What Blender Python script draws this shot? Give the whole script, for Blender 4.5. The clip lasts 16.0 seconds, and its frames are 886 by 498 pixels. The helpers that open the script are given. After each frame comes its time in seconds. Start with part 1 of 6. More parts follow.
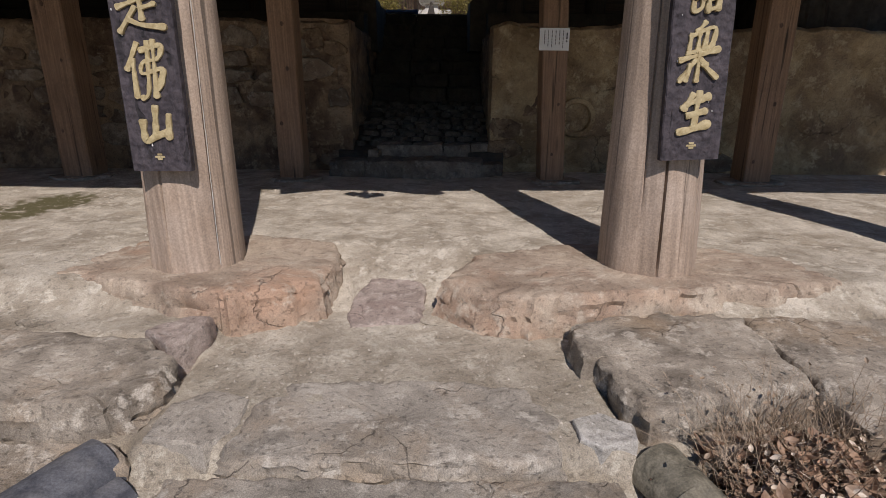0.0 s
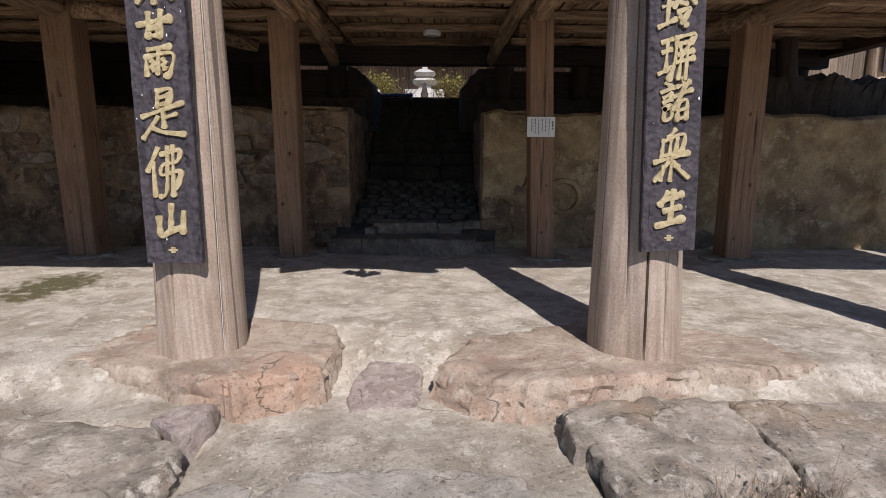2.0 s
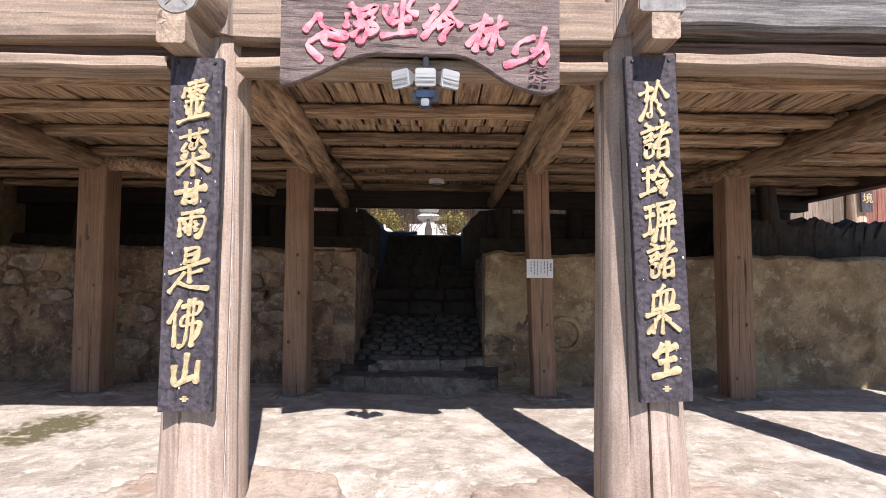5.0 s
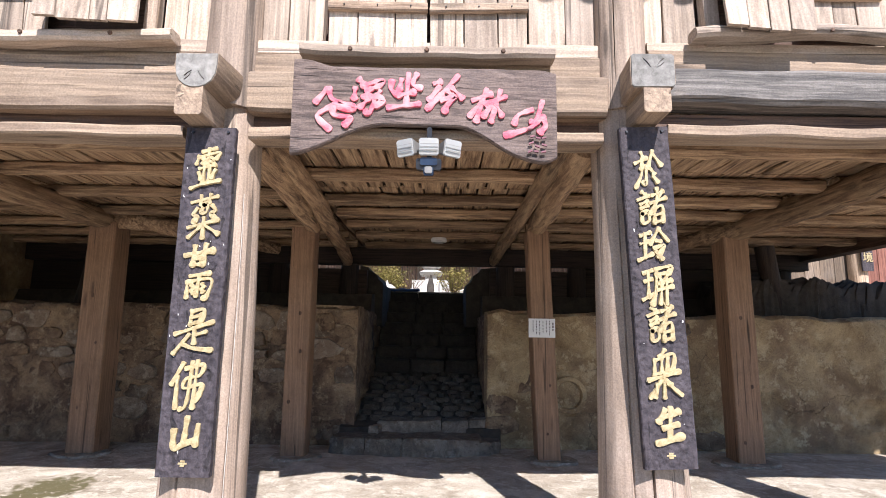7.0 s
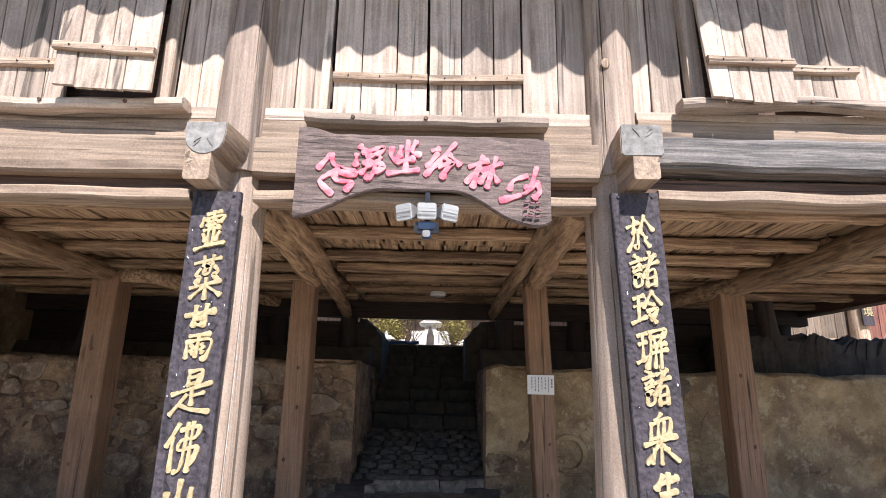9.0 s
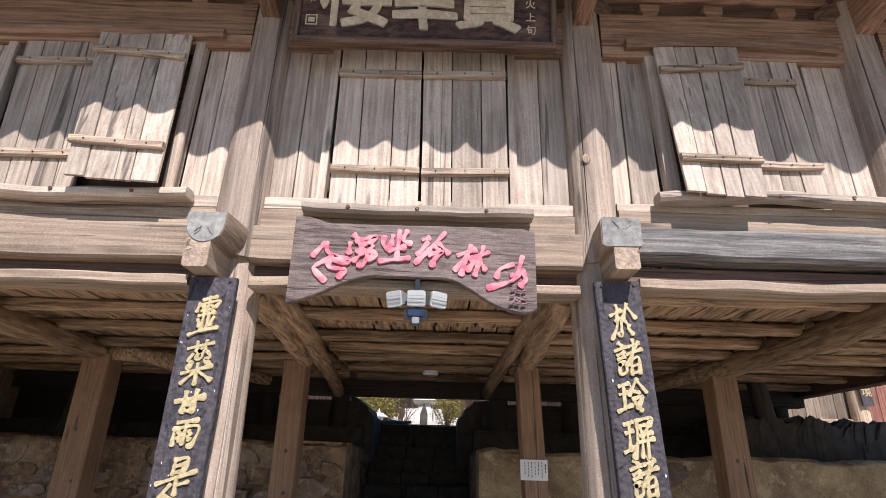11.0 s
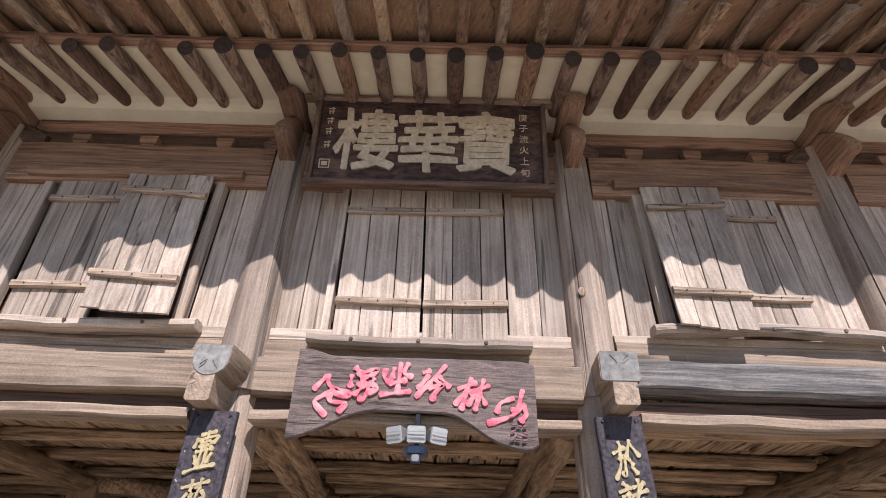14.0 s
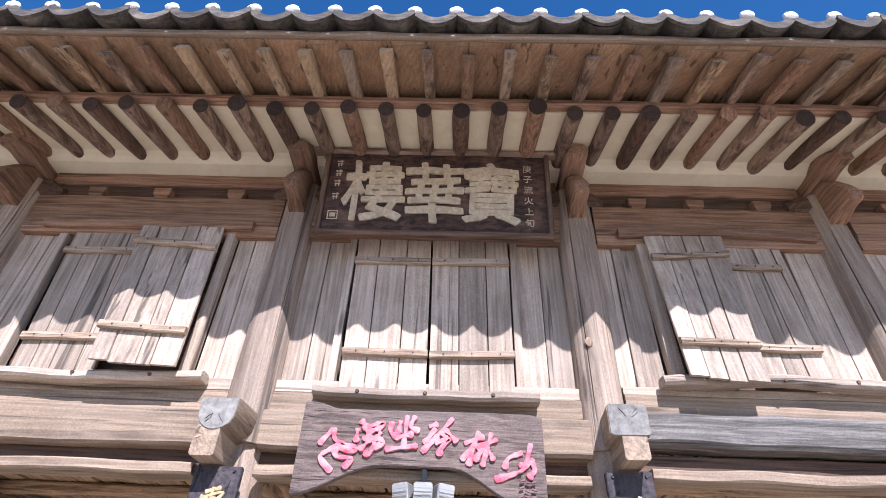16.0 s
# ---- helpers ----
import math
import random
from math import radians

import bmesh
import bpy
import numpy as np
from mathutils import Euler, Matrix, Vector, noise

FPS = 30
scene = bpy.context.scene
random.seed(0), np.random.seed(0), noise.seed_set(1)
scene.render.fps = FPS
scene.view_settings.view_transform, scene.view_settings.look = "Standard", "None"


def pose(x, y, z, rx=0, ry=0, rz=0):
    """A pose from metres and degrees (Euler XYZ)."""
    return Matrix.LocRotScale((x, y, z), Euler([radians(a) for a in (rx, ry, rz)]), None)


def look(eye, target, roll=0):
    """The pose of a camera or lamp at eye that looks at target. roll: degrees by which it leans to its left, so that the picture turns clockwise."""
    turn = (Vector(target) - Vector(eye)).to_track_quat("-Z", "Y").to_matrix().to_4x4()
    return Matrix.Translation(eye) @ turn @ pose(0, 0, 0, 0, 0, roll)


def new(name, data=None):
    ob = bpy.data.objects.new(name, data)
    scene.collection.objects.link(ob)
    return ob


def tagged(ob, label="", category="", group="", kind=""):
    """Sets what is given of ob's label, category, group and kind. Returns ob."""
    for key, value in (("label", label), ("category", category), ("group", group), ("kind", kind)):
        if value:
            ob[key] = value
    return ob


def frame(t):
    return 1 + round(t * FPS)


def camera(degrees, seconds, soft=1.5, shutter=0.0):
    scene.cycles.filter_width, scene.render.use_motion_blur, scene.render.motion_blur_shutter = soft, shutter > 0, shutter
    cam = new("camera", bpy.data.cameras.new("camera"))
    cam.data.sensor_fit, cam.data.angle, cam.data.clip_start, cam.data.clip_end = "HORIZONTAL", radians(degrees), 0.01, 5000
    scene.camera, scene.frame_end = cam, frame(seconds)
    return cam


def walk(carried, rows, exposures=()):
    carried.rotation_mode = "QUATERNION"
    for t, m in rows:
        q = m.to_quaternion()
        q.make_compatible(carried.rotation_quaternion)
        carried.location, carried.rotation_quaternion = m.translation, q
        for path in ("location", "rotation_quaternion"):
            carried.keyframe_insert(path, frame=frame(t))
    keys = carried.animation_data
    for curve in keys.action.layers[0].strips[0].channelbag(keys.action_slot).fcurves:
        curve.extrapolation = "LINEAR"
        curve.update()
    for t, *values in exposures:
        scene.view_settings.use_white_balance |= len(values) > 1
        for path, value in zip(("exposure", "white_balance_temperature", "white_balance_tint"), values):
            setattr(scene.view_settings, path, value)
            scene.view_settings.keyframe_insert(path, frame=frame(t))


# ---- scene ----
cam = camera(78.4, 16.0, 0.9)
PATH = [
    (0, (0.178, -3.061, 1.014), (0.178, -1.147, 0.433), 0.5),
    (0.5, (0.18, -3.084, 1.046), (0.186, -1.163, 0.489), 0.5),
    (1, (0.175, -3.106, 1.083), (0.19, -1.174, 0.566), 0.5),
    (1.5, (0.168, -3.147, 1.133), (0.188, -1.198, 0.684), 0.4),
    (2, (0.158, -3.195, 1.176), (0.183, -1.225, 0.827), 0.4),
    (2.5, (0.155, -3.226, 1.201), (0.178, -1.243, 0.947), 0.4),
    (3, (0.146, -3.256, 1.226), (0.168, -1.264, 1.053), 0.4),
    (3.5, (0.143, -3.279, 1.25), (0.163, -1.282, 1.149), 0.4),
    (4, (0.141, -3.306, 1.275), (0.159, -1.306, 1.24), 0.4),
    (4.5, (0.145, -3.335, 1.302), (0.161, -1.335, 1.345), 0.5),
    (5, (0.144, -3.351, 1.325), (0.157, -1.355, 1.437), 0.6),
    (7.5, (0.146, -3.436, 1.384), (0.144, -1.468, 1.738), 1.0),
    (8, (0.159, -3.458, 1.407), (0.153, -1.497, 1.803), 1.1),
    (8.5, (0.162, -3.476, 1.422), (0.155, -1.524, 1.861), 1.2),
    (11, (0.209, -3.639, 1.491), (0.211, -1.78, 2.229), 1.6),
    (11.5, (0.221, -3.678, 1.506), (0.223, -1.853, 2.324), 1.6),
    (12, (0.224, -3.727, 1.518), (0.223, -1.938, 2.413), 1.8),
    (12.5, (0.221, -3.736, 1.524), (0.217, -1.985, 2.49), 1.9),
    (13, (0.221, -3.753, 1.533), (0.21, -2.03, 2.549), 2.0),
    (13.5, (0.213, -3.789, 1.546), (0.2, -2.093, 2.604), 2.0),
    (14, (0.221, -3.81, 1.548), (0.2, -2.145, 2.656), 2.1),
    (14.5, (0.216, -3.851, 1.576), (0.191, -2.207, 2.715), 2.2),
    (15, (0.216, -3.862, 1.575), (0.182, -2.249, 2.757), 2.3),
    (15.5, (0.213, -3.867, 1.579), (0.173, -2.274, 2.787), 2.4),
    (16, (0.222, -3.88, 1.578), (0.173, -2.306, 2.811), 2.5),
]
EXPOSURES = [(0.0, -0.42, 6700, 16), (1.0, -0.32, 6700, 16), (2.0, -0.05, 6400, 16), (3.0, 0.42, 6300, 18), (4.0, 0.75, 6300, 19), (5.0, 0.82, 6300, 19), (7.5, 0.9, 6300, 16), (8.5, 0.9, 6300, 16), (11.0, 0.6, 6300, 16), (12.0, 0.3, 6300, 18), (13.0, 0.3, 6300, 18), (14.5, 0.5, 6200, 19), (16.0, 0.9, 5900, 20)]
walk(cam, [(t, look(eye, target, roll)) for t, eye, target, roll in PATH], EXPOSURES)

# ---- light ----
world = bpy.data.worlds.new("sky")
scene.world = world
world.use_nodes = True
wn = world.node_tree.nodes
sky = wn.new("ShaderNodeTexSky")
sky.sky_type = "NISHITA"
sky.sun_disc = False
sky.dust_density, sky.ozone_density = 0.4, 3.0
sky.sun_elevation, sky.sun_rotation = radians(44), radians(165)
deep = wn.new("ShaderNodeHueSaturation")
deep.inputs["Saturation"].default_value, deep.inputs["Value"].default_value = 1.3, 1.1
world.node_tree.links.new(sky.outputs[0], deep.inputs["Color"])
world.node_tree.links.new(deep.outputs[0], wn["Background"].inputs[0])
wn["Background"].inputs[1].default_value = 0.09
sun_data = bpy.data.lights.new("sun", "SUN")
sun_data.energy, sun_data.angle, sun_data.color = 5.0, radians(0.5), (1.0, 0.96, 0.91)
sun = new("sun", sun_data)
sun.matrix_world = look((2.6, -10.0, 10.0), (0, 0, 0))

# ---- materials ----
def nodes_of(name):
    m = bpy.data.materials.new(name)
    m.use_nodes = True
    nt = m.node_tree
    return m, nt, nt.nodes["Principled BSDF"]


def surface(name, c1, c2, c3=None, rough=0.8, scale=(8, 8, 8), big=1.2, bump=0.4, vary=0.25, fine=60.0, metal=0.0, dist=0.01, patch=0.55, speck=0.0, checks=None, fw=0.35, figure=None, crisp=0.14):
    """Procedural surface: c1 to c2 by a stretched grain noise, c3 in large stains, value varied from object to object."""
    m, nt, bsdf = nodes_of(name)
    N, L = nt.nodes.new, nt.links.new
    tc, info = N("ShaderNodeTexCoord"), N("ShaderNodeObjectInfo")
    off = N("ShaderNodeVectorMath")
    off.operation = "MULTIPLY_ADD"
    off.inputs[1].default_value = (17.0, 23.0, 31.0)
    L(info.outputs["Random"], off.inputs[0])
    L(tc.outputs["Object"], off.inputs[2])
    mp = N("ShaderNodeMapping")
    mp.inputs["Scale"].default_value = scale
    L(off.outputs[0], mp.inputs[0])
    grain = N("ShaderNodeTexNoise")
    grain.inputs["Scale"].default_value = 1.0
    grain.inputs["Detail"].default_value = 9.0
    grain.inputs["Roughness"].default_value = 0.7
    grain.inputs["Distortion"].default_value = 0.35
    L(mp.outputs[0], grain.inputs["Vector"])
    ramp = N("ShaderNodeValToRGB")
    ramp.color_ramp.elements[0].position, ramp.color_ramp.elements[1].position = 0.5 - crisp, 0.5 + crisp
    ramp.color_ramp.elements[0].color, ramp.color_ramp.elements[1].color = (*c1, 1), (*c2, 1)
    L(grain.outputs["Fac"], ramp.inputs[0])
    colour = ramp.outputs[0]
    large = N("ShaderNodeTexNoise")
    large.inputs["Scale"].default_value = big
    large.inputs["Detail"].default_value = 6.0
    large.inputs["Roughness"].default_value = 0.6
    L(off.outputs[0], large.inputs["Vector"])
    if c3:
        r2 = N("ShaderNodeValToRGB")
        r2.color_ramp.elements[0].position, r2.color_ramp.elements[1].position = patch - 0.1, patch + 0.12
        L(large.outputs["Fac"], r2.inputs[0])
        mix = N("ShaderNodeMix")
        mix.data_type = "RGBA"
        L(r2.outputs[0], mix.inputs["Factor"])
        L(colour, mix.inputs["A"])
        mix.inputs["B"].default_value = (*c3, 1)
        tint = N("ShaderNodeMix")
        tint.data_type = "RGBA"
        tint.inputs["Factor"].default_value = 0.6
        L(colour, tint.inputs["A"])
        L(mix.outputs["Result"], tint.inputs["B"])
        colour = tint.outputs["Result"]
    fn = N("ShaderNodeTexNoise")
    fn.inputs["Scale"].default_value = fine
    fn.inputs["Detail"].default_value = 6.0
    fn.inputs["Roughness"].default_value = 0.7
    L(off.outputs[0], fn.inputs["Vector"])
    height = None
    if speck:
        sp = N("ShaderNodeMapRange")
        sp.inputs["From Min"].default_value, sp.inputs["From Max"].default_value = 0.40, 0.60
        sp.inputs["To Min"].default_value, sp.inputs["To Max"].default_value = 1 - speck, 1 + speck
        L(fn.outputs["Fac"], sp.inputs["Value"])
        ms = N("ShaderNodeVectorMath")
        ms.operation = "SCALE"
        L(colour, ms.inputs[0])
        L(sp.outputs[0], ms.inputs["Scale"])
        colour = ms.outputs[0]
    if checks:
        mc = N("ShaderNodeMapping")
        mc.inputs["Scale"].default_value = checks
        L(off.outputs[0], mc.inputs[0])
        cn = N("ShaderNodeTexNoise")
        cn.inputs["Scale"].default_value = 1.0
        cn.inputs["Detail"].default_value = 3.0
        cn.inputs["Distortion"].default_value = 0.6
        L(mc.outputs[0], cn.inputs["Vector"])
        cr = N("ShaderNodeMapRange")
        cr.inputs["From Min"].default_value, cr.inputs["From Max"].default_value = 0.325, 0.37
        cr.inputs["To Min"].default_value, cr.inputs["To Max"].default_value = 0.42, 1.0
        L(cn.outputs["Fac"], cr.inputs["Value"])
        mk = N("ShaderNodeVectorMath")
        mk.operation = "SCALE"
        L(colour, mk.inputs[0])
        L(cr.outputs[0], mk.inputs["Scale"])
        colour = mk.outputs[0]
        height = cr.outputs[0]
    if figure:
        mf = N("ShaderNodeMapping")
        mf.inputs["Scale"].default_value = figure
        L(off.outputs[0], mf.inputs[0])
        wv = N("ShaderNodeTexWave")
        wv.bands_direction = "DIAGONAL"
        wv.inputs["Scale"].default_value = 1.0
        wv.inputs["Distortion"].default_value = 14.0
        wv.inputs["Detail"].default_value = 3.0
        wv.inputs["Detail Scale"].default_value = 0.8
        L(mf.outputs[0], wv.inputs["Vector"])
        wr = N("ShaderNodeMapRange")
        wr.inputs["To Min"].default_value, wr.inputs["To Max"].default_value = 0.86, 1.05
        L(wv.outputs["Fac"], wr.inputs["Value"])
        mw = N("ShaderNodeVectorMath")
        mw.operation = "SCALE"
        L(colour, mw.inputs[0])
        L(wr.outputs[0], mw.inputs["Scale"])
        colour = mw.outputs[0]
        # sparse knots drawn out along the grain
        mkn = N("ShaderNodeMapping")
        mkn.inputs["Scale"].default_value = [max(1.0, f * 0.48) for f in figure]
        L(off.outputs[0], mkn.inputs[0])
        kv = N("ShaderNodeTexVoronoi")
        kv.inputs["Scale"].default_value = 1.0
        L(mkn.outputs[0], kv.inputs["Vector"])
        kr = N("ShaderNodeMapRange")
        kr.inputs["From Min"].default_value, kr.inputs["From Max"].default_value = 0.07, 0.15
        kr.inputs["To Min"].default_value, kr.inputs["To Max"].default_value = 0.5, 1.0
        L(kv.outputs["Distance"], kr.inputs["Value"])
        # broad weathering along the piece
        br = N("ShaderNodeMapRange")
        br.inputs["From Min"].default_value, br.inputs["From Max"].default_value = 0.32, 0.68
        br.inputs["To Min"].default_value, br.inputs["To Max"].default_value = 0.82, 1.14
        L(large.outputs["Fac"], br.inputs["Value"])
        both = N("ShaderNodeMath")
        both.operation = "MULTIPLY"
        L(kr.outputs[0], both.inputs[0])
        L(br.outputs[0], both.inputs[1])
        mb_ = N("ShaderNodeVectorMath")
        mb_.operation = "SCALE"
        L(colour, mb_.inputs[0])
        L(both.outputs[0], mb_.inputs["Scale"])
        colour = mb_.outputs[0]
    hsv = N("ShaderNodeHueSaturation")
    rng = N("ShaderNodeMapRange")
    rng.inputs["To Min"].default_value, rng.inputs["To Max"].default_value = 1 - vary, 1 + vary
    L(info.outputs["Random"], rng.inputs["Value"])
    L(rng.outputs[0], hsv.inputs["Value"])
    L(colour, hsv.inputs["Color"])
    L(hsv.outputs[0], bsdf.inputs["Base Color"])
    bsdf.inputs["Metallic"].default_value = metal
    rr = N("ShaderNodeMapRange")
    rr.inputs["To Min"].default_value, rr.inputs["To Max"].default_value = rough - 0.12, min(1.0, rough + 0.12)
    L(grain.outputs["Fac"], rr.inputs["Value"])
    L(rr.outputs[0], bsdf.inputs["Roughness"])
    add = N("ShaderNodeMath")
    add.operation = "MULTIPLY_ADD"
    add.inputs[1].default_value = fw
    L(fn.outputs["Fac"], add.inputs[0])
    L(grain.outputs["Fac"], add.inputs[2])
    bp = N("ShaderNodeBump")
    bp.inputs["Strength"].default_value, bp.inputs["Distance"].default_value = bump, dist
    top = add.outputs[0]
    if height:
        a2 = N("ShaderNodeMath")
        a2.operation = "MULTIPLY_ADD"
        a2.inputs[1].default_value = 0.8
        L(height, a2.inputs[0])
        L(top, a2.inputs[2])
        top = a2.outputs[0]
    L(top, bp.inputs["Height"])
    L(bp.outputs[0], bsdf.inputs["Normal"])
    return m


def rock(name, c1, c2, c3, pale, scale=3.5, vary=0.06, crack=0.55, relief=0.012, pit=0.6, cell=1.3):
    """Weathered stone or lime: mottling, stains, pale lichen, dark pits, grain and thin cracks, with relief."""
    m, nt, bsdf = nodes_of(name)
    N, L = nt.nodes.new, nt.links.new
    tc, info = N("ShaderNodeTexCoord"), N("ShaderNodeObjectInfo")
    off = N("ShaderNodeVectorMath")
    off.operation = "MULTIPLY_ADD"
    off.inputs[1].default_value = (17.0, 23.0, 31.0)
    L(info.outputs["Random"], off.inputs[0])
    L(tc.outputs["Object"], off.inputs[2])

    def cloud(sc, detail, rough, dist=0.0):
        n = N("ShaderNodeTexNoise")
        n.inputs["Scale"].default_value, n.inputs["Detail"].default_value = sc, detail
        n.inputs["Roughness"].default_value, n.inputs["Distortion"].default_value = rough, dist
        L(off.outputs[0], n.inputs["Vector"])
        return n.outputs["Fac"]

    def span(v, a, b, lo, hi):
        r = N("ShaderNodeMapRange")
        r.inputs["From Min"].default_value, r.inputs["From Max"].default_value = a, b
        r.inputs["To Min"].default_value, r.inputs["To Max"].default_value = lo, hi
        L(v, r.inputs["Value"])
        return r.outputs[0]

    def blend(f, a, col):
        x = N("ShaderNodeMix")
        x.data_type = "RGBA"
        L(f, x.inputs["Factor"])
        L(a, x.inputs["A"])
        x.inputs["B"].default_value = (*col, 1)
        return x.outputs["Result"]

    def times(a, f):
        x = N("ShaderNodeVectorMath")
        x.operation = "SCALE"
        L(a, x.inputs[0])
        L(f, x.inputs["Scale"])
        return x.outputs[0]

    def plus(a, k, b):
        x = N("ShaderNodeMath")
        x.operation = "MULTIPLY_ADD"
        x.inputs[1].default_value = k
        L(a, x.inputs[0])
        L(b, x.inputs[2])
        return x.outputs[0]

    n1 = cloud(scale, 12, 0.68, 0.4)
    n2 = cloud(scale * 0.45, 8, 0.62)
    n3 = cloud(scale * 2.3, 10, 0.75)
    n4 = cloud(48.0, 5, 0.6)
    n5 = cloud(230.0, 3, 0.6)
    ramp = N("ShaderNodeValToRGB")
    ramp.color_ramp.elements[0].position, ramp.color_ramp.elements[1].position = 0.38, 0.62
    ramp.color_ramp.elements[0].color, ramp.color_ramp.elements[1].color = (*c1, 1), (*c2, 1)
    L(n1, ramp.inputs[0])
    col = blend(span(n2, 0.50, 0.66, 0.0, 0.75), ramp.outputs[0], c3)
    col = blend(span(n3, 0.53, 0.60, 0.0, 0.72), col, pale)
    pits = span(n4, 0.34, 0.44, pit, 1.0)
    col = times(col, pits)
    col = times(col, span(n5, 0.38, 0.62, 0.72, 1.26))
    top = plus(pits, 0.22, plus(n5, 0.07, plus(n3, 0.35, n1)))
    if crack < 1.0:
        warp = N("ShaderNodeTexNoise")
        warp.inputs["Scale"].default_value, warp.inputs["Detail"].default_value = 2.4, 6.0
        L(off.outputs[0], warp.inputs["Vector"])
        wadd = N("ShaderNodeVectorMath")
        wadd.operation = "MULTIPLY_ADD"
        wadd.inputs[1].default_value = (0.7, 0.7, 0.7)
        L(warp.outputs["Color"], wadd.inputs[0])
        L(off.outputs[0], wadd.inputs[2])
        vor = N("ShaderNodeTexVoronoi")
        vor.feature = "DISTANCE_TO_EDGE"
        vor.inputs["Scale"].default_value = cell
        L(wadd.outputs[0], vor.inputs["Vector"])
        line = span(vor.outputs["Distance"], 0.0, 0.008, 0.0, 1.0)
        gate = span(n2, 0.52, 0.58, 1.0, 0.0)
        keep = N("ShaderNodeMath")
        keep.operation = "MAXIMUM"
        L(line, keep.inputs[0])
        L(gate, keep.inputs[1])
        col = times(col, span(keep.outputs[0], 0.0, 1.0, crack, 1.0))
        top = plus(keep.outputs[0], 0.35, top)
    hsv = N("ShaderNodeHueSaturation")
    L(span(info.outputs["Random"], 0.0, 1.0, 1 - vary, 1 + vary), hsv.inputs["Value"])
    L(col, hsv.inputs["Color"])
    L(hsv.outputs[0], bsdf.inputs["Base Color"])
    L(span(n1, 0.2, 0.8, 0.82, 1.0), bsdf.inputs["Roughness"])
    bp = N("ShaderNodeBump")
    bp.inputs["Strength"].default_value, bp.inputs["Distance"].default_value = 1.0, relief
    L(top, bp.inputs["Height"])
    L(bp.outputs[0], bsdf.inputs["Normal"])
    return m


def wood(name, c1, c2, c3, axis, rough=0.8, bump=0.5, vary=0.22, along=1.6, across=38.0, big=2.2, patch=0.55):
    sc = [across] * 3
    sc["xyz".index(axis)] = along
    ck = [across * 0.8] * 3
    ck["xyz".index(axis)] = along * 0.4
    fg = [13.0] * 3
    fg["xyz".index(axis)] = 0.55
    return surface(name, c1, c2, c3, rough, sc, big, bump, vary, 90.0, 0.0, 0.008, patch, 0.16, ck, 0.35, fg, 0.10)


AX = "xyz"
OLD = {a: wood("weathered_wood_" + a, (0.19, 0.125, 0.082), (0.50, 0.375, 0.265), (0.38, 0.30, 0.235), a) for a in AX}
SHUT = {a: wood("silvered_plank_" + a, (0.345, 0.265, 0.203), (0.52, 0.422, 0.332), (0.43, 0.352, 0.293), a, along=0.9, across=22.0, vary=0.26) for a in AX}
BEAM = {a: wood("brown_timber_" + a, (0.165, 0.084, 0.052), (0.355, 0.212, 0.130), (0.235, 0.145, 0.098), a, vary=0.26) for a in AX}
FACE = {a: wood("hewn_facade_timber_" + a, (0.205, 0.146, 0.103), (0.380, 0.283, 0.198), (0.275, 0.212, 0.158), a, vary=0.2, along=0.8, across=22.0) for a in AX}
UNDER = {a: wood("underfloor_timber_" + a, (0.125, 0.072, 0.040), (0.45, 0.315, 0.19), (0.26, 0.165, 0.10), a, vary=0.3, across=24.0) for a in AX}
UPPER = wood("grey_brown_pillar_wood", (0.225, 0.168, 0.128), (0.39, 0.303, 0.234), (0.265, 0.205, 0.165), "z", along=0.8, across=20.0, vary=0.08)
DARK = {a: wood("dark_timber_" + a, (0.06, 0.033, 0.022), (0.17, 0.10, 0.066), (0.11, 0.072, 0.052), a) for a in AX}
NEWW = {a: wood("pale_timber_" + a, (0.35, 0.240, 0.145), (0.47, 0.340, 0.215), (0.40, 0.29, 0.19), a, vary=0.12) for a in AX}
POST = {a: wood("oiled_post_" + a, (0.232, 0.136, 0.080), (0.312, 0.190, 0.116), (0.255, 0.158, 0.104), a, vary=0.06) for a in AX}
PILLAR = wood("pillar_wood", (0.325, 0.243, 0.182), (0.445, 0.342, 0.262), (0.350, 0.285, 0.235), "z", along=0.4, across=18.0, vary=0.04)
GREYEND = surface("grey_end_grain", (0.13, 0.125, 0.113), (0.27, 0.26, 0.24), (0.22, 0.185, 0.145), 0.9, (20, 20, 20))
BOARDDK = wood("black_stained_board", (0.03, 0.024, 0.03), (0.075, 0.062, 0.07), (0.055, 0.046, 0.052), "z", along=16.0, across=22.0, bump=1.0, vary=0.05)
def adze(m, scale, depth):
    """Adds shallow tool scallops to a material's relief."""
    nt = m.node_tree
    bsdf = nt.nodes["Principled BSDF"]
    bp = bsdf.inputs["Normal"].links[0].from_node
    tc = nt.nodes.new("ShaderNodeTexCoord")
    vo = nt.nodes.new("ShaderNodeTexVoronoi")
    vo.feature = "SMOOTH_F1"
    vo.inputs["Scale"].default_value = scale
    nt.links.new(tc.outputs["Object"], vo.inputs["Vector"])
    b2 = nt.nodes.new("ShaderNodeBump")
    b2.inputs["Strength"].default_value, b2.inputs["Distance"].default_value = 1.0, depth
    nt.links.new(vo.outputs["Distance"], b2.inputs["Height"])
    nt.links.new(bp.outputs[0], b2.inputs["Normal"])
    nt.links.new(b2.outputs[0], bsdf.inputs["Normal"])


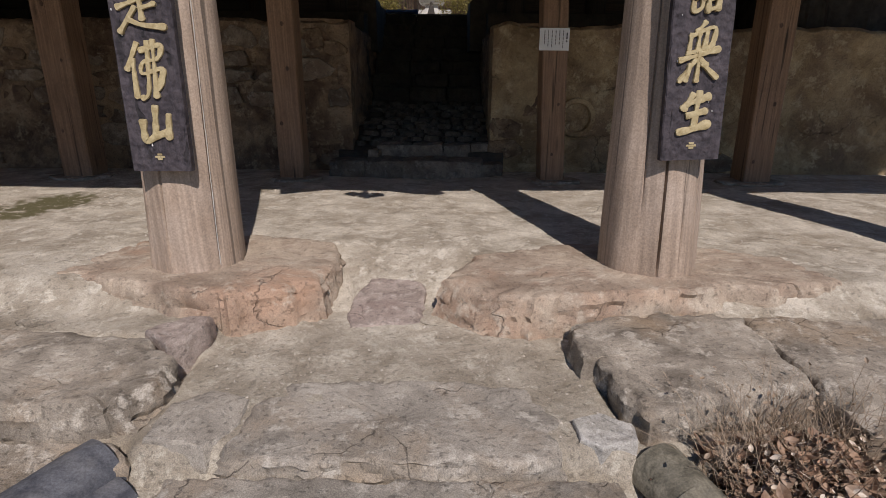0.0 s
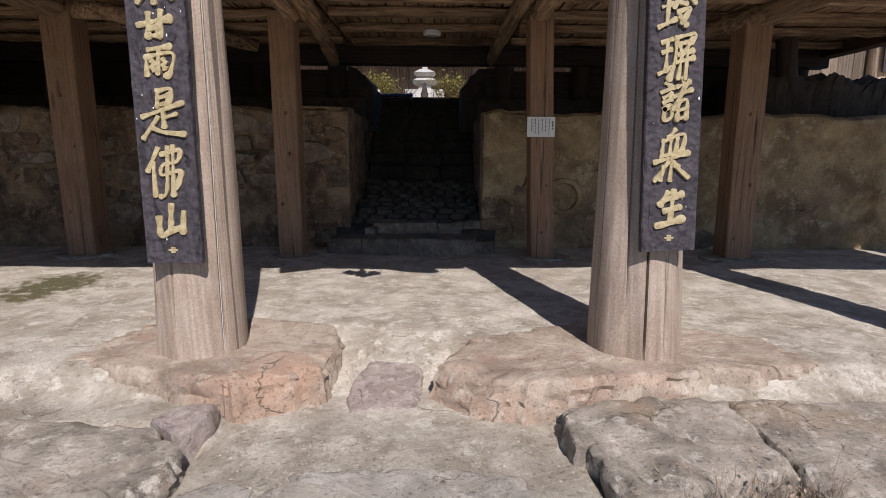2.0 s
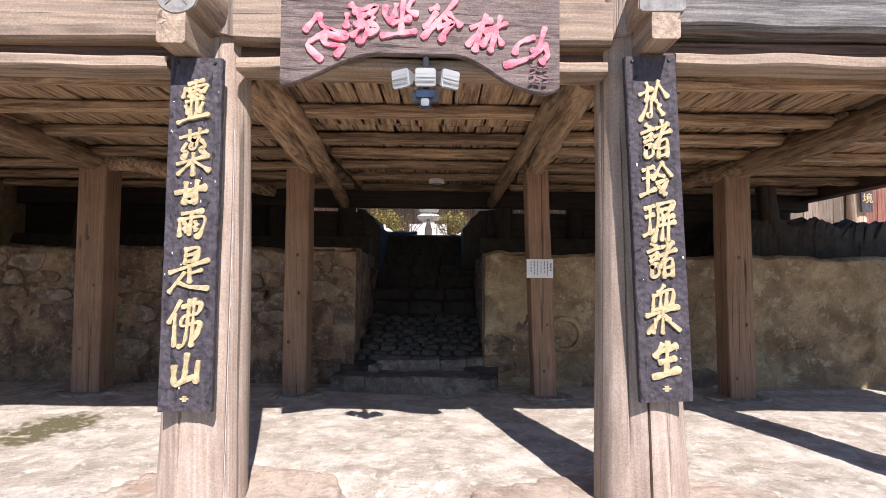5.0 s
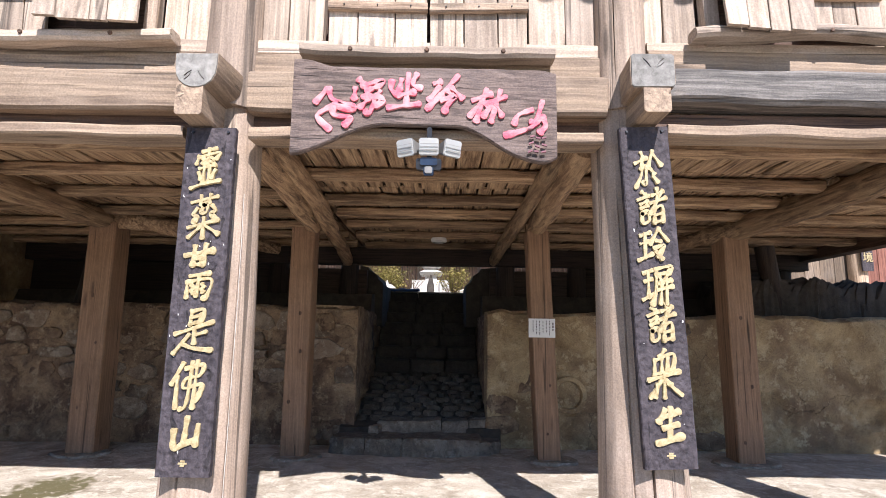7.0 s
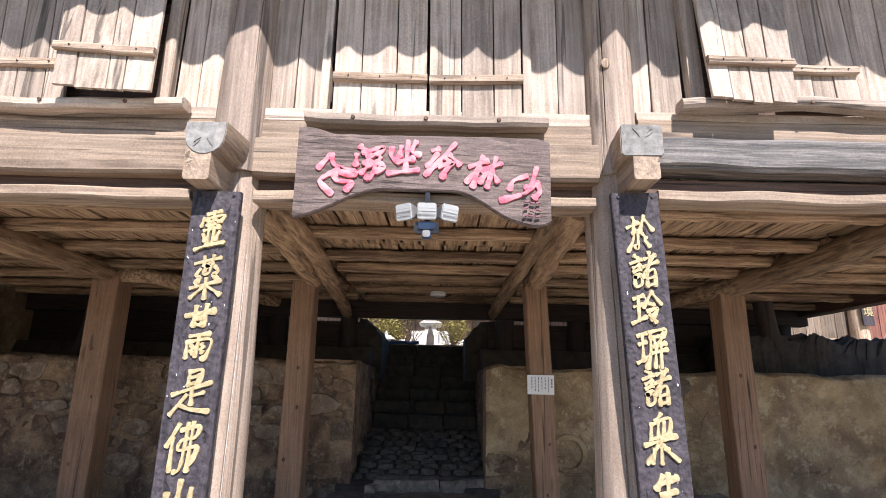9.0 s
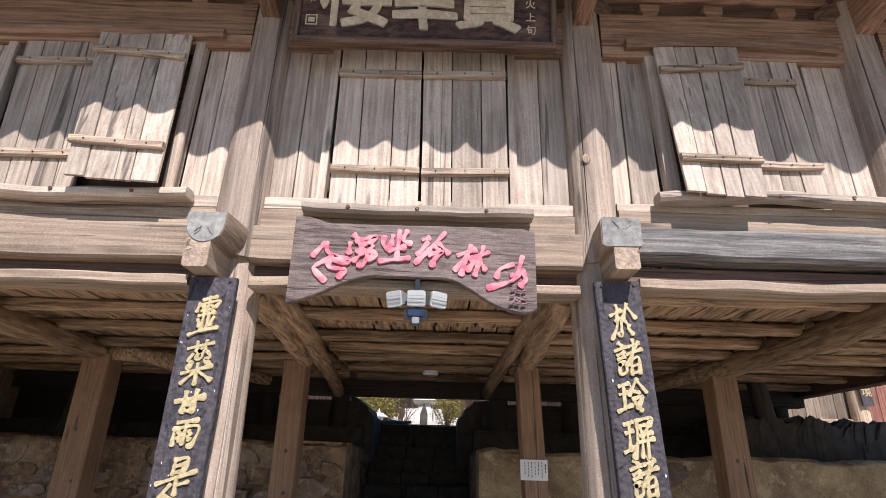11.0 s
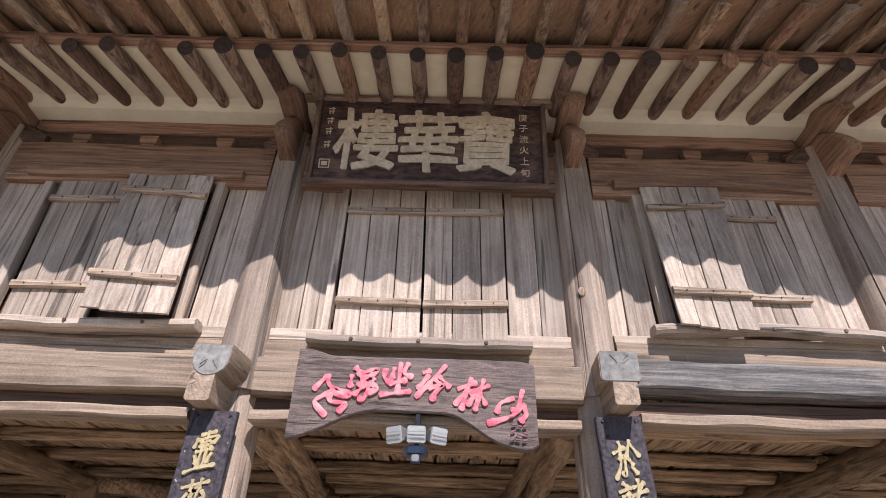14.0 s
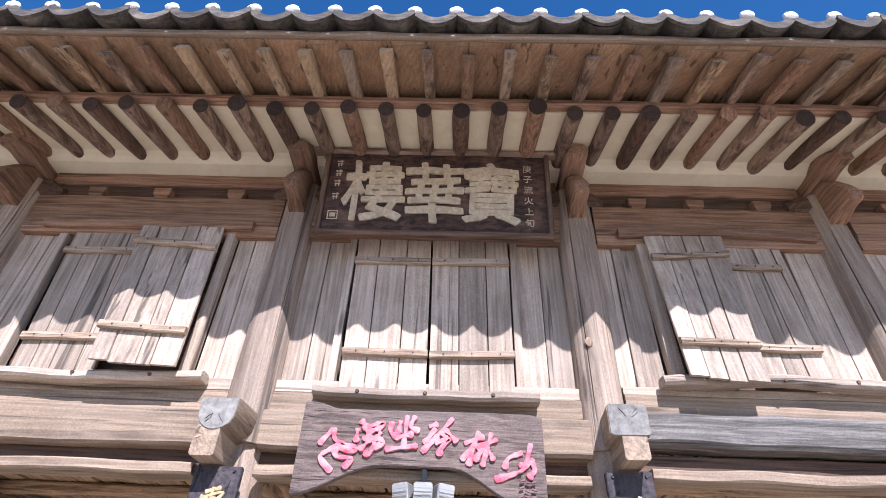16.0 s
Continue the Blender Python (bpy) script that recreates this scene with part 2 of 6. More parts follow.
adze(BOARDDK, 34.0, 0.010)
SIGNBR = wood("carved_brown_board", (0.085, 0.060, 0.052), (0.21, 0.155, 0.132), (0.14, 0.108, 0.098), "x", along=5.0, across=42.0, bump=1.0, vary=0.0)
SIGNOLD = wood("flaking_black_board", (0.018, 0.010, 0.008), (0.105, 0.052, 0.038), (0.20, 0.125, 0.088), "x", along=9.0, across=24.0, bump=0.9, vary=0.0, big=4.0, patch=0.6)
GOLD = surface("faded_gold_paint", (0.30, 0.225, 0.105), (0.52, 0.43, 0.245), (0.44, 0.36, 0.21), 0.6, (40, 40, 40), 6, 0.4, 0.06)
PINK = surface("faded_red_paint", (0.50, 0.05, 0.10), (0.72, 0.17, 0.22), (0.66, 0.40, 0.38), 0.6, (25, 25, 60), 9, 0.4, 0.1, patch=0.5)
CREAM = surface("worn_cream_paint", (0.42, 0.33, 0.22), (0.66, 0.56, 0.42), (0.32, 0.25, 0.17), 0.8, (30, 30, 30), 9, 0.6, 0.0)
PLASTER = surface("cream_plaster", (0.70, 0.62, 0.45), (0.80, 0.73, 0.55), (0.62, 0.54, 0.40), 0.9, (6, 6, 6), 1.5, 0.3, 0.0)
MORTAR = surface("white_lime_mortar", (0.68, 0.67, 0.63), (0.8, 0.79, 0.76), (0.6, 0.58, 0.54), 0.9, (30, 30, 30), 8, 0.5, 0.05)
TILE = surface("weathered_roof_tile", (0.040, 0.035, 0.030), (0.105, 0.092, 0.078), (0.24, 0.20, 0.155), 0.9, (5, 14, 22), 5, 0.8, 0.3, 90.0, 0.0, 0.01, 0.62, 0.2, crisp=0.1)
GUTTER = surface("grey_clay_tile", (0.045, 0.047, 0.058), (0.115, 0.118, 0.132), (0.19, 0.185, 0.185), 0.75, (9, 16, 16), 7, 0.6, 0.1, 120.0, 0.0, 0.008, 0.57, 0.2, crisp=0.1)
MOSSTILE = surface("mossy_clay_tile", (0.10, 0.090, 0.066), (0.23, 0.207, 0.155), (0.30, 0.275, 0.215), 0.8, (12, 12, 12), 7, 0.6, 0.05, 120.0, 0.0, 0.008, 0.57, 0.2, crisp=0.1)
SLAB = rock("grey_field_stone", (0.165, 0.138, 0.108), (0.385, 0.335, 0.272), (0.30, 0.220, 0.145), (0.50, 0.45, 0.38), 4.0, 0.08, 0.6, 0.018)
REDSTONE = rock("reddish_granite", (0.275, 0.205, 0.152), (0.485, 0.395, 0.305), (0.435, 0.270, 0.180), (0.52, 0.44, 0.35), 3.0, 0.03, 0.6, 0.018)
WALLST = rock("ochre_earth_plaster", (0.225, 0.150, 0.080), (0.50, 0.372, 0.212), (0.205, 0.132, 0.083), (0.54, 0.43, 0.27), 2.4, 0.0, 0.5, 0.026, 0.66, 1.0)
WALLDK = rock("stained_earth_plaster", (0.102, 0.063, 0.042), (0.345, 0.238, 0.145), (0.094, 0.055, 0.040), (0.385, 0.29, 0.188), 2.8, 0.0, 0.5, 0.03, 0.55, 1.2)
RUBBLE = rock("brown_rubble_stone", (0.132, 0.094, 0.066), (0.297, 0.234, 0.172), (0.198, 0.132, 0.092), (0.343, 0.290, 0.224), 4.5, 0.28, 0.6, 0.014)
# soil darkened to hold the shade that lies on the banks
SOIL = surface("shade_dark_soil", (0.035, 0.028, 0.022), (0.075, 0.06, 0.048), None, 0.95, (7, 7, 7), 2, 0.9, 0.0, 40)
# near-black: the passage's gloom is in this colour; the statue shares it
STEP = surface("shaded_and_dark_stone", (0.030, 0.025, 0.020), (0.072, 0.060, 0.048), (0.028, 0.023, 0.019), 0.9, (7, 7, 7), 2, 0.9, 0.1, 60, speck=0.2, fw=0.8)
PAPER = surface("notice_paper", (0.74, 0.74, 0.72), (0.8, 0.8, 0.78), None, 0.6, (3, 3, 3), 2, 0.05, 0.0)
INK = surface("black_ink", (0.03, 0.03, 0.03), (0.05, 0.05, 0.05), None, 0.6, (3, 3, 3), 2, 0.0, 0.0)
DRY = surface("dry_straw", (0.15, 0.098, 0.060), (0.45, 0.34, 0.235), (0.42, 0.35, 0.28), 0.9, (30, 30, 30), 8, 0.2, 0.2)
LEAFDRY = surface("dead_leaf", (0.13, 0.070, 0.042), (0.40, 0.255, 0.165), (0.50, 0.40, 0.31), 0.85, (9, 9, 9), 14, 0.2, 0.2)
LEAFGRN = surface("shrub_leaf", (0.05, 0.075, 0.015), (0.15, 0.16, 0.035), (0.20, 0.16, 0.05), 0.8, (20, 20, 20), 6, 0.2, 0.3)
GRASS = surface("green_blade", (0.06, 0.10, 0.02), (0.13, 0.18, 0.05), None, 0.8, (20, 20, 20), 6, 0.2, 0.2)
GRANITE = surface("pale_granite", (0.42, 0.40, 0.37), (0.58, 0.56, 0.52), (0.36, 0.33, 0.28), 0.9, (12, 12, 12), 3, 0.5, 0.1)
METALBK = surface("black_painted_metal", (0.012, 0.014, 0.02), (0.025, 0.028, 0.035), None, 0.4, (9, 9, 9), 3, 0.1, 0.0)
BLUEP = surface("dark_blue_plastic", (0.010, 0.022, 0.05), (0.018, 0.040, 0.085), None, 0.4, (9, 9, 9), 3, 0.05, 0.0)
WHITEP = surface("grey_lamp_plastic", (0.20, 0.198, 0.19), (0.28, 0.276, 0.265), None, 0.4, (9, 9, 9), 3, 0.05, 0.0)
EARTH = surface("pale_forecourt_earth", (0.34, 0.295, 0.235), (0.46, 0.41, 0.345), (0.38, 0.33, 0.265), 0.95, (5, 5, 5), 0.8, 0.6, 0.0)
SAND = surface("pale_courtyard_sand", (0.50, 0.45, 0.38), (0.6, 0.55, 0.47), None, 0.95, (5, 5, 5), 1, 0.4, 0.0)
CABLE = surface("black_cable", (0.02, 0.02, 0.02), (0.035, 0.035, 0.035), None, 0.6, (9, 9, 9), 3, 0.0, 0.0)


# the undercroft's gloom is put into this timber's colour; beam-end cracks use it
SHADECRACK = {a: wood("shade_and_crack_timber_" + a, (0.016, 0.011, 0.009), (0.055, 0.036, 0.027), (0.035, 0.025, 0.020), a) for a in AX}


def floor_material():
    """Beige trodden lime earth with pebbles, turning greyer at the front edge, with moss."""
    m = rock("lime_earth_floor", (0.31, 0.262, 0.20), (0.585, 0.525, 0.435), (0.385, 0.325, 0.25), (0.66, 0.605, 0.51), 3.4, 0.0, 0.72, 0.022, 0.66, 0.8)
    nt = m.node_tree
    N, L = nt.nodes.new, nt.links.new
    bsdf = nt.nodes["Principled BSDF"]
    base = bsdf.inputs["Base Color"].links[0].from_socket
    geo = N("ShaderNodeNewGeometry")
    sep = N("ShaderNodeSeparateXYZ")
    L(geo.outputs["Position"], sep.inputs[0])
    nz = N("ShaderNodeTexNoise")
    nz.inputs["Scale"].default_value, nz.inputs["Detail"].default_value = 3.0, 7.0
    L(geo.outputs["Position"], nz.inputs["Vector"])
    wob = N("ShaderNodeMath")
    wob.operation = "MULTIPLY_ADD"
    wob.inputs[1].default_value = 1.0
    L(nz.outputs["Fac"], wob.inputs[0])
    L(sep.outputs["Y"], wob.inputs[2])
    rng = N("ShaderNodeMapRange")
    rng.inputs["From Min"].default_value, rng.inputs["From Max"].default_value = 0.5, -0.5
    L(wob.outputs[0], rng.inputs["Value"])
    mul = N("ShaderNodeMix")
    mul.data_type = "RGBA"
    mul.blend_type = "MULTIPLY"
    L(rng.outputs[0], mul.inputs["Factor"])
    L(base, mul.inputs["A"])
    mul.inputs["B"].default_value = (0.74, 0.735, 0.72, 1)
    # a patch of moss near the west side
    d = N("ShaderNodeVectorMath")
    d.operation = "DISTANCE"
    sc = N("ShaderNodeVectorMath")
    sc.operation = "MULTIPLY"
    sc.inputs[1].default_value = (0.9, 0.55, 0.0)
    L(geo.outputs["Position"], sc.inputs[0])
    L(sc.outputs[0], d.inputs[0])
    d.inputs[1].default_value = (-2.95, 0.86, 0)
    mr = N("ShaderNodeMapRange")
    mr.inputs["From Min"].default_value, mr.inputs["From Max"].default_value = 0.62, 0.1
    L(d.outputs["Value"], mr.inputs["Value"])
    n2 = N("ShaderNodeTexNoise")
    n2.inputs["Scale"].default_value, n2.inputs["Detail"].default_value = 9.0, 8.0
    L(geo.outputs["Position"], n2.inputs["Vector"])
    mm = N("ShaderNodeMath")
    mm.operation = "MULTIPLY"
    L(mr.outputs[0], mm.inputs[0])
    L(n2.outputs["Fac"], mm.inputs[1])
    m3 = N("ShaderNodeMapRange")
    m3.inputs["From Min"].default_value, m3.inputs["From Max"].default_value = 0.27, 0.40
    L(mm.outputs[0], m3.inputs["Value"])
    moss = N("ShaderNodeMix")
    moss.data_type = "RGBA"
    L(m3.outputs[0], moss.inputs["Factor"])
    L(mul.outputs["Result"], moss.inputs["A"])
    moss.inputs["B"].default_value = (0.115, 0.100, 0.045, 1)
    L(moss.outputs["Result"], bsdf.inputs["Base Color"])
    return m


FLOOR = floor_material()
GLASS, _gnt, _gb = nodes_of("lamp_glass")
_gb.inputs["Base Color"].default_value = (0.9, 0.92, 0.9, 1)
_gb.inputs["Roughness"].default_value = 0.25
_gb.inputs["Transmission Weight"].default_value = 0.6


# ---- building helpers ----
def mesh_of(name, bm, material, smooth=True):
    bmesh.ops.recalc_face_normals(bm, faces=bm.faces)
    me = bpy.data.meshes.new(name)
    bm.to_mesh(me)
    bm.free()
    me.materials.append(material)
    if smooth:
        for p in me.polygons:
            p.use_smooth = True
        me.set_sharp_from_angle(angle=radians(38))
    return me


def thing(name, at, label, category, group="", kind=""):
    ob = new(name)
    ob.location = at
    ob.empty_display_size = 0.1
    return tagged(ob, label, category, group, kind)


def solo(name, bm, material, label, category, group="", kind="", smooth=True):
    return tagged(new(name, mesh_of(name, bm, material, smooth)), label, category, group, kind)


def part(name, bm, material, parent, label="", smooth=True):
    """One mesh in world coordinates under a thing or a part."""
    ob = new(name, mesh_of(name, bm, material, smooth) if not isinstance(bm, bpy.types.Mesh) else bm)
    ob.parent = parent
    root = parent if parent.parent is None else parent.parent
    if root.type == "EMPTY" or root.location.length > 0:
        if parent is root:
            ob.matrix_parent_inverse = Matrix.Translation(-Vector(root.location))
    return tagged(ob, label) if label else ob


def sweep(bm, centres, U, V, sections, wob=0.0, seed=0.0, freq=3.0):
    """Skin a row of closed sections (lists of (u, v)) along the centres; both ends are capped."""
    rings = []
    U, V = Vector(U), Vector(V)
    for c, sec in zip(centres, sections):
        ring = []
        for u, v in sec:
            p = Vector(c) + U * u + V * v
            if wob:
                q = p * freq + Vector((seed, seed * 1.7, seed * 2.3))
                p += noise.noise_vector(q) * wob
            ring.append(bm.verts.new(p))
        rings.append(ring)
    n = len(rings[0])
    for a, b in zip(rings, rings[1:]):
        for i in range(n):
            bm.faces.new((a[i], a[(i + 1) % n], b[(i + 1) % n], b[i]))
    bm.faces.new(rings[0])
    bm.faces.new(rings[-1])
    return bm


def rect(w, h, b=0.006):
    x, y = w / 2, h / 2
    b = min(b, x * 0.6, y * 0.6)
    return [(-x + b, -y), (x - b, -y), (x, -y + b), (x, y - b), (x - b, y), (-x + b, y), (-x, y - b), (-x, -y + b)]


def ring(r, n=14, squash=1.0):
    return [(r * math.cos(2 * math.pi * i / n), r * squash * math.sin(2 * math.pi * i / n)) for i in range(n)]


_seed = [0.0]


def timber(axis, a0, a1, c, w, h, wob=0.006, bev=0.008, step=0.25, sag=0.0, freq=2.2, bm=None):
    """A hewn piece along an axis from a0 to a1; c, w and h are the place and size across (x before y before z)."""
    bm = bm or bmesh.new()
    k = AX.index(axis)
    others = [i for i in range(3) if i != k]
    U, V = Vector([float(i == others[0]) for i in range(3)]), Vector([float(i == others[1]) for i in range(3)])
    _seed[0] += 3.7
    n = max(1, int(round(abs(a1 - a0) / step)))
    centres, secs = [], []
    for i in range(n + 1):
        s = i / n
        p = [0, 0, 0]
        p[k] = a0 + (a1 - a0) * s
        p[others[0]], p[others[1]] = c[0], c[1] - sag * 4 * s * (1 - s)
        end = 1 - (0.03 if i in (0, n) and n > 1 else 0)
        centres.append(p)
        secs.append([(u * end, v * end) for u, v in rect(w, h, bev)])
    return sweep(bm, centres, U, V, secs, wob, _seed[0], freq)


def quad_board(tl, tr, br, bl, y, t, wob=0.0015, bev=0.003, bm=None, nz=5):
    """An upright board given by its four corners (x, z), its front at y and its thickness t to the back."""
    bm = bm or bmesh.new()
    _seed[0] += 2.3
    centres, secs = [], []
    for i in range(nz + 1):
        s = i / nz
        l = Vector(bl).lerp(Vector(tl), s)
        r = Vector(br).lerp(Vector(tr), s)
        c = (l + r) / 2
        centres.append((c.x, y + t / 2, c.y))
        w = r.x - l.x
        secs.append([(u, v, ) for u, v in rect(w, t, bev)])
    sweep(bm, centres, (1, 0, 0), (0, 1, 0), secs, wob, _seed[0], 6.0)
    # slope the two ends to the given corners
    for v in bm.verts:
        s = (v.co.z - min(bl[1], br[1])) / max(0.01, max(tl[1], tr[1]) - min(bl[1], br[1]))
        a = ((tr[1] - tl[1]) / max(0.01, tr[0] - tl[0])) * s + ((br[1] - bl[1]) / max(0.01, br[0] - bl[0])) * (1 - s)
        mid = (bl[0] + br[0]) / 2 * (1 - s) + (tl[0] + tr[0]) / 2 * s
        v.co.z += a * (v.co.x - mid)
    return bm


def log(pts, radii, n=14, wob=0.012, freq=2.5, per=6, squash=1.0):
    """A round log through the points with the given radii, smoothly bent."""
    bm = bmesh.new()
    _seed[0] += 3.1
    pts = [Vector(p) for p in pts]
    centres, rs = [], []
    m = len(pts) - 1
    for i in range(m):
        p0, p1, p2, p3 = pts[max(i - 1, 0)], pts[i], pts[i + 1], pts[min(i + 2, m)]
        for j in range(per + (i == m - 1)):
            s = j / per
            c = 0.5 * (2 * p1 + (p2 - p0) * s + (2 * p0 - 5 * p1 + 4 * p2 - p3) * s * s + (3 * p1 - p0 - 3 * p2 + p3) * s ** 3)
            centres.append(c)
            rs.append(radii[i] + (radii[i + 1] - radii[i]) * s)
    d = (pts[-1] - pts[0]).normalized()
    up = Vector((0, 0, 1)) if abs(d.z) < 0.8 else Vector((0, 1, 0))
    U = d.cross(up).normalized()
    V = U.cross(d).normalized()
    return sweep(bm, centres, U, V, [ring(r, n, squash) for r in rs], wob, _seed[0], freq)


def slab(outline, ztop, zbot, rough=0.012, flare=1.04, seed=1.0, dome=0.0, slope=(0, 0), edge=0.03):
    """A flat natural stone: a chipped outline (x, y), an uneven top and a broken, layered side."""
    bm = bmesh.new()
    pts = [Vector((x, y)) for x, y in outline]
    m = len(pts)
    ext = max((a - b).length for a in pts for b in pts)
    amt = min(1.0, ext / 0.9)
    dense = []
    for i in range(m):
        a, b = pts[i], pts[(i + 1) % m]
        k = max(2, int((b - a).length / 0.02))
        for j in range(k):
            p = a.lerp(b, j / k)
            for f, w in ((6, 0.03), (19, 0.016), (41, 0.009)):
                p = p + Vector((noise.noise((p.x * f + seed, p.y * f, seed)), noise.noise((p.x * f, p.y * f + seed, seed + 5)))) * w * amt
            dense.append(p)
    mid = sum(dense, Vector((0, 0))) / len(dense)
    nside = 7
    levels = [(flare + (1 - flare) * i / nside, zbot + (ztop - edge - zbot) * i / nside) for i in range(nside + 1)]
    levels += [(0.993, ztop - edge * 0.45), (0.978, ztop - edge * 0.12), (0.95, ztop), (0.88, ztop), (0.8, ztop), (0.7, ztop), (0.6, ztop), (0.48, ztop), (0.36, ztop), (0.24, ztop), (0.12, ztop), (0.04, ztop)]
    rings = []
    for li, (s, z) in enumerate(levels):
        rg = []
        for p in dense:
            q = mid + (p - mid) * s
            side = li <= nside
            zz = z + noise.noise((q.x * 3 + seed, q.y * 3, seed)) * rough * (0.6 if side else 1.5) + noise.noise((q.x * 14, q.y * 14 + seed, 2)) * rough * 0.5
            if not side:
                zz += dome * (1 - s * s) + noise.noise((q.x * 38, q.y * 38, seed)) * 0.0035
                zz -= max(0.0, noise.noise((p.x * 11 + seed, p.y * 11, 9))) * edge * 1.6 * max(0.0, (s - 0.90) / 0.1)
            else:
                layer = noise.noise((p.x * 4, p.y * 4, z * 30 + seed)) + 0.6 * noise.noise((p.x * 17, p.y * 17, z * 55 + seed))
                q = q + (p - mid).normalized() * layer * 0.026 * amt
            if not side or li >= nside - 1:
                zz += slope[0] * (q.x - mid.x) + slope[1] * (q.y - mid.y)
            rg.append(bm.verts.new((q.x, q.y, zz)))
        rings.append(rg)
    n = len(dense)
    for a, b in zip(rings, rings[1:]):
        for i in range(n):
            bm.faces.new((a[i], a[(i + 1) % n], b[(i + 1) % n], b[i]))
    bm.faces.new(rings[-1])
    return bm


def grid_mesh(name, xs, ys, height, material):
    nx, ny = len(xs), len(ys)
    verts = [(x, y, height(x, y)) for y in ys for x in xs]
    faces = [(j * nx + i, j * nx + i + 1, (j + 1) * nx + i + 1, (j + 1) * nx + i) for j in range(ny - 1) for i in range(nx - 1)]
    me = bpy.data.meshes.new(name)
    me.from_pydata(verts, [], faces)
    me.materials.append(material)
    for p in me.polygons:
        p.use_smooth = True
    return new(name, me)


def glyph(ch, size, m, depth=0.012, bold=0.012, wob=0.0):
    """The mesh of one written character, centred, at the pose m; bold thickens its strokes by overlapping shifted copies."""
    cu = bpy.data.curves.new("glyph", "FONT")
    cu.body, cu.size, cu.extrude = ch, 1.0, depth / size
    cu.resolution_u = 3
    cu.align_x = "CENTER"
    ob = new("glyph", cu)
    me = bpy.data.meshes.new_from_object(ob.evaluated_get(bpy.context.evaluated_depsgraph_get()))
    bpy.data.objects.remove(ob)
    bpy.data.curves.remove(cu)
    co = [v.co.copy() for v in me.vertices]
    cx, cy = (min(c.x for c in co) + max(c.x for c in co)) / 2, (min(c.y for c in co) + max(c.y for c in co)) / 2
    faces = [tuple(p.vertices) for p in me.polygons]
    bpy.data.meshes.remove(me)
    verts, polys = [], []
    copies = [(0.0, 0.0)] + [(bold * math.cos(a), bold * math.sin(a)) for a in (0.4, 1.2, 2.0, 2.8, 3.5, 4.3, 5.1, 5.9)] if bold else [(0.0, 0.0)]
    for k, (dx, dy) in enumerate(copies):
        base = len(verts)
        for c in co:
            p = Vector(((c.x - cx) + dx, (c.y - cy) + dy, 0))
            if wob:
                q = p * 2.4 + Vector((ord(ch[0]) * 0.37, 0, 0))
                p += Vector((noise.noise(q), noise.noise(q + Vector((9, 4, 1))), 0)) * wob
            verts.append((p.x * size, p.y * size, c.z * size * (1 + 0.02 * k) + 0.0003 * ((k * 5) % 9)))
        polys += [tuple(base + i for i in f) for f in faces]
    out = bpy.data.meshes.new("character")
    out.from_pydata(verts, [], polys)
    out.transform(m)
    return out


BRUSH = {
    "靈": "3092 7096/2082 1466/2080 8286 7472/5096 5062/3476 4272/6076 6872/3466 4262/6066 6862/2854 7458/4256 4020/5856 5820/2644 3430/7646 6630/0812 4018 9422",
    "藥": "1286 8492/3698 3878/6498 6080/4876 4060 5660 5678 4876/2870 1858 3052 2040/7272 8260 7054 8442/0830 9238/5046 5002/4630 1008/5430 9606",
    "甘": "0656 9672/3290 3414/6896 6616/3416 6616/3842 6444",
    "雨": "2094 8499/1276 1626/1274 9080 8630 7218/5094 4828/3062 3854/3046 3838/6464 7056/6448 7040",
    "是": "4099 3868/4097 7098 6472/4084 6486/4070 6472/0452 5060 9668/5060 5226/5244 8048/3846 0410/2428 5016 9806",
    "佛": "3098 0456/1870 2204/4086 8690 8068 4464 4044 8848 8222 7414/5698 5212 3600/7099 7000",
    "山": "4899 4826/1064 1812 5024 8632/8874 8818",
    "於": "2898 3486/0872 4682/3078 2840 0806/2654 4260 4214 3218/6698 5054/6692 9656/6048 7036/6828 8212",
    "諸": "2096 3088/0676 4282/1462 3668/1450 3656/1634 1608 3812 3638 1634/5482 9088/7099 7266/4660 9868/8890 4430/5842 5602/5842 8446 8402/5824 8426/5604 8406",
    "玲": "0884 4090/1060 3664/2288 2418/0212 4826/6899 4056/6896 9960/6064 7460/5442 8648 6616/6030 8008",
    "屛": "0486 3290/0864 3068/1888 2022/0218 3628/4492 9294 8676/4478 8878/4492 4440 3202/5670 6062/8072 7460/5454 9458/5038 9842/6254 5802/7856 7800",
    "衆": "5499 4086/2482 2250/2480 8088 7652/2252 7854/4480 4454/6282 6056/0442 5046 9650/5048 5002/4238 0806/5636 7026/6228 9902/3030 2206",
    "生": "3096 0866/2276 8488/5299 5012/2846 8052/0406 5010 9818",
    "風": "3496 0870/3896 4870 9648 9040 5458/5658 1642 1630 4202/4850 5432 9022 7806",
    "家": "2699 4678/3680 9486 8070/1474 1246/4866 8070/6066 4046/5050 7034 6002 4602/5236 3018/8654 7440/7844 9826 7616",
    "坐": "1084 1060 3242/3884 3458/5899 5610/8296 7270 9656/3440 7846/0608 9410",
    "冷": "1882 3286/3070 0836/0612 4048/7899 4254 0814/6866 9838/5658 6648/4434 8042 6020 5402",
    "林": "0668 5488/3899 3040 2606/3266 0420/3660 5448/4860 9880/8096 7006/6862 4420/7656 9824",
    "少": "7898 7250 6046/5476 2462 1840/9054 9836 8820/8860 6030 0208",
}


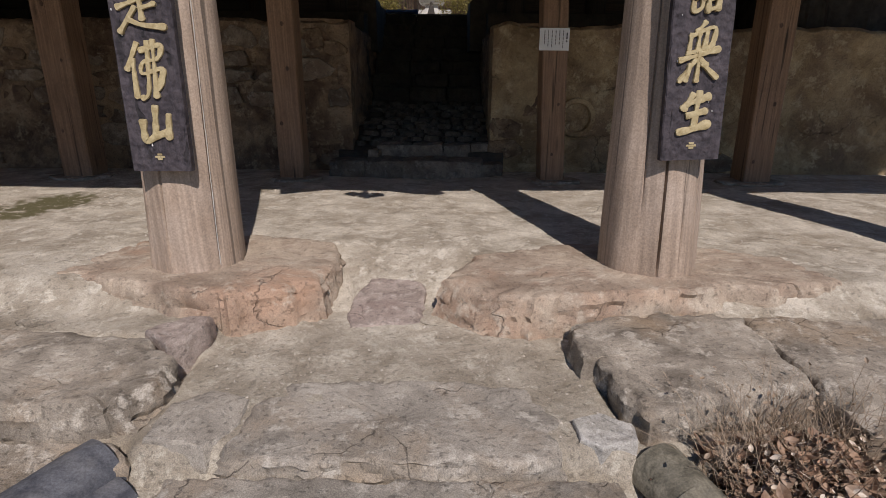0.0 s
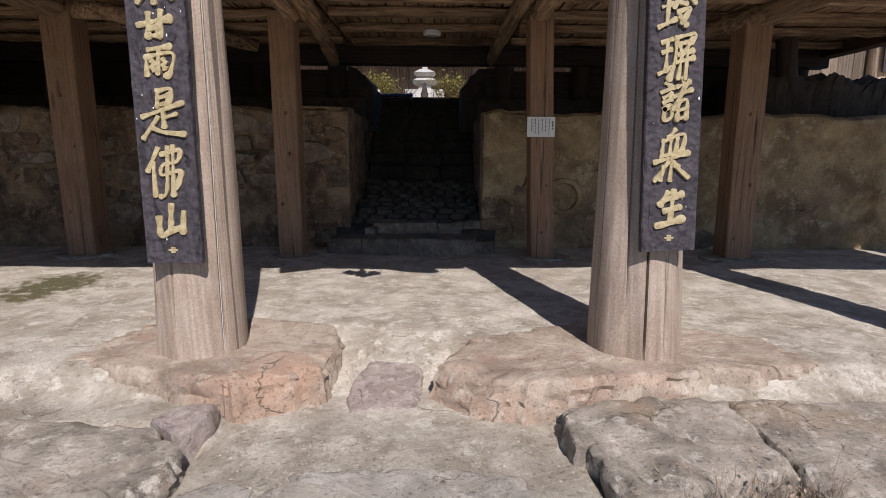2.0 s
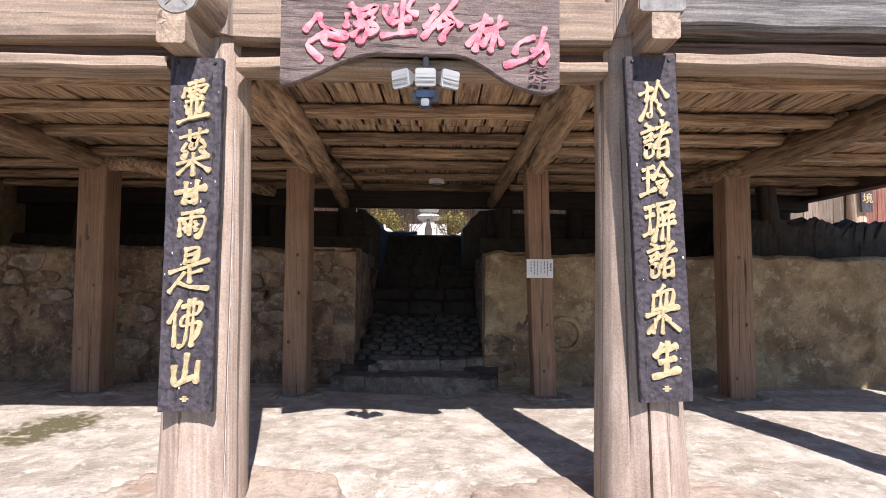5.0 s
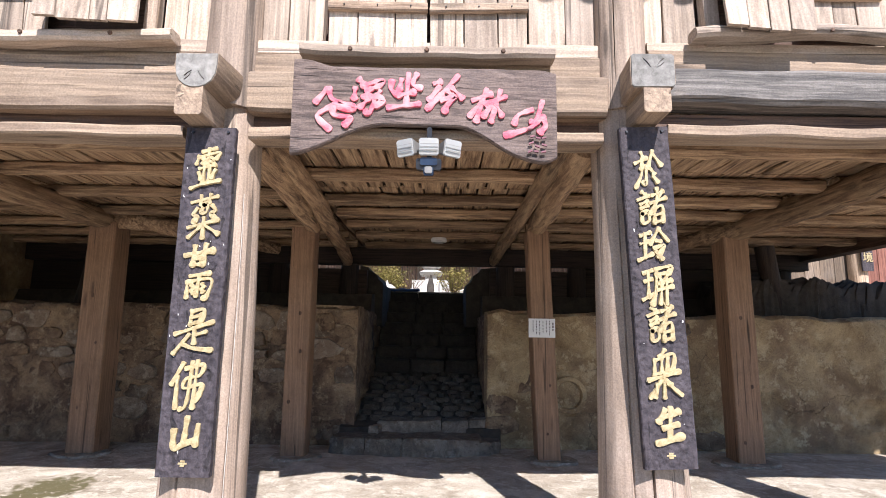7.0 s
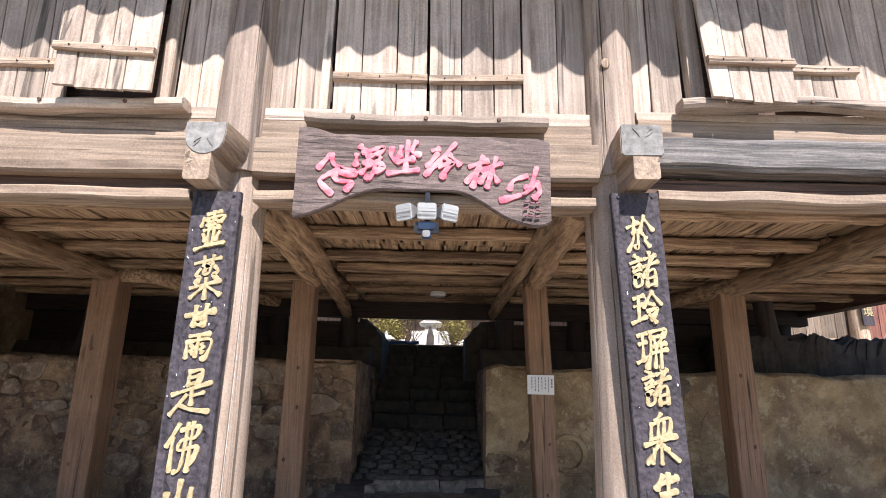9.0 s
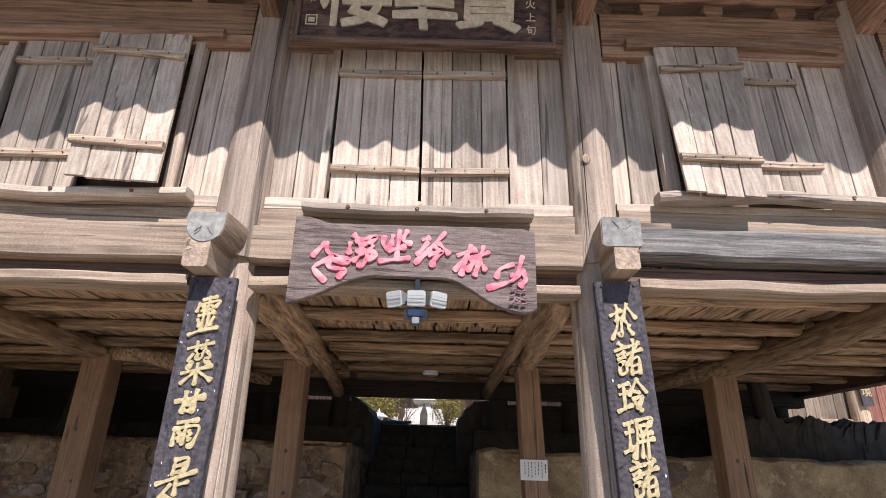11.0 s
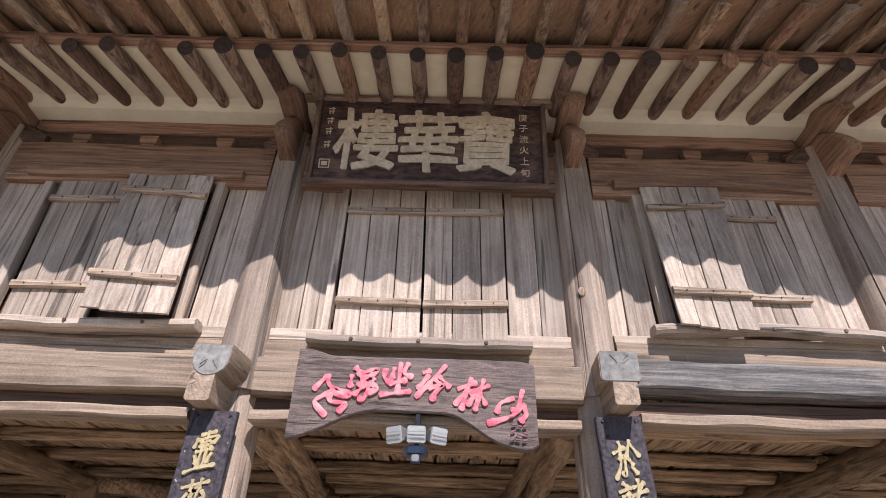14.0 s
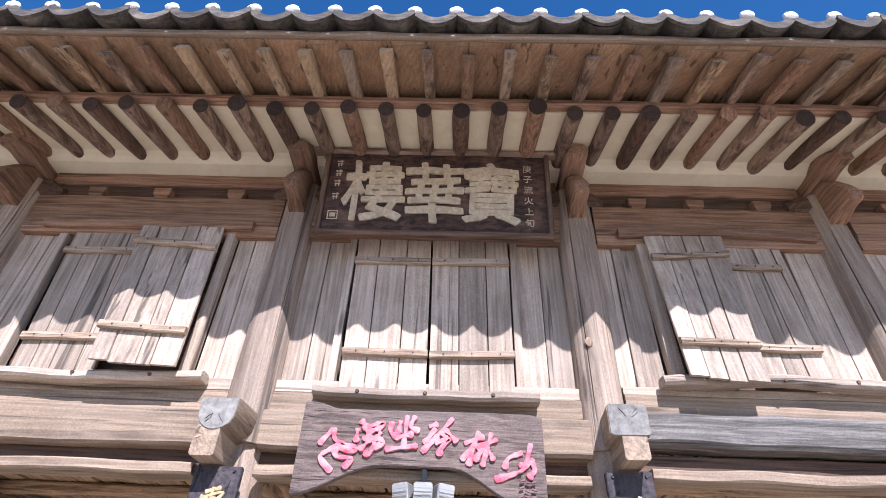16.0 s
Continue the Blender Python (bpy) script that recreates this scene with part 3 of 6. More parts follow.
def brushed(ch, w, h, m, wide, depth):
    """One character in running script: rounded, swelling brush strokes raised from the board."""
    verts, faces = [], []
    for k, stroke in enumerate(BRUSH[ch].split("/")):
        pts = [Vector((int(p[:2]) / 99 - 0.5, int(p[2:]) / 99 - 0.5)) for p in stroke.split()]
        pts = [Vector(((p.x + 0.06 * p.y) * (w - wide), (p.y + 0.10 * p.x) * (h - wide))) for p in pts]
        line = []
        last = len(pts) - 1
        for i in range(last):
            p0, p1, p2, p3 = pts[max(i - 1, 0)], pts[i], pts[i + 1], pts[min(i + 2, last)]
            for j in range(8 + (i == last - 1)):
                s = j / 8
                line.append(0.5 * (2 * p1 + (p2 - p0) * s + (2 * p0 - 5 * p1 + 4 * p2 - p3) * s * s + (3 * p1 - p0 - 3 * p2 + p3) * s ** 3))
        head, tail = (line[0] - line[1]).normalized(), (line[-1] - line[-2]).normalized()
        line = [line[0] + head * wide * q for q in (0.42, 0.30)] + line + [line[-1] + tail * wide * q for q in (0.30, 0.42)]
        n = len(line)
        rows = []
        for i, p in enumerate(line):
            d = (line[min(i + 1, n - 1)] - line[max(i - 1, 0)]).normalized()
            side = Vector((-d.y, d.x))
            s = i / (n - 1)
            r = wide * 0.5 * (1.22 - 0.52 * math.sin(math.pi * min(1.0, s * 1.2)) + 0.42 * noise.noise((p.x * 30, p.y * 30, ord(ch) * 0.13 + k)))
            r *= (0.5, 0.85)[i] if i < 2 else (0.75, 0.3)[i - n + 2] if i > n - 3 else 1.0
            top = depth + 0.0007 * k
            b = len(verts)
            for u, z in ((r * 1.04, -0.002), (r, top * 0.82), (r * 0.84, top), (-r * 0.84, top), (-r, top * 0.82), (-r * 1.04, -0.002)):
                verts.append((p.x + side.x * u, p.y + side.y * u, z))
            rows.append(b)
        for a, b in zip(rows, rows[1:]):
            faces += [(a + q, b + q, b + q + 1, a + q + 1) for q in range(5)]
        faces += [tuple(rows[0] + q for q in range(6)), tuple(rows[-1] + q for q in reversed(range(6)))]
    me = bpy.data.meshes.new("character")
    me.from_pydata(verts, [], faces)
    me.transform(m)
    for p in me.polygons:
        p.use_smooth = True
    me.set_sharp_from_angle(angle=radians(38))
    return me


def smooth01(a, b, x):
    t = min(1.0, max(0.0, (x - a) / (b - a)))
    return t * t * (3 - 2 * t)

# ---- ground and floor ----
def ground_height(x, y):
    n = noise.noise((x * 1.3, y * 1.3, 0.3)) * 0.012 + noise.noise((x * 7, y * 7, 3.1)) * 0.006 + noise.noise((x * 22, y * 22, 1.1)) * 0.005 + abs(noise.noise((x * 3.1, y * 3.1, 7.7))) * 0.014 + abs(noise.noise((x * 11, y * 11, 4.2))) * 0.006
    floor = -0.022
    gap = smooth01(-0.66, -0.54, x) * (1 - smooth01(0.36, 0.50, x))
    wide = smooth01(-1.02, -0.93, x) * (1 - smooth01(0.84, 0.92, x))
    path = -0.235 + 0.03 * (y + 0.45)
    z = floor + (path - floor) * gap * (1 - smooth01(-0.25, 0.55, y))
    front = 1 - smooth01(-0.45, -0.22, y)
    terrace = -0.155 - 0.15 * (1 - smooth01(-0.82, -0.66, y))
    low = terrace + (path - terrace) * wide
    z = z + (low - z) * front
    drop = 1 - smooth01(-1.42, -1.28, y)
    side = 1 - smooth01(-1.05, -0.95, x) * (1 - smooth01(0.95, 1.05, x))
    z += (-0.5 - z) * drop * side
    z += -0.13 * (1 - smooth01(-1.43, -1.37, y)) * (1 - side)
    z += -0.12 * (1 - smooth01(-2.05, -1.98, y))
    return z + n


ground = tagged(grid_mesh("ground", [-300, -60, -20, -8, 8, 20, 60, 300], [-300, -60, -12, -2.5, 2, 4], lambda x, y: -0.68, EARTH), "packed brown earth in front of the pavilion", "ground", kind="structure")
floor = tagged(grid_mesh("floor", [-7, -6, -5, -4.2] + [-3.6 + 0.03 * i for i in range(241)] + [4.2, 5, 6, 7], [-2.7 + 0.03 * i for i in range(120)] + [0.95 + 0.06 * i for i in range(46)], ground_height, FLOOR), "trodden beige lime earth floor with pebbles and moss", "floor", kind="structure")
courtyard = tagged(grid_mesh("courtyard_ground", [-30, -8, -1, 1, 8, 30], [7.35, 8, 10, 14, 20, 40, 90], lambda x, y: 2.2, SAND), "pale sanded temple courtyard behind the pavilion", "ground", kind="structure")

# loose grit and pebbles on the floor
def grit(count, seed, x0, x1, y0, y1, lo, hi):
    rs = random.Random(seed)
    verts, faces = [], []
    for _ in range(count):
        x, y = rs.uniform(x0, x1), rs.uniform(y0, y1)
        r = lo + (hi - lo) * rs.random() ** 3
        z = ground_height(x, y) + r * 0.15
        a = rs.uniform(0, 6.3)
        b = len(verts)
        for k in range(5):
            q = a + k * 1.257
            rr = r * rs.uniform(0.7, 1.2)
            verts.append((x + rr * math.cos(q), y + rr * math.sin(q), z - r * 0.3))
        verts.append((x + r * rs.uniform(-0.2, 0.2), y, z + r * rs.uniform(0.4, 0.8)))
        faces += [(b + k, b + (k + 1) % 5, b + 5) for k in range(5)]
    me = bpy.data.meshes.new("grit")
    me.from_pydata(verts, [], faces)
    me.materials.append(GRITST)
    return new("grit", me)


GRITST = surface("mixed_grit", (0.26, 0.225, 0.18), (0.56, 0.50, 0.43), None, 0.9, (60, 60, 60), 20, 0.2, 0.0)
tagged(grit(1500, 1, -0.95, 0.9, -1.9, 0.2, 0.002, 0.010), "loose pale grit and small pebbles on the path", "gravel", kind="stuff")
tagged(grit(5200, 2, -4.2, 4.2, -0.3, 2.6, 0.002, 0.011), "loose pale grit on the earth floor", "gravel", kind="stuff")

# ---- pillars of the front row ----
F = 1.5 * math.pi


def pillar_shaft(cx, cy, z0, z1, r0, r1, cracks, seed, facets=0.0, tilt=0.0):
    bm = bmesh.new()
    angles = [2 * math.pi * i / 44 for i in range(44)]
    for a, _, _, _ in cracks:
        angles += [a - 0.035, a, a + 0.035]
    angles = sorted(set(a % (2 * math.pi) for a in angles))
    centres, secs = [], []
    n = 40
    for i in range(n + 1):
        z = z0 + (z1 - z0) * i / n
        r = r0 + (r1 - r0) * i / n + 0.006 * math.sin(z * 2.1 + seed)
        sec = []
        for a in angles:
            rr = r * (1 - facets * abs(math.sin(4 * a + 0.4)))
            rr += noise.noise((math.cos(a) * 2.2 + seed, math.sin(a) * 2.2, z * 0.5)) * 0.011
            rr += noise.noise((math.cos(a) * 11, math.sin(a) * 11 + seed, z * 0.35)) * 0.003
            for ca, depth, za, zb in cracks:
                if abs(a - ca % (2 * math.pi)) < 0.005 and za < z < zb:
                    rr -= depth * min(1.0, (z - za) * 5, (zb - z) * 5)
            sec.append((rr * math.cos(a), rr * math.sin(a)))
        lean = 0.012 * math.sin(z * 0.9 + seed) + tilt * (z - z0) / (z1 - z0)
        centres.append((cx + lean, cy, z))
        secs.append(sec)
    return sweep(bm, centres, (1, 0, 0), (0, 1, 0), secs)


def pillar(cx, cy, top, r0, r1, cracks, upper_x, label, tilt=0.0, filler=False):
    root = thing("pillar", (cx, cy, 0), label, "pillar", "front pillars")
    part("lower_shaft", pillar_shaft(cx, cy, -0.03, top, r0, r1, cracks, cx, 0.025, tilt), PILLAR, root)
    part("upper_shaft", pillar_shaft(upper_x, -0.02, top, 5.25, 0.175, 0.165, [(4.2, 0.02, 3.0, 4.9), (5.3, 0.015, 3.4, 5.0)], cx + 3), UPPER, root, "grey weathered upper shaft")
    if filler:
        fb = bmesh.new()
        a = F + 0.86
        cs = []
        for i in range(61):
            z = 0.02 + 2.2 * i / 60
            s = (z + 0.03) / (top + 0.03)
            r = r0 + (r1 - r0) * s + 0.006 * math.sin(z * 2.1 + cx)
            r *= 1 - 0.025 * abs(math.sin(4 * a + 0.4))
            r += noise.noise((math.cos(a) * 2.2 + cx, math.sin(a) * 2.2, z * 0.5)) * 0.011 + 0.001
            wander = 0.03 * noise.noise((z * 1.1, 2.0, cx))
            cs.append((cx + 0.012 * math.sin(z * 0.9 + cx) + r * math.cos(a + wander), cy + r * math.sin(a + wander), z))
        sweep(fb, cs, (1, 0, 0), (0, 1, 0), [ring(0.002 + 0.003 * abs(noise.noise((q[2] * 9, 1, 1))), 6) for q in cs], 0.002, 3.0, 30.0)
        part("crack_filler", fb, GRANITE, root, "pale filler in a long drying crack")
    if cx > 0:
        for r, dy, mat_ in ((0.036, 0.0, OLD["z"]), (0.016, -0.006, DARK["z"])):
            kb = bmesh.new()
            bmesh.ops.create_uvsphere(kb, u_segments=14, v_segments=8, radius=r, matrix=Matrix.Translation((upper_x - 0.045, -0.182 + dy, 3.61)) @ Matrix.Diagonal((1, 0.35, 1.15, 1)))
            part("knot", kb, mat_, root, "round knot")
    return root


pillar(-1.265, 0.035, 2.78, 0.268, 0.19, [(F + 0.86, 0.03, 0.03, 2.2), (F - 0.2, 0.02, -0.02, 0.75), (F - 0.75, 0.012, 0.0, 0.9)], -1.25, "thick beige timber pillar with a long drying crack", filler=True)
pillar(1.375, 0.035, 2.80, 0.272, 0.20, [(F - 0.12, 0.05, -0.03, 1.0), (F + 0.35, 0.012, 0, 0.6), (F - 0.55, 0.012, 0.3, 2.3), (F + 0.7, 0.01, 0.1, 1.9)], 1.30, "thick beige timber pillar split by a wide crack", -0.05)
pillar(-3.95, 0.035, 2.78, 0.25, 0.21, [(F, 0.02, 0.0, 2.0)], -3.93, "thick beige timber pillar at the west bay")
pillar(3.66, 0.035, 2.80, 0.25, 0.21, [(F, 0.02, 0.0, 2.0)], 3.64, "thick beige timber pillar at the east bay")
for px in (-6.6, 6.2):
    pillar(px, 0.035, 2.8, 0.25, 0.21, [], px, "thick beige timber pillar at the end of the front row")

# ---- floor beams and rails of the facade, bay by bay ----
BAYS = [(-6.6, -3.95, 0.0), (-3.95, -1.26, 0.0), (-1.26, 1.33, 0.0), (1.33, 3.66, 0.06), (3.66, 6.2, 0.05)]
for bi, (x0, x1, up) in enumerate(BAYS):
    xa, xb = x0 + 0.15, x1 - 0.15
    g = "facade rails"
    solo("ledge_plank", timber("x", x0 + 0.2, x1 - 0.2, (-0.12, 2.585 + up), 0.20, 0.075, 0.016, 0.012, 0.08), FACE["x"], "bleached uneven ledge plank under the front beam", "plank", g)
    # dark timber here stands for the shade in the recess
    solo("recessed_rail", timber("x", xa, xb, (0.02, 2.685 + up), 0.16, 0.14, 0.004), DARK["x"], "recessed rail under the front beam, recess shade in its colour", "rail", g)
    if bi == 3:
        solo("front_beam", timber("x", xa, xb, (-0.04, 2.955), 0.30, 0.235, 0.02, 0.03, 0.2), wood("charred_grey_timber", (0.065, 0.060, 0.057), (0.235, 0.215, 0.195), (0.33, 0.255, 0.18), "x", along=1.2, across=30.0, vary=0.05, bump=0.9, patch=0.6), "grey blackened floor beam with a bare lower edge", "beam", g)
    else:
        solo("front_beam", timber("x", xa, xb, (-0.04, 2.88 + up * 0.6), 0.26, 0.275, 0.014, 0.02, 0.15), FACE["x"], "pale weathered floor beam over the entrance bay" if bi == 2 else "pale weathered hewn floor beam", "beam", g)
    solo("sill_rail", timber("x", xa, xb, (-0.0, 3.105 + up), 0.18, 0.15, 0.009), FACE["x"], "weathered sill rail of the plank wall", "rail", g)
    solo("lower_wall_rail", timber("x", xa, xb, (-0.01, 3.23 + up * 0.5), 0.13, 0.1, 0.005), SHUT["x"], "silvered rail at the foot of the plank wall", "rail", g)
    solo("upper_wall_rail", timber("x", xa, xb, (-0.03, 4.70), 0.14, 0.12, 0.006), BEAM["x"], "brown rail over the shutters", "rail", g)
    solo("lintel_beam", timber("x", xa, xb, (0.0, 4.925), 0.22, 0.33, 0.006, 0.015), BEAM["x"], "broad brown lintel beam", "beam", g)
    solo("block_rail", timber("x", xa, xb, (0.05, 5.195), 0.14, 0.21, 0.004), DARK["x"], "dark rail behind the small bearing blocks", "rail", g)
    solo("top_plank", timber("x", xa, xb, (0.02, 5.375), 0.16, 0.15, 0.008, 0.02), BEAM["x"], "brown plank carrying the eave purlin", "plank", g)
    nblk = 3
    for k in range(nblk):
        bx = x0 + (x1 - x0) * (k + 1) / (nblk + 1) + 0.03 * math.sin(bi * 3 + k * 2)
        b = bmesh.new()
        sweep(b, [(bx, -0.01, 5.09), (bx, -0.01, 5.14), (bx, -0.01, 5.2)], (1, 0, 0), (0, 1, 0), [rect(0.115, 0.15), rect(0.165, 0.19), rect(0.17, 0.19)], 0.003, bx)
        solo("bearing_block", b, BEAM["x"], "small tapered wooden bearing block on the lintel", "block", "bearing blocks")
purlin = solo("eave_purlin", log([(-7, 0.05, 5.52), (0, 0.05, 5.53), (8.0, 0.05, 5.52)], [0.11, 0.11, 0.11], 14, 0.01, per=16), BEAM["x"], "long round eave purlin", "purlin")

# ---- plank walls and shutters ----
def wall_planks(name, x0, x1, n, z0, z1, y, seed):
    root = thing(name, ((x0 + x1) / 2, y, z0), "weathered vertical wall planks between pillar and shutter", "wall", kind="structure")
    rnd = random.Random(seed)
    cuts = [x0] + sorted(x0 + (x1 - x0) * (i + rnd.uniform(-0.18, 0.18)) / n for i in range(1, n)) + [x1]
    for a, b in zip(cuts, cuts[1:]):
        part("plank", quad_board((a + 0.003, z1), (b - 0.003, z1), (b - 0.003, z0), (a + 0.003, z0), y + rnd.uniform(-0.014, 0.014), 0.035), SHUT["z"], root)


def shutter(tl, tr, br, bl, y, n, label, seed, swing=0.0):
    """A plank shutter leaf by its corners (x, z), with two battens; swing is how far its foot stands out."""
    rnd = random.Random(seed)
    root = thing("shutter_leaf", ((bl[0] + br[0]) / 2, y, bl[1]), label, "shutter", "window shutters")
    cuts = [0] + [(i + rnd.uniform(-0.2, 0.2)) / n for i in range(1, n)] + [1]
    L = lambda p, q, s: (p[0] + (q[0] - p[0]) * s, p[1] + (q[1] - p[1]) * s)
    for a, b in zip(cuts, cuts[1:]):
        e = 0.006
        j = rnd.uniform(-0.012, 0.012)
        lo0, lo1 = L(bl, br, a + e), L(bl, br, b - e)
        part("plank", quad_board(L(tl, tr, a + e), L(tl, tr, b - e), (lo1[0], lo1[1] + j), (lo0[0], lo0[1] + j), y + rnd.uniform(-0.004, 0.004), 0.028), SHUT["z"], root)
    for s, mat_ in ((0.20, OLD["x"]), (0.81, OLD["x"])):
        l, r = L(bl, tl, s), L(br, tr, s)
        bm = bmesh.new()
        n2 = 6
        cs = [(l[0] + (r[0] - l[0]) * i / n2, y - 0.02, l[1] + (r[1] - l[1]) * i / n2) for i in range(n2 + 1)]
        sweep(bm, cs, (0, 1, 0), (0, 0, 1), [rect(0.045, 0.062, 0.008)] * (n2 + 1), 0.006, seed + s * 9, 6.0)
        part("batten", bm, mat_, root)
        for k in range(3):
            q = cs[1 + 2 * k]
            nb = bmesh.new()
            bmesh.ops.create_cone(nb, cap_ends=True, segments=8, radius1=0.006, radius2=0.004, depth=0.012, matrix=pose(q[0], q[1] - 0.027, q[2], 90))
            part("nail", nb, METALBK, root)
    if swing:
        for piece in root.children:
            for v in piece.data.vertices:
                v.co.y -= swing * (tl[1] - v.co.z) / (tl[1] - bl[1])
    return root


def jamb(x, z0, z1, y, w, lean=0.0):
    solo("shutter_jamb", quad_board((x - w / 2 + lean, z1), (x + w / 2 + lean, z1), (x + w / 2, z0), (x - w / 2, z0), y, 0.09), SHUT["z"], "slim weathered wooden jamb beside the shutters", "jamb", "shutter jambs")


# middle bay
shutter((-0.655, 4.66), (0.0, 4.665), (0.025, 3.215), (-0.635, 3.225), -0.085, 3, "closed silvered plank shutter with two battens", 3)
shutter((0.01, 4.665), (0.68, 4.67), (0.685, 3.225), (0.04, 3.205), -0.09, 3, "closed silvered plank shutter with a drying gap", 5)
jamb(-0.70, 3.2, 4.66, -0.075, 0.06)
jamb(0.725, 3.2, 4.66, -0.075, 0.06)
wall_planks("wall_plank_1", -1.1, -0.73, 2, 3.26, 4.66, -0.03, 11)
wall_planks("wall_plank_2", 0.755, 1.15, 2, 3.26, 4.66, -0.03, 12)
# west bay: one leaf hangs a little proud of the other
shutter((-3.26, 4.69), (-2.58, 4.70), (-2.50, 3.29), (-3.16, 3.29), -0.085, 4, "closed weathered plank shutter", 7)
shutter((-2.63, 4.77), (-1.87, 4.69), (-1.76, 3.245), (-2.42, 3.28), -0.145, 4, "weathered plank shutter hanging askew in front of its neighbour", 8, 0.18)
jamb(-3.31, 3.25, 4.70, -0.075, 0.07, -0.06)
jamb(-1.815, 3.25, 4.66, -0.10, 0.08)
wall_planks("wall_plank_3", -3.80, -3.36, 2, 3.26, 4.66, -0.03, 13)
wall_planks("wall_plank_4", -1.76, -1.40, 2, 3.26, 4.66, -0.03, 14)
# east bay: the leaf on the west side is twisted
shutter((1.88, 4.70), (2.58, 4.79), (2.45, 3.265), (1.90, 3.30), -0.14, 4, "twisted weathered plank shutter standing off its frame", 9, 0.16)
shutter((2.545, 4.66), (2.99, 4.65), (3.06, 3.39), (2.56, 3.38), -0.085, 3, "closed pale plank shutter with two battens", 10)
jamb(1.915, 3.28, 4.72, -0.10, 0.10, -0.05)
jamb(3.10, 3.28, 4.70, -0.08, 0.07, -0.06)
wall_planks("wall_plank_5", 1.46, 1.84, 3, 3.3, 4.66, -0.03, 15)
wall_planks("wall_plank_6", 3.14, 3.50, 2, 3.3, 4.66, -0.03, 16)
for a, b in ((-6.5, -4.1), (3.8, 6.1)):
    wall_planks("wall_plank_7" if a < 0 else "wall_plank_8", a, b, 9, 3.3, 4.66, -0.03, int(b * 10) + 70)
backing = bmesh.new()
timber("x", -6.6, 6.2, (0.07, 3.98), 0.04, 1.6, 0.0, step=20, bm=backing)
solo("wall_backing", backing, DARK["x"], "dark inner boarding behind the plank wall", "wall", kind="structure")
# proud sill and hinge planks
for (a, b, z, s) in ((-3.5, -1.60, 3.235, 0.02), (-0.78, 0.83, 3.15, 0.012), (1.74, 3.46, 3.30, -0.03)):
    solo("shutter_sill", timber("x", a, b, (-0.16, z), 0.13, 0.075, 0.018, 0.02, 0.12, s, 3.0), SHUT["x"], "uneven weathered shutter sill with knots", "sill", "shutter sills")
    for k in range(3):
        kx = a + (b - a) * (0.2 + 0.3 * k)
        kb = bmesh.new()
        bmesh.ops.create_cone(kb, cap_ends=True, segments=12, radius1=0.015, radius2=0.012, depth=0.01, matrix=pose(kx, -0.232, z - s * 0.7, 90))
        solo("peg_end", kb, DARK["y"], "dark round peg end in the shutter sill", "peg", "sill pegs")
for (a, b, z, s) in ((-3.55, -1.62, 4.715, 0.0), (-0.86, 0.88, 4.70, 0.0), (1.66, 3.40, 4.74, -0.03)):
    solo("hinge_plank", timber("x", a, b, (-0.125, z), 0.08, 0.09, 0.014, 0.02, 0.12, s, 3.0), BEAM["x"], "uneven plank that holds the tops of the shutters", "plank", "hinge planks")

# ---- eaves and roof ----
rnd = random.Random(4)
RAFT = {a: wood("ragged_rafter_" + a, (0.085, 0.050, 0.036), (0.36, 0.250, 0.175), (0.22, 0.150, 0.110), a, across=17.0, vary=0.22, bump=0.9) for a in AX}
SOFFIT = wood("tan_soffit_board", (0.25, 0.150, 0.085), (0.36, 0.235, 0.140), (0.27, 0.150, 0.092), "y", vary=0.22, along=0.8, across=14.0)
ENDDK = surface("blackened_end_grain", (0.018, 0.012, 0.010), (0.060, 0.038, 0.030), None, 0.9, (40, 40, 40))
for k in range(-20, 28):
    x = -0.70 + 0.312 * k
    r = 0.073 + rnd.uniform(-0.006, 0.008)
    root = thing("rafter", (x, -1.0, 5.25), "round weathered eave rafter with a dark end", "rafter", "round rafters")
    dz, dx = rnd.uniform(-0.012, 0.012), rnd.uniform(-0.02, 0.02)
    tail = rnd.uniform(-0.03, 0.03)
    part("shaft", log([(x + dx, 1.0, 5.86), (x, 0.0, 5.60 + dz), (x, -1.06 + tail, 5.265 + dz)], [r, r, r * 0.97], 14, 0.008, 4.0), [BEAM, RAFT, RAFT, DARK, RAFT][k % 5]["y"], root)
    eb = bmesh.new()
    bmesh.ops.create_cone(eb, cap_ends=True, segments=14, radius1=r * 0.93, radius2=r * 0.97, depth=0.012, matrix=pose(x, -1.064 + tail, 5.262 + dz, 110))
    part("end_grain", eb, ENDDK if rnd.random() < 0.8 else BEAM["z"], root, "dark end grain")
plast = bmesh.new()
sweep(plast, [(-7.2, 0, 0), (8.2, 0, 0)], (0, 1, 0), (0, 0, 1), [[(0.15, 5.43), (-0.1, 5.43), (-0.215, 5.435), (-0.27, 5.47), (-0.33, 5.49), (-0.42, 5.475), (-0.98, 5.335), (-0.98, 5.365), (-0.4, 5.6), (0.15, 5.76)]] * 2)
solo("eave_plaster", plast, PLASTER, "cream plaster infill between the rafters", "plaster", kind="structure", smooth=False)
closer = bmesh.new()
timber("x", -6.6, 6.2, (0.06, 5.6), 0.1, 0.16, 0.0, step=20, bm=closer)
solo("plaster_band", closer, PLASTER, "cream plaster band over the top planks", "plaster", kind="structure")
solo("eave_board", timber("x", -7.2, 8.2, (-1.0, 5.385), 0.11, 0.07, 0.006, 0.01, 0.3), BEAM["x"], "long reddish eave board on the rafter ends", "board")
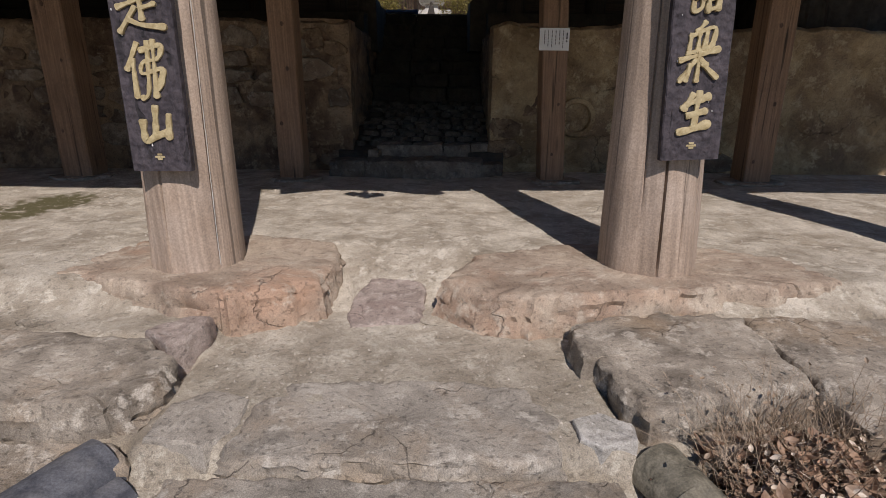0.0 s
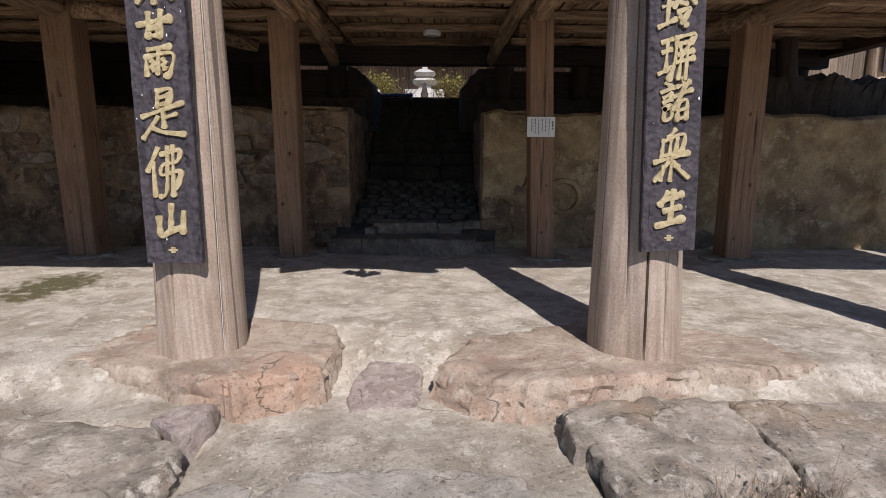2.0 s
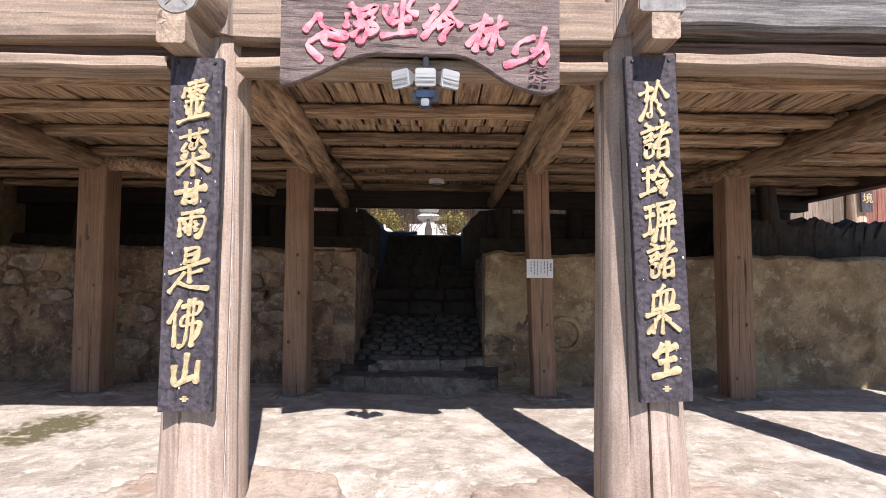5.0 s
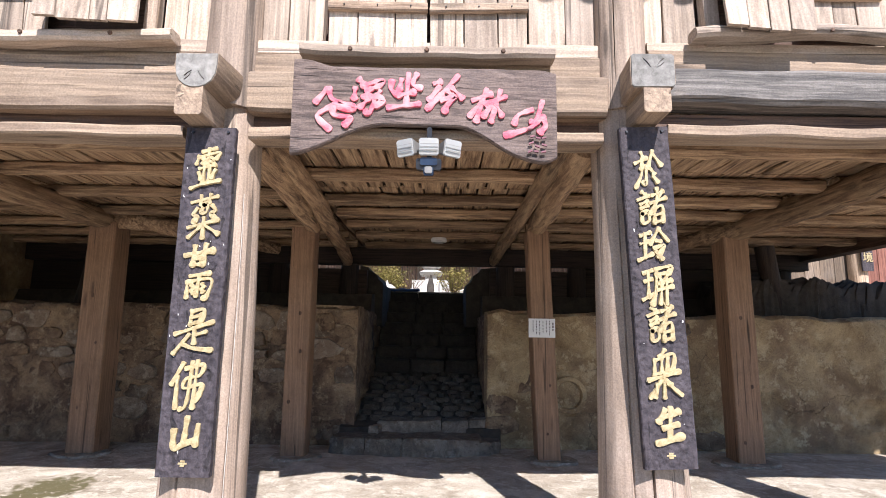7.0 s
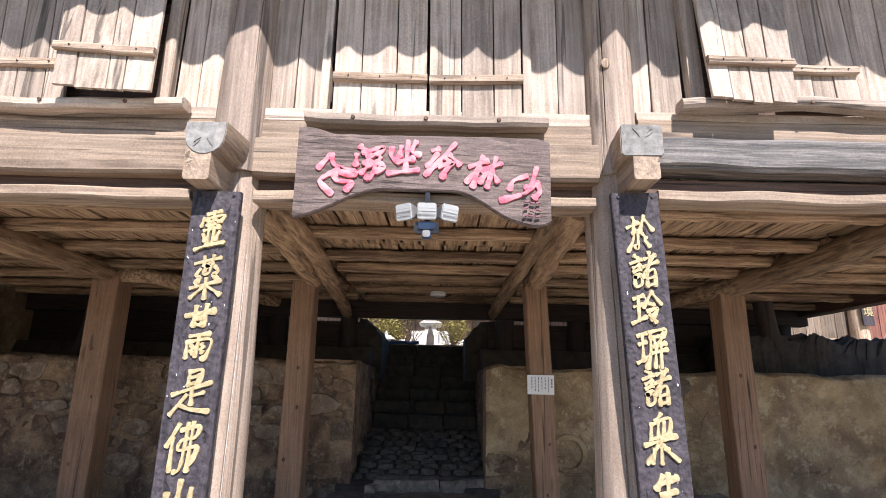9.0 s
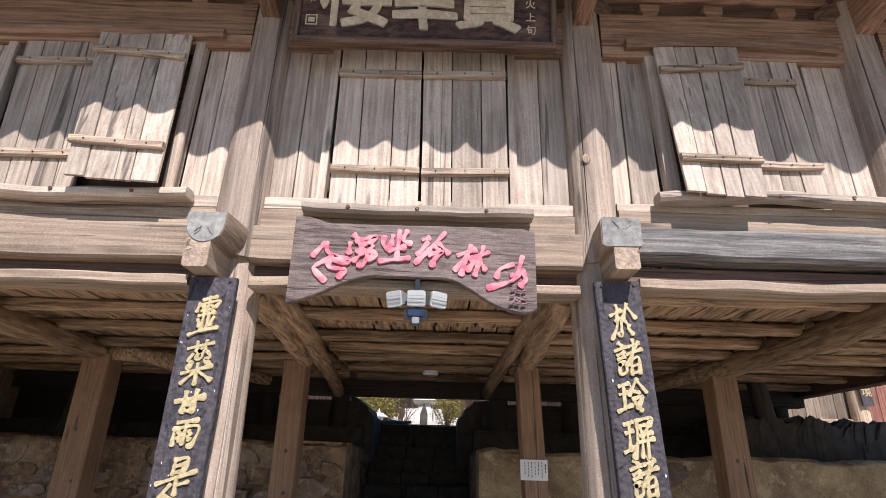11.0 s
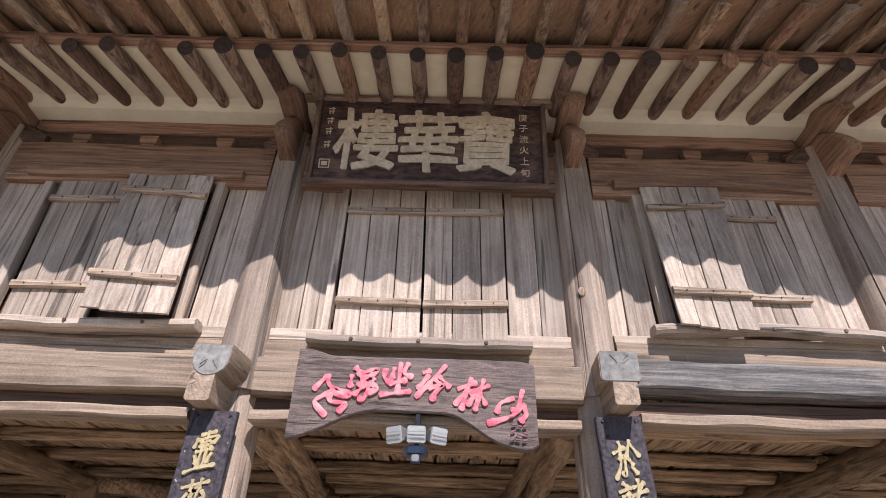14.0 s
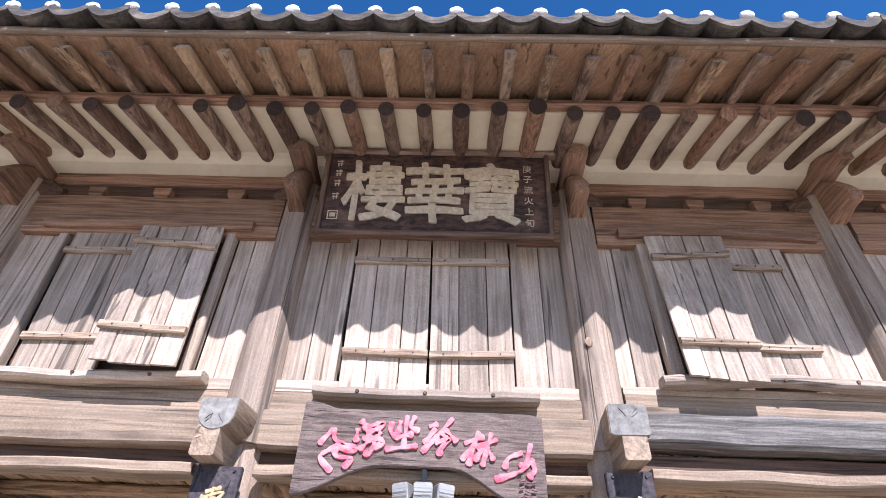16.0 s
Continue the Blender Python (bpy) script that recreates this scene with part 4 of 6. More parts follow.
for k in range(-20, 28):
    x = -0.655 + 0.312 * k
    bm = bmesh.new()
    w = 0.088 + rnd.uniform(-0.008, 0.01)
    sx, tl = rnd.uniform(-0.012, 0.012), rnd.uniform(-0.03, 0.03)
    cs = [(x + sx * (1 - i / 5), -0.5 - (1.06 + tl) * i / 5, 5.62 - 0.35 * i / 5) for i in range(6)]
    sweep(bm, cs, (1, 0, 0), (0, 0.31, 0.95), [rect(w, 0.11, 0.012)] * 6, 0.004, k * 1.3, 5.0)
    mat_ = NEWW["y"] if k in (-4, -3, -2, 0, -1, 1) and k != 0 else ([FACE, UNDER, RAFT, BEAM][k % 4]["y"])
    root = solo("flying_rafter", bm, mat_, "square flying rafter, newer pale timber" if mat_ is NEWW["y"] else "square weathered flying rafter", "rafter", "flying rafters")
# boards above the flying rafters
boards = thing("soffit_boards", (0, -1.2, 5.5), "brown soffit boards over the flying rafters", "soffit")
for k in range(-21, 28):
    x = -0.655 + 0.312 * k
    bm = bmesh.new()
    cs = [(x + 0.156, -0.5, 5.70), (x + 0.156, -1.0, 5.535), (x + 0.156, -1.62, 5.335)]
    sweep(bm, cs, (1, 0, 0), (0, 0.31, 0.95), [rect(0.306, 0.025, 0.003)] * 3, 0.002, k * 2.1)
    part("board", bm, SOFFIT, boards)
solo("tile_batten", timber("x", -7.2, 8.2, (-1.615, 5.365), 0.09, 0.055, 0.012, 0.01, 0.12), FACE["x"], "long batten under the eave tiles", "batten")


def arc_tile(w, sag, t, y0, y1, z0, z1, up, n=10):
    bm = bmesh.new()
    out, inn = [], []
    for i in range(n + 1):
        a = -1 + 2 * i / n
        h = sag * (1 - a * a) * up
        out.append((a * w / 2, h))
    sec = out + [(u * 0.93, v + (t if up < 0 else -t)) for u, v in reversed(out)]
    return sweep(bm, [(0, y0, z0), (0, (y0 + y1) / 2, (z0 + z1) / 2), (0, y1, z1)], (1, 0, 0), (0, 0, 1), [sec] * 3, 0.002, w * 9)


troof = thing("roof_tiles", (0, -1.72, 5.45), "row of grey eave tiles edged with white mortar", "roof")
pan_me = mesh_of("pan_tile", arc_tile(0.32, 0.10, 0.03, -1.74, -1.30, 5.475, 5.62, -1), TILE)
lip_me = mesh_of("tile_lip", arc_tile(0.315, 0.108, 0.085, -1.765, -1.735, 5.47, 5.475, -1), TILE)
cap_me = mesh_of("cap_tile", arc_tile(0.15, 0.075, 0.06, -1.70, -1.30, 5.475, 5.62, 1), TILE)
mb = bmesh.new()
bmesh.ops.create_uvsphere(mb, u_segments=12, v_segments=8, radius=0.07)
for v in mb.verts:
    v.co = Vector((v.co.x * 0.82, v.co.y * 0.5, v.co.z * 0.62)) + noise.noise_vector(v.co * 20) * 0.006
mort_me = mesh_of("mortar_plug", mb, MORTAR)
for k in range(-22, 27):
    x = -0.13 + 0.312 * k
    for nm, me, dx in (("pan_tile", pan_me, 0.156), ("tile_lip", lip_me, 0.156), ("cap_tile", cap_me, 0.0)):
        o = part(nm, me, None, troof)
        o.location = (x + dx, rnd.uniform(-0.012, 0.012), rnd.uniform(-0.008, 0.008))
    o = part("mortar_plug", mort_me, None, troof, "white lime mortar plug")
    o.location = (x + rnd.uniform(-0.01, 0.01), -1.745, 5.54 + rnd.uniform(-0.006, 0.006))
# the roof behind the eave row
# its unseen east overhang is lengthened to shade the rubble bank
xs = [-7.3 + 0.052 * i for i in range(298)]
roof = grid_mesh("roof_slope", xs, [-1.4, 0.5, 2.5, 3.6], lambda x, y: 5.60 + (y + 1.4) * 0.46 + 0.07 * math.cos((x + 0.13) / 0.312 * 2 * math.pi), TILE)
tagged(roof, "grey tiled roof slope", "roof", kind="structure")
back_roof = grid_mesh("roof_back", [-7.3, 8.2], [3.6, 8.2], lambda x, y: 7.9 - (y - 3.6) * 0.52, TILE)
tagged(back_roof, "grey tiled back roof slope", "roof", kind="structure")

# ---- carved arms at the pillar heads ----
for px in (-3.93, -1.25, 1.30, 3.64):
    root = thing("pillar_bracket", (px, -0.2, 5.0), "carved brown bracket arm on the pillar head", "bracket", "pillar brackets")
    bm = bmesh.new()
    sweep(bm, [(px, 0.1, 5.1), (px, -0.22, 5.10), (px, -0.36, 5.06), (px, -0.46, 4.99), (px, -0.50, 4.96)], (1, 0, 0), (0, 0, 1), [rect(0.14, 0.5), rect(0.14, 0.46), rect(0.135, 0.34, 0.03), rect(0.13, 0.2, 0.03), rect(0.12, 0.1, 0.03)], 0.008, px)
    part("arm", bm, BEAM["y"], root)
    bm = bmesh.new()
    sweep(bm, [(px, 0.1, 5.42), (px, -0.3, 5.42), (px, -0.45, 5.40), (px, -0.58, 5.34)], (1, 0, 0), (0, 0, 1), [rect(0.2, 0.24), rect(0.2, 0.24, 0.03), rect(0.2, 0.22, 0.05), rect(0.17, 0.14, 0.05)], 0.01, px + 2)
    part("beam_nose", bm, BEAM["y"], root)
    bm = bmesh.new()
    sweep(bm, [(px - 0.3, -0.02, 5.16), (px - 0.2, -0.06, 5.17), (px, -0.08, 5.19), (px + 0.2, -0.06, 5.17), (px + 0.3, -0.02, 5.16)], (0, 1, 0), (0, 0, 1), [rect(0.12, 0.1, 0.03), rect(0.14, 0.18, 0.03), rect(0.14, 0.22, 0.02), rect(0.14, 0.18, 0.03), rect(0.12, 0.1, 0.03)], 0.006, px + 4)
    part("cross_arm", bm, DARK["x"], root)

# ---- floor beam ends that stand out over the panels ----
def halved(w, h, k=1.0):
    """The section of a log hewn flat on top, round below."""
    return [(w / 2 * k, h * 0.42 * k), (-w / 2 * k, h * 0.42 * k)] + [(-w / 2 * k * math.cos(math.pi * i / 9), h * k * (0.12 - 0.68 * math.sin(math.pi * i / 9) ** 0.8)) for i in range(10)]


for px, zu, zl, w in ((-1.30, 2.885, 2.69, 0.25), (1.35, 2.915, 2.745, 0.255), (-3.95, 2.9, 2.70, 0.24), (3.64, 2.92, 2.75, 0.24)):
    root = thing("beam_end", (px, -0.3, zl), "projecting floor beam end with grey cracked end grain", "beam end", "beam ends")
    bm = bmesh.new()
    sweep(bm, [(px + 0.05, 0.1, zu), (px + 0.03, -0.2, zu), (px, -0.46, zu - 0.01)], (1, 0, 0), (0, 0, 1), [halved(w, 0.22)] * 3 if px < 0 else [rect(w, 0.22, 0.015), rect(w, 0.22, 0.02), rect(w, 0.21, 0.02)], 0.008, px)
    part("upper_beam", bm, FACE["y"], root)
    bm = bmesh.new()
    sweep(bm, [(px, -0.458, zu - 0.01), (px, -0.468, zu - 0.01)], (1, 0, 0), (0, 0, 1), [halved(w, 0.22, 0.98), halved(w, 0.22, 0.96)] if px < 0 else [rect(w * 0.98, 0.205, 0.012), rect(w * 0.96, 0.2, 0.012)], 0.006, px)
    part("end_grain", bm, GREYEND, root, "grey cracked end grain")
    rc = random.Random(int(px * 10))
    for k in range(3):
        a = rc.uniform(0.1, 3.0) if px > 0 else rc.uniform(3.3, 6.1)
        c0, c1 = rc.uniform(0.02, 0.05), rc.uniform(0.075, 0.105)
        cb = bmesh.new()
        sweep(cb, [(px + c * math.cos(a + q), -0.466, zu - 0.01 + c * math.sin(a + q)) for c, q in ((c0, 0), ((c0 + c1) / 2, rc.uniform(-0.1, 0.1)), (c1, 0))], (math.sin(a), 0, -math.cos(a)), (0, 1, 0), [rect(0.0008, 0.012, 0.0001), rect(0.0015, 0.012, 0.0002), rect(0.003, 0.012, 0.0004)])
        part("crack", cb, SHADECRACK["y"], root, "dark drying crack")
    bm = bmesh.new()
    off = -0.03 if px < 0 else 0.02
    sweep(bm, [(px + off * 0.5, 0.1, zl - 0.01), (px + off, -0.25, zl), (px + off, -0.462, zl)], (1, 0, 0), (0, 0, 1), [rect(0.16, 0.19, 0.012)] * 3, 0.006, px + 1)
    part("tenon", bm, FACE["y"], root)

# ---- underside: beams, joists, planks ----
wood_log = lambda pts, rr, lab: solo("floor_log", log(pts, rr, 18, 0.03, 3.2, 12), UNDER["y"], lab, "log", "floor logs")
wood_log([(-1.17, 0.1, 2.63), (-1.27, 1.4, 2.66), (-1.42, 2.98, 2.64)], [0.10, 0.11, 0.10], "bent round log from pillar to post")
wood_log([(-1.08, 0.1, 2.71), (-1.13, 1.8, 2.69), (-1.27, 3.7, 2.62), (-1.42, 5.6, 2.55)], [0.08, 0.09, 0.095, 0.09], "knotty round log under the floor")
wood_log([(1.12, 0.1, 2.65), (1.18, 1.4, 2.67), (1.27, 2.95, 2.66)], [0.10, 0.115, 0.11], "bent round log from pillar to post")
wood_log([(1.02, 0.1, 2.72), (1.02, 1.8, 2.70), (0.98, 4.4, 2.6), (1.0, 5.6, 2.6)], [0.07, 0.08, 0.09, 0.09], "knotty round log under the floor")
wood_log([(-4.0, 0.1, 2.66), (-3.85, 1.5, 2.64), (-3.88, 3.0, 2.66)], [0.12, 0.12, 0.11], "heavy round log of the west bay")
wood_log([(-3.9, 3.0, 2.66), (-3.2, 3.1, 2.62), (-2.3, 4.6, 2.6)], [0.1, 0.1, 0.09], "crooked log running to the back")
wood_log([(3.66, 0.1, 2.68), (3.68, 1.5, 2.65), (3.62, 3.0, 2.66)], [0.12, 0.13, 0.12], "heavy round log of the east bay")
wood_log([(3.62, 2.7, 2.66), (3.3, 3.6, 2.6), (3.0, 5.0, 2.6)], [0.1, 0.1, 0.09], "crooked log running to the back")
for bi, (x0, x1) in enumerate(((-6.6, -3.9), (-3.9, -1.2), (-1.1, 1.05), (1.2, 3.6), (3.6, 6.15))):
    for k, y in enumerate((0.5, 1.3, 2.05, 2.75, 3.5, 4.25, 5.1)):
        yy = y + (0.0 if k == 5 else 0.08) * math.sin(bi * 2.1 + k * 1.7)
        solo("joist", timber("x", x0 + 0.02, x1, (yy, 2.765 + 0.01 * math.sin(k + bi)), 0.125, 0.105, 0.015, 0.022, 0.1, 0.0, 5.5), UNDER["x"], "rough hewn floor joist with wane and knots", "joist", "floor joists")
cm = bmesh.new()
rnd = random.Random(9)
for bi, (x0, x1) in enumerate(((-6.6, -3.9), (-3.9, -1.2), (-1.2, 1.15), (1.15, 3.65), (3.65, 6.2))):
    for y0, y1 in ((0.0, 0.6), (0.6, 1.25), (1.25, 1.9), (1.9, 3.2), (3.2, 4.5), (4.5, 5.9)):
        x = x0
        while x < x1 - 0.05:
            w = min(rnd.uniform(0.14, 0.26), x1 - x)
            timber("y", y0 + 0.004, y1 - 0.004, (x + w / 2, 2.835 + rnd.uniform(0, 0.012)), w - rnd.uniform(0.008, 0.03), 0.03, 0.009, 0.004, 0.2, 0.0, 5.0, bm=cm)
            x += w
ceil = solo("ceiling", cm, UNDER["y"], "rough plank underside of the upper floor", "ceiling", kind="structure")
lid = bmesh.new()
timber("x", -6.7, 6.25, (2.95, 2.93), 5.9, 0.1, 0.0, step=20, bm=lid)
solo("upper_floor", lid, DARK["x"], "solid upper floor above the plank underside", "floor", kind="structure")
# the back and side walls that close the upper storey
for nm, axis, a0, a1, c, w, h in (("wall_back", "x", -6.7, 6.25, (5.95, 4.3), 0.12, 2.65), ("wall_west", "y", 0.15, 5.9, (-6.62, 4.3), 0.12, 2.65), ("wall_east", "y", 0.15, 5.9, (6.18, 4.3), 0.12, 2.65)):
    solo(nm, timber(axis, a0, a1, c, w, h, 0.0, step=20), OLD["z"], "plain plank wall closing the upper storey", "wall", kind="structure")
for px in (-6.6, 6.2):
    gb = bmesh.new()
    sweep(gb, [(px - 0.05, 0, 0), (px + 0.05, 0, 0)], (0, 1, 0), (0, 0, 1), [[(0.1, 5.6), (5.95, 5.6), (5.95, 6.6), (3.6, 7.75), (0.1, 6.2)]] * 2)
    solo("wall_gable", gb, PLASTER, "plastered gable of the pavilion", "wall", kind="structure", smooth=False)

# ---- square posts of the second row ----
def post(x0, x1, y, z0, z1, lean, label):
    root = thing("post", ((x0 + x1) / 2, y, z0), label, "post", "square posts")
    w = x1 - x0
    bm = bmesh.new()
    n = 10
    cs = [((x0 + x1) / 2 + lean * i / n, y + w / 2, z0 + (z1 - z0) * i / n) for i in range(n + 1)]
    sweep(bm, cs, (1, 0, 0), (0, 1, 0), [rect(w, w, 0.012)] * (n + 1), 0.006, x0, 1.5)
    part("shaft", bm, POST["z"], root)
    for k in range(3):
        kb = bmesh.new()
        kx, kz = (x0 + x1) / 2 + 0.07 * math.sin(x0 * 5 + k * 2.4), z0 + 0.4 + 0.62 * k + 0.2 * math.sin(x0 * 3 + k)
        bmesh.ops.create_uvsphere(kb, u_segments=10, v_segments=6, radius=0.02, matrix=Matrix.Translation((kx + lean * (kz - z0) / (z1 - z0), y + 0.002, kz)) @ Matrix.Diagonal((1, 0.25, 1.2, 1)))
        part("knot", kb, DARK["z"], root, "dark knot")
    return root


def base_stone(cx, cy, rx, ry, z, seed):
    rs = random.Random(seed)
    o = [(cx + rx * math.cos(a) * rs.uniform(0.85, 1.1), cy + ry * math.sin(a) * rs.uniform(0.85, 1.1)) for a in [2 * math.pi * i / 9 for i in range(9)]]
    solo("base_stone", slab(o, z, -0.2, 0.006, 1.05, seed), SLAB, "low flat base stone under a square post", "stone", "post base stones")


post(-4.02, -3.70, 2.9, 0.0, 2.62, -0.02, "square oiled timber post in the west bay")
post(-1.63, -1.36, 2.9, 0.0, 2.60, -0.01, "square oiled timber post beside the stair")
post(1.24, 1.50, 2.9, 0.0, 2.60, -0.10, "square oiled timber post with a paper notice")
post(3.48, 3.78, 2.9, 0.0, 2.62, -0.02, "square oiled timber post in the east bay")
for i, (cx, rx) in enumerate(((-3.86, 0.33), (-1.48, 0.3), (1.40, 0.33), (3.62, 0.4))):
    base_stone(cx, 2.98, rx, 0.26, 0.01, 5 + i)
for px in (-6.4, 5.85):
    post(px, px + 0.28, 2.9, -0.1, 2.62, 0.0, "square oiled timber post at the end bay")
solo("edge_beam", timber("y", 0.2, 5.95, (6.15, 2.80), 0.22, 0.3, 0.012), DARK["y"], "dark edge beam at the east end of the floor", "beam", "undercroft beams")

# ---- retaining walls and stair passage ----
def rough_wall(name, axis, a0, a1, face, out, z0, z1, label, top=0.04, seed=1.0, amp=0.03, thick=0.6, material=None):
    """A bulging earth-plastered rubble wall whose face looks to -out along the other axis, with an uneven top."""
    bm = bmesh.new()
    na, nz = max(4, int((a1 - a0) / 0.04)), max(4, int((z1 - z0) / 0.04))
    def P(a, z, d):
        return (a, d, z) if axis == "x" else (d, a, z)
    rows = []
    for j in range(nz + 1):
        row = []
        for i in range(na + 1):
            a = a0 + (a1 - a0) * i / na
            zt = z1 + top * noise.noise((a * 1.6 + seed, seed, 0)) + top * 0.5 * noise.noise((a * 6, seed, 1))
            z = z0 + (zt - z0) * j / nz
            cell = noise.voronoi((a * 2.4 + seed, z * 3.4, seed))[0]
            bulge = max(0.0, 0.45 - cell[0]) * 1.6 + noise.noise((a * 5, z * 5, seed)) * 0.5 + noise.noise((a * 14, z * 14, seed)) * 0.22
            lost = smooth01(0.22, 0.38, noise.noise((a * 1.7 + seed, z * 2.1, seed * 0.7)))
            d = face - out * (amp * bulge - 0.05 * lost - 0.02 * noise.noise((a * 31, z * 31, seed)))
            if j == nz:
                d += out * 0.05
            row.append(bm.verts.new(P(a, z, d)))
        rows.append(row)
    back = [bm.verts.new(P(a0 + (a1 - a0) * i / na, rows[-1][i].co.z + 0.01, face + out * thick)) for i in range(na + 1)]
    rows.append(back)
    for r0, r1 in zip(rows, rows[1:]):
        for i in range(na):
            bm.faces.new((r0[i], r0[i + 1], r1[i + 1], r1[i]))
    for i, side in ((0, rows), (na, rows)):
        low = bm.verts.new(P(a0 if i == 0 else a1, z0, face + out * thick))
        bm.faces.new([r[i] for r in rows] + [low])
    return solo(name, bm, material or WALLST, label, "wall", kind="structure")


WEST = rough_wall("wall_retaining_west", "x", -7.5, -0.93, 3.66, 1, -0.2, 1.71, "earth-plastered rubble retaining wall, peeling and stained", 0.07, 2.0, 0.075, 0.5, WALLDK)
EAST = rough_wall("wall_retaining_east", "x", 0.74, 9.5, 3.66, 1, -0.2, 1.67, "ochre earth-plastered retaining wall with a round hollow", 0.05, 7.0, 0.045, 0.5)
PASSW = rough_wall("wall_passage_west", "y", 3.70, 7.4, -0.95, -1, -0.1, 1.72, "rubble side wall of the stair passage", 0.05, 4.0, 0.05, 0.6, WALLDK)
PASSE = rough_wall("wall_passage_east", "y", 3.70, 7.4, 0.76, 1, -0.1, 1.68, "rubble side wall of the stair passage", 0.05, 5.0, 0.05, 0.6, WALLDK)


def wall_stone(wall, cx, cz, w, h, face, proud, seed, material):
    """One rounded field stone bedded in a wall that looks to -y."""
    rs = random.Random(seed)
    n = 11
    shape = []
    for i in range(n):
        a = 2 * math.pi * i / n + rs.uniform(-0.12, 0.12)
        c, q = math.cos(a), math.sin(a)
        k = (abs(c) ** 3.2 + abs(q) ** 3.2) ** (-1 / 3.2) * rs.uniform(0.72, 1.1)
        shape.append((c * k * w / 2, q * k * h / 2))
    bm = bmesh.new()
    rings = []
    for s, d in ((1.0, 0.06), (1.0, 0.0), (0.93, -proud * 0.7), (0.72, -proud), (0.35, -proud * 1.08)):
        rings.append([bm.verts.new((cx + u * s, face + d + (rs.uniform(-0.3, 0.3) * proud if d < 0 else 0), cz + v * s)) for u, v in shape])
    for a, b in zip(rings, rings[1:]):
        for i in range(n):
            bm.faces.new((a[i], a[(i + 1) % n], b[(i + 1) % n], b[i]))
    bm.faces.new(rings[-1])
    part("stone", bm, material, wall)


def coursed(wall, x0, x1, z0, z1, bare, seed):
    """Rough courses of field stones, left out wherever the earth plaster still covers them."""
    rs = random.Random(seed)
    z = z0
    while z < z1 - 0.1:
        h = rs.uniform(0.17, 0.32)
        x = x0 + rs.uniform(-0.2, 0)
        while x < x1 - 0.12:
            w = rs.uniform(0.22, 0.58)
            w = min(w, x1 - x)
            cx, cz = x + w / 2, z + h / 2 + rs.uniform(-0.03, 0.03)
            if noise.noise((cx * 0.8 + seed, cz * 1.2, seed * 0.3)) + bare(cx, cz) > 0 and w > 0.12:
                wall_stone(wall, cx, min(cz, z1 - h / 2), w * 0.96, h * rs.uniform(0.8, 1.0), 3.645, rs.uniform(0.0, 0.035), rs.random(), RUBBLE if rs.random() < 0.45 else WALLDK)
            x += w
        z += h


coursed(WEST, -5.8, -1.55, 0.02, 1.66, lambda x, z: 0.0, 3)
coursed(WEST, -1.55, -0.95, 0.05, 1.66, lambda x, z: -0.15 if z > 0.5 else 0.3, 4)
coursed(EAST, 0.76, 1.15, 0.1, 1.6, lambda x, z: -0.12, 5)
coursed(EAST, 1.3, 6.5, -0.02, 0.34, lambda x, z: -0.12, 6)
coursed(EAST, 2.0, 6.5, 0.4, 1.6, lambda x, z: -0.36, 7)
# earth fill behind the retaining walls, stepping up to the courtyard
for nm, a, b in (("fill_west", -9.0, -0.99), ("fill_east", 0.80, 14.0)):
    fb = bmesh.new()
    sweep(fb, [(a, 0, 0), (b, 0, 0)], (0, 1, 0), (0, 0, 1), [[(4.1, -0.3), (4.1, 1.60), (5.3, 1.66), (5.45, 2.0), (7.4, 2.16), (7.4, -0.3)]] * 2)
    solo("earth_bank", fb, SOIL, "earth bank behind the retaining wall, shade in its colour", "earth", kind="structure", smooth=False)

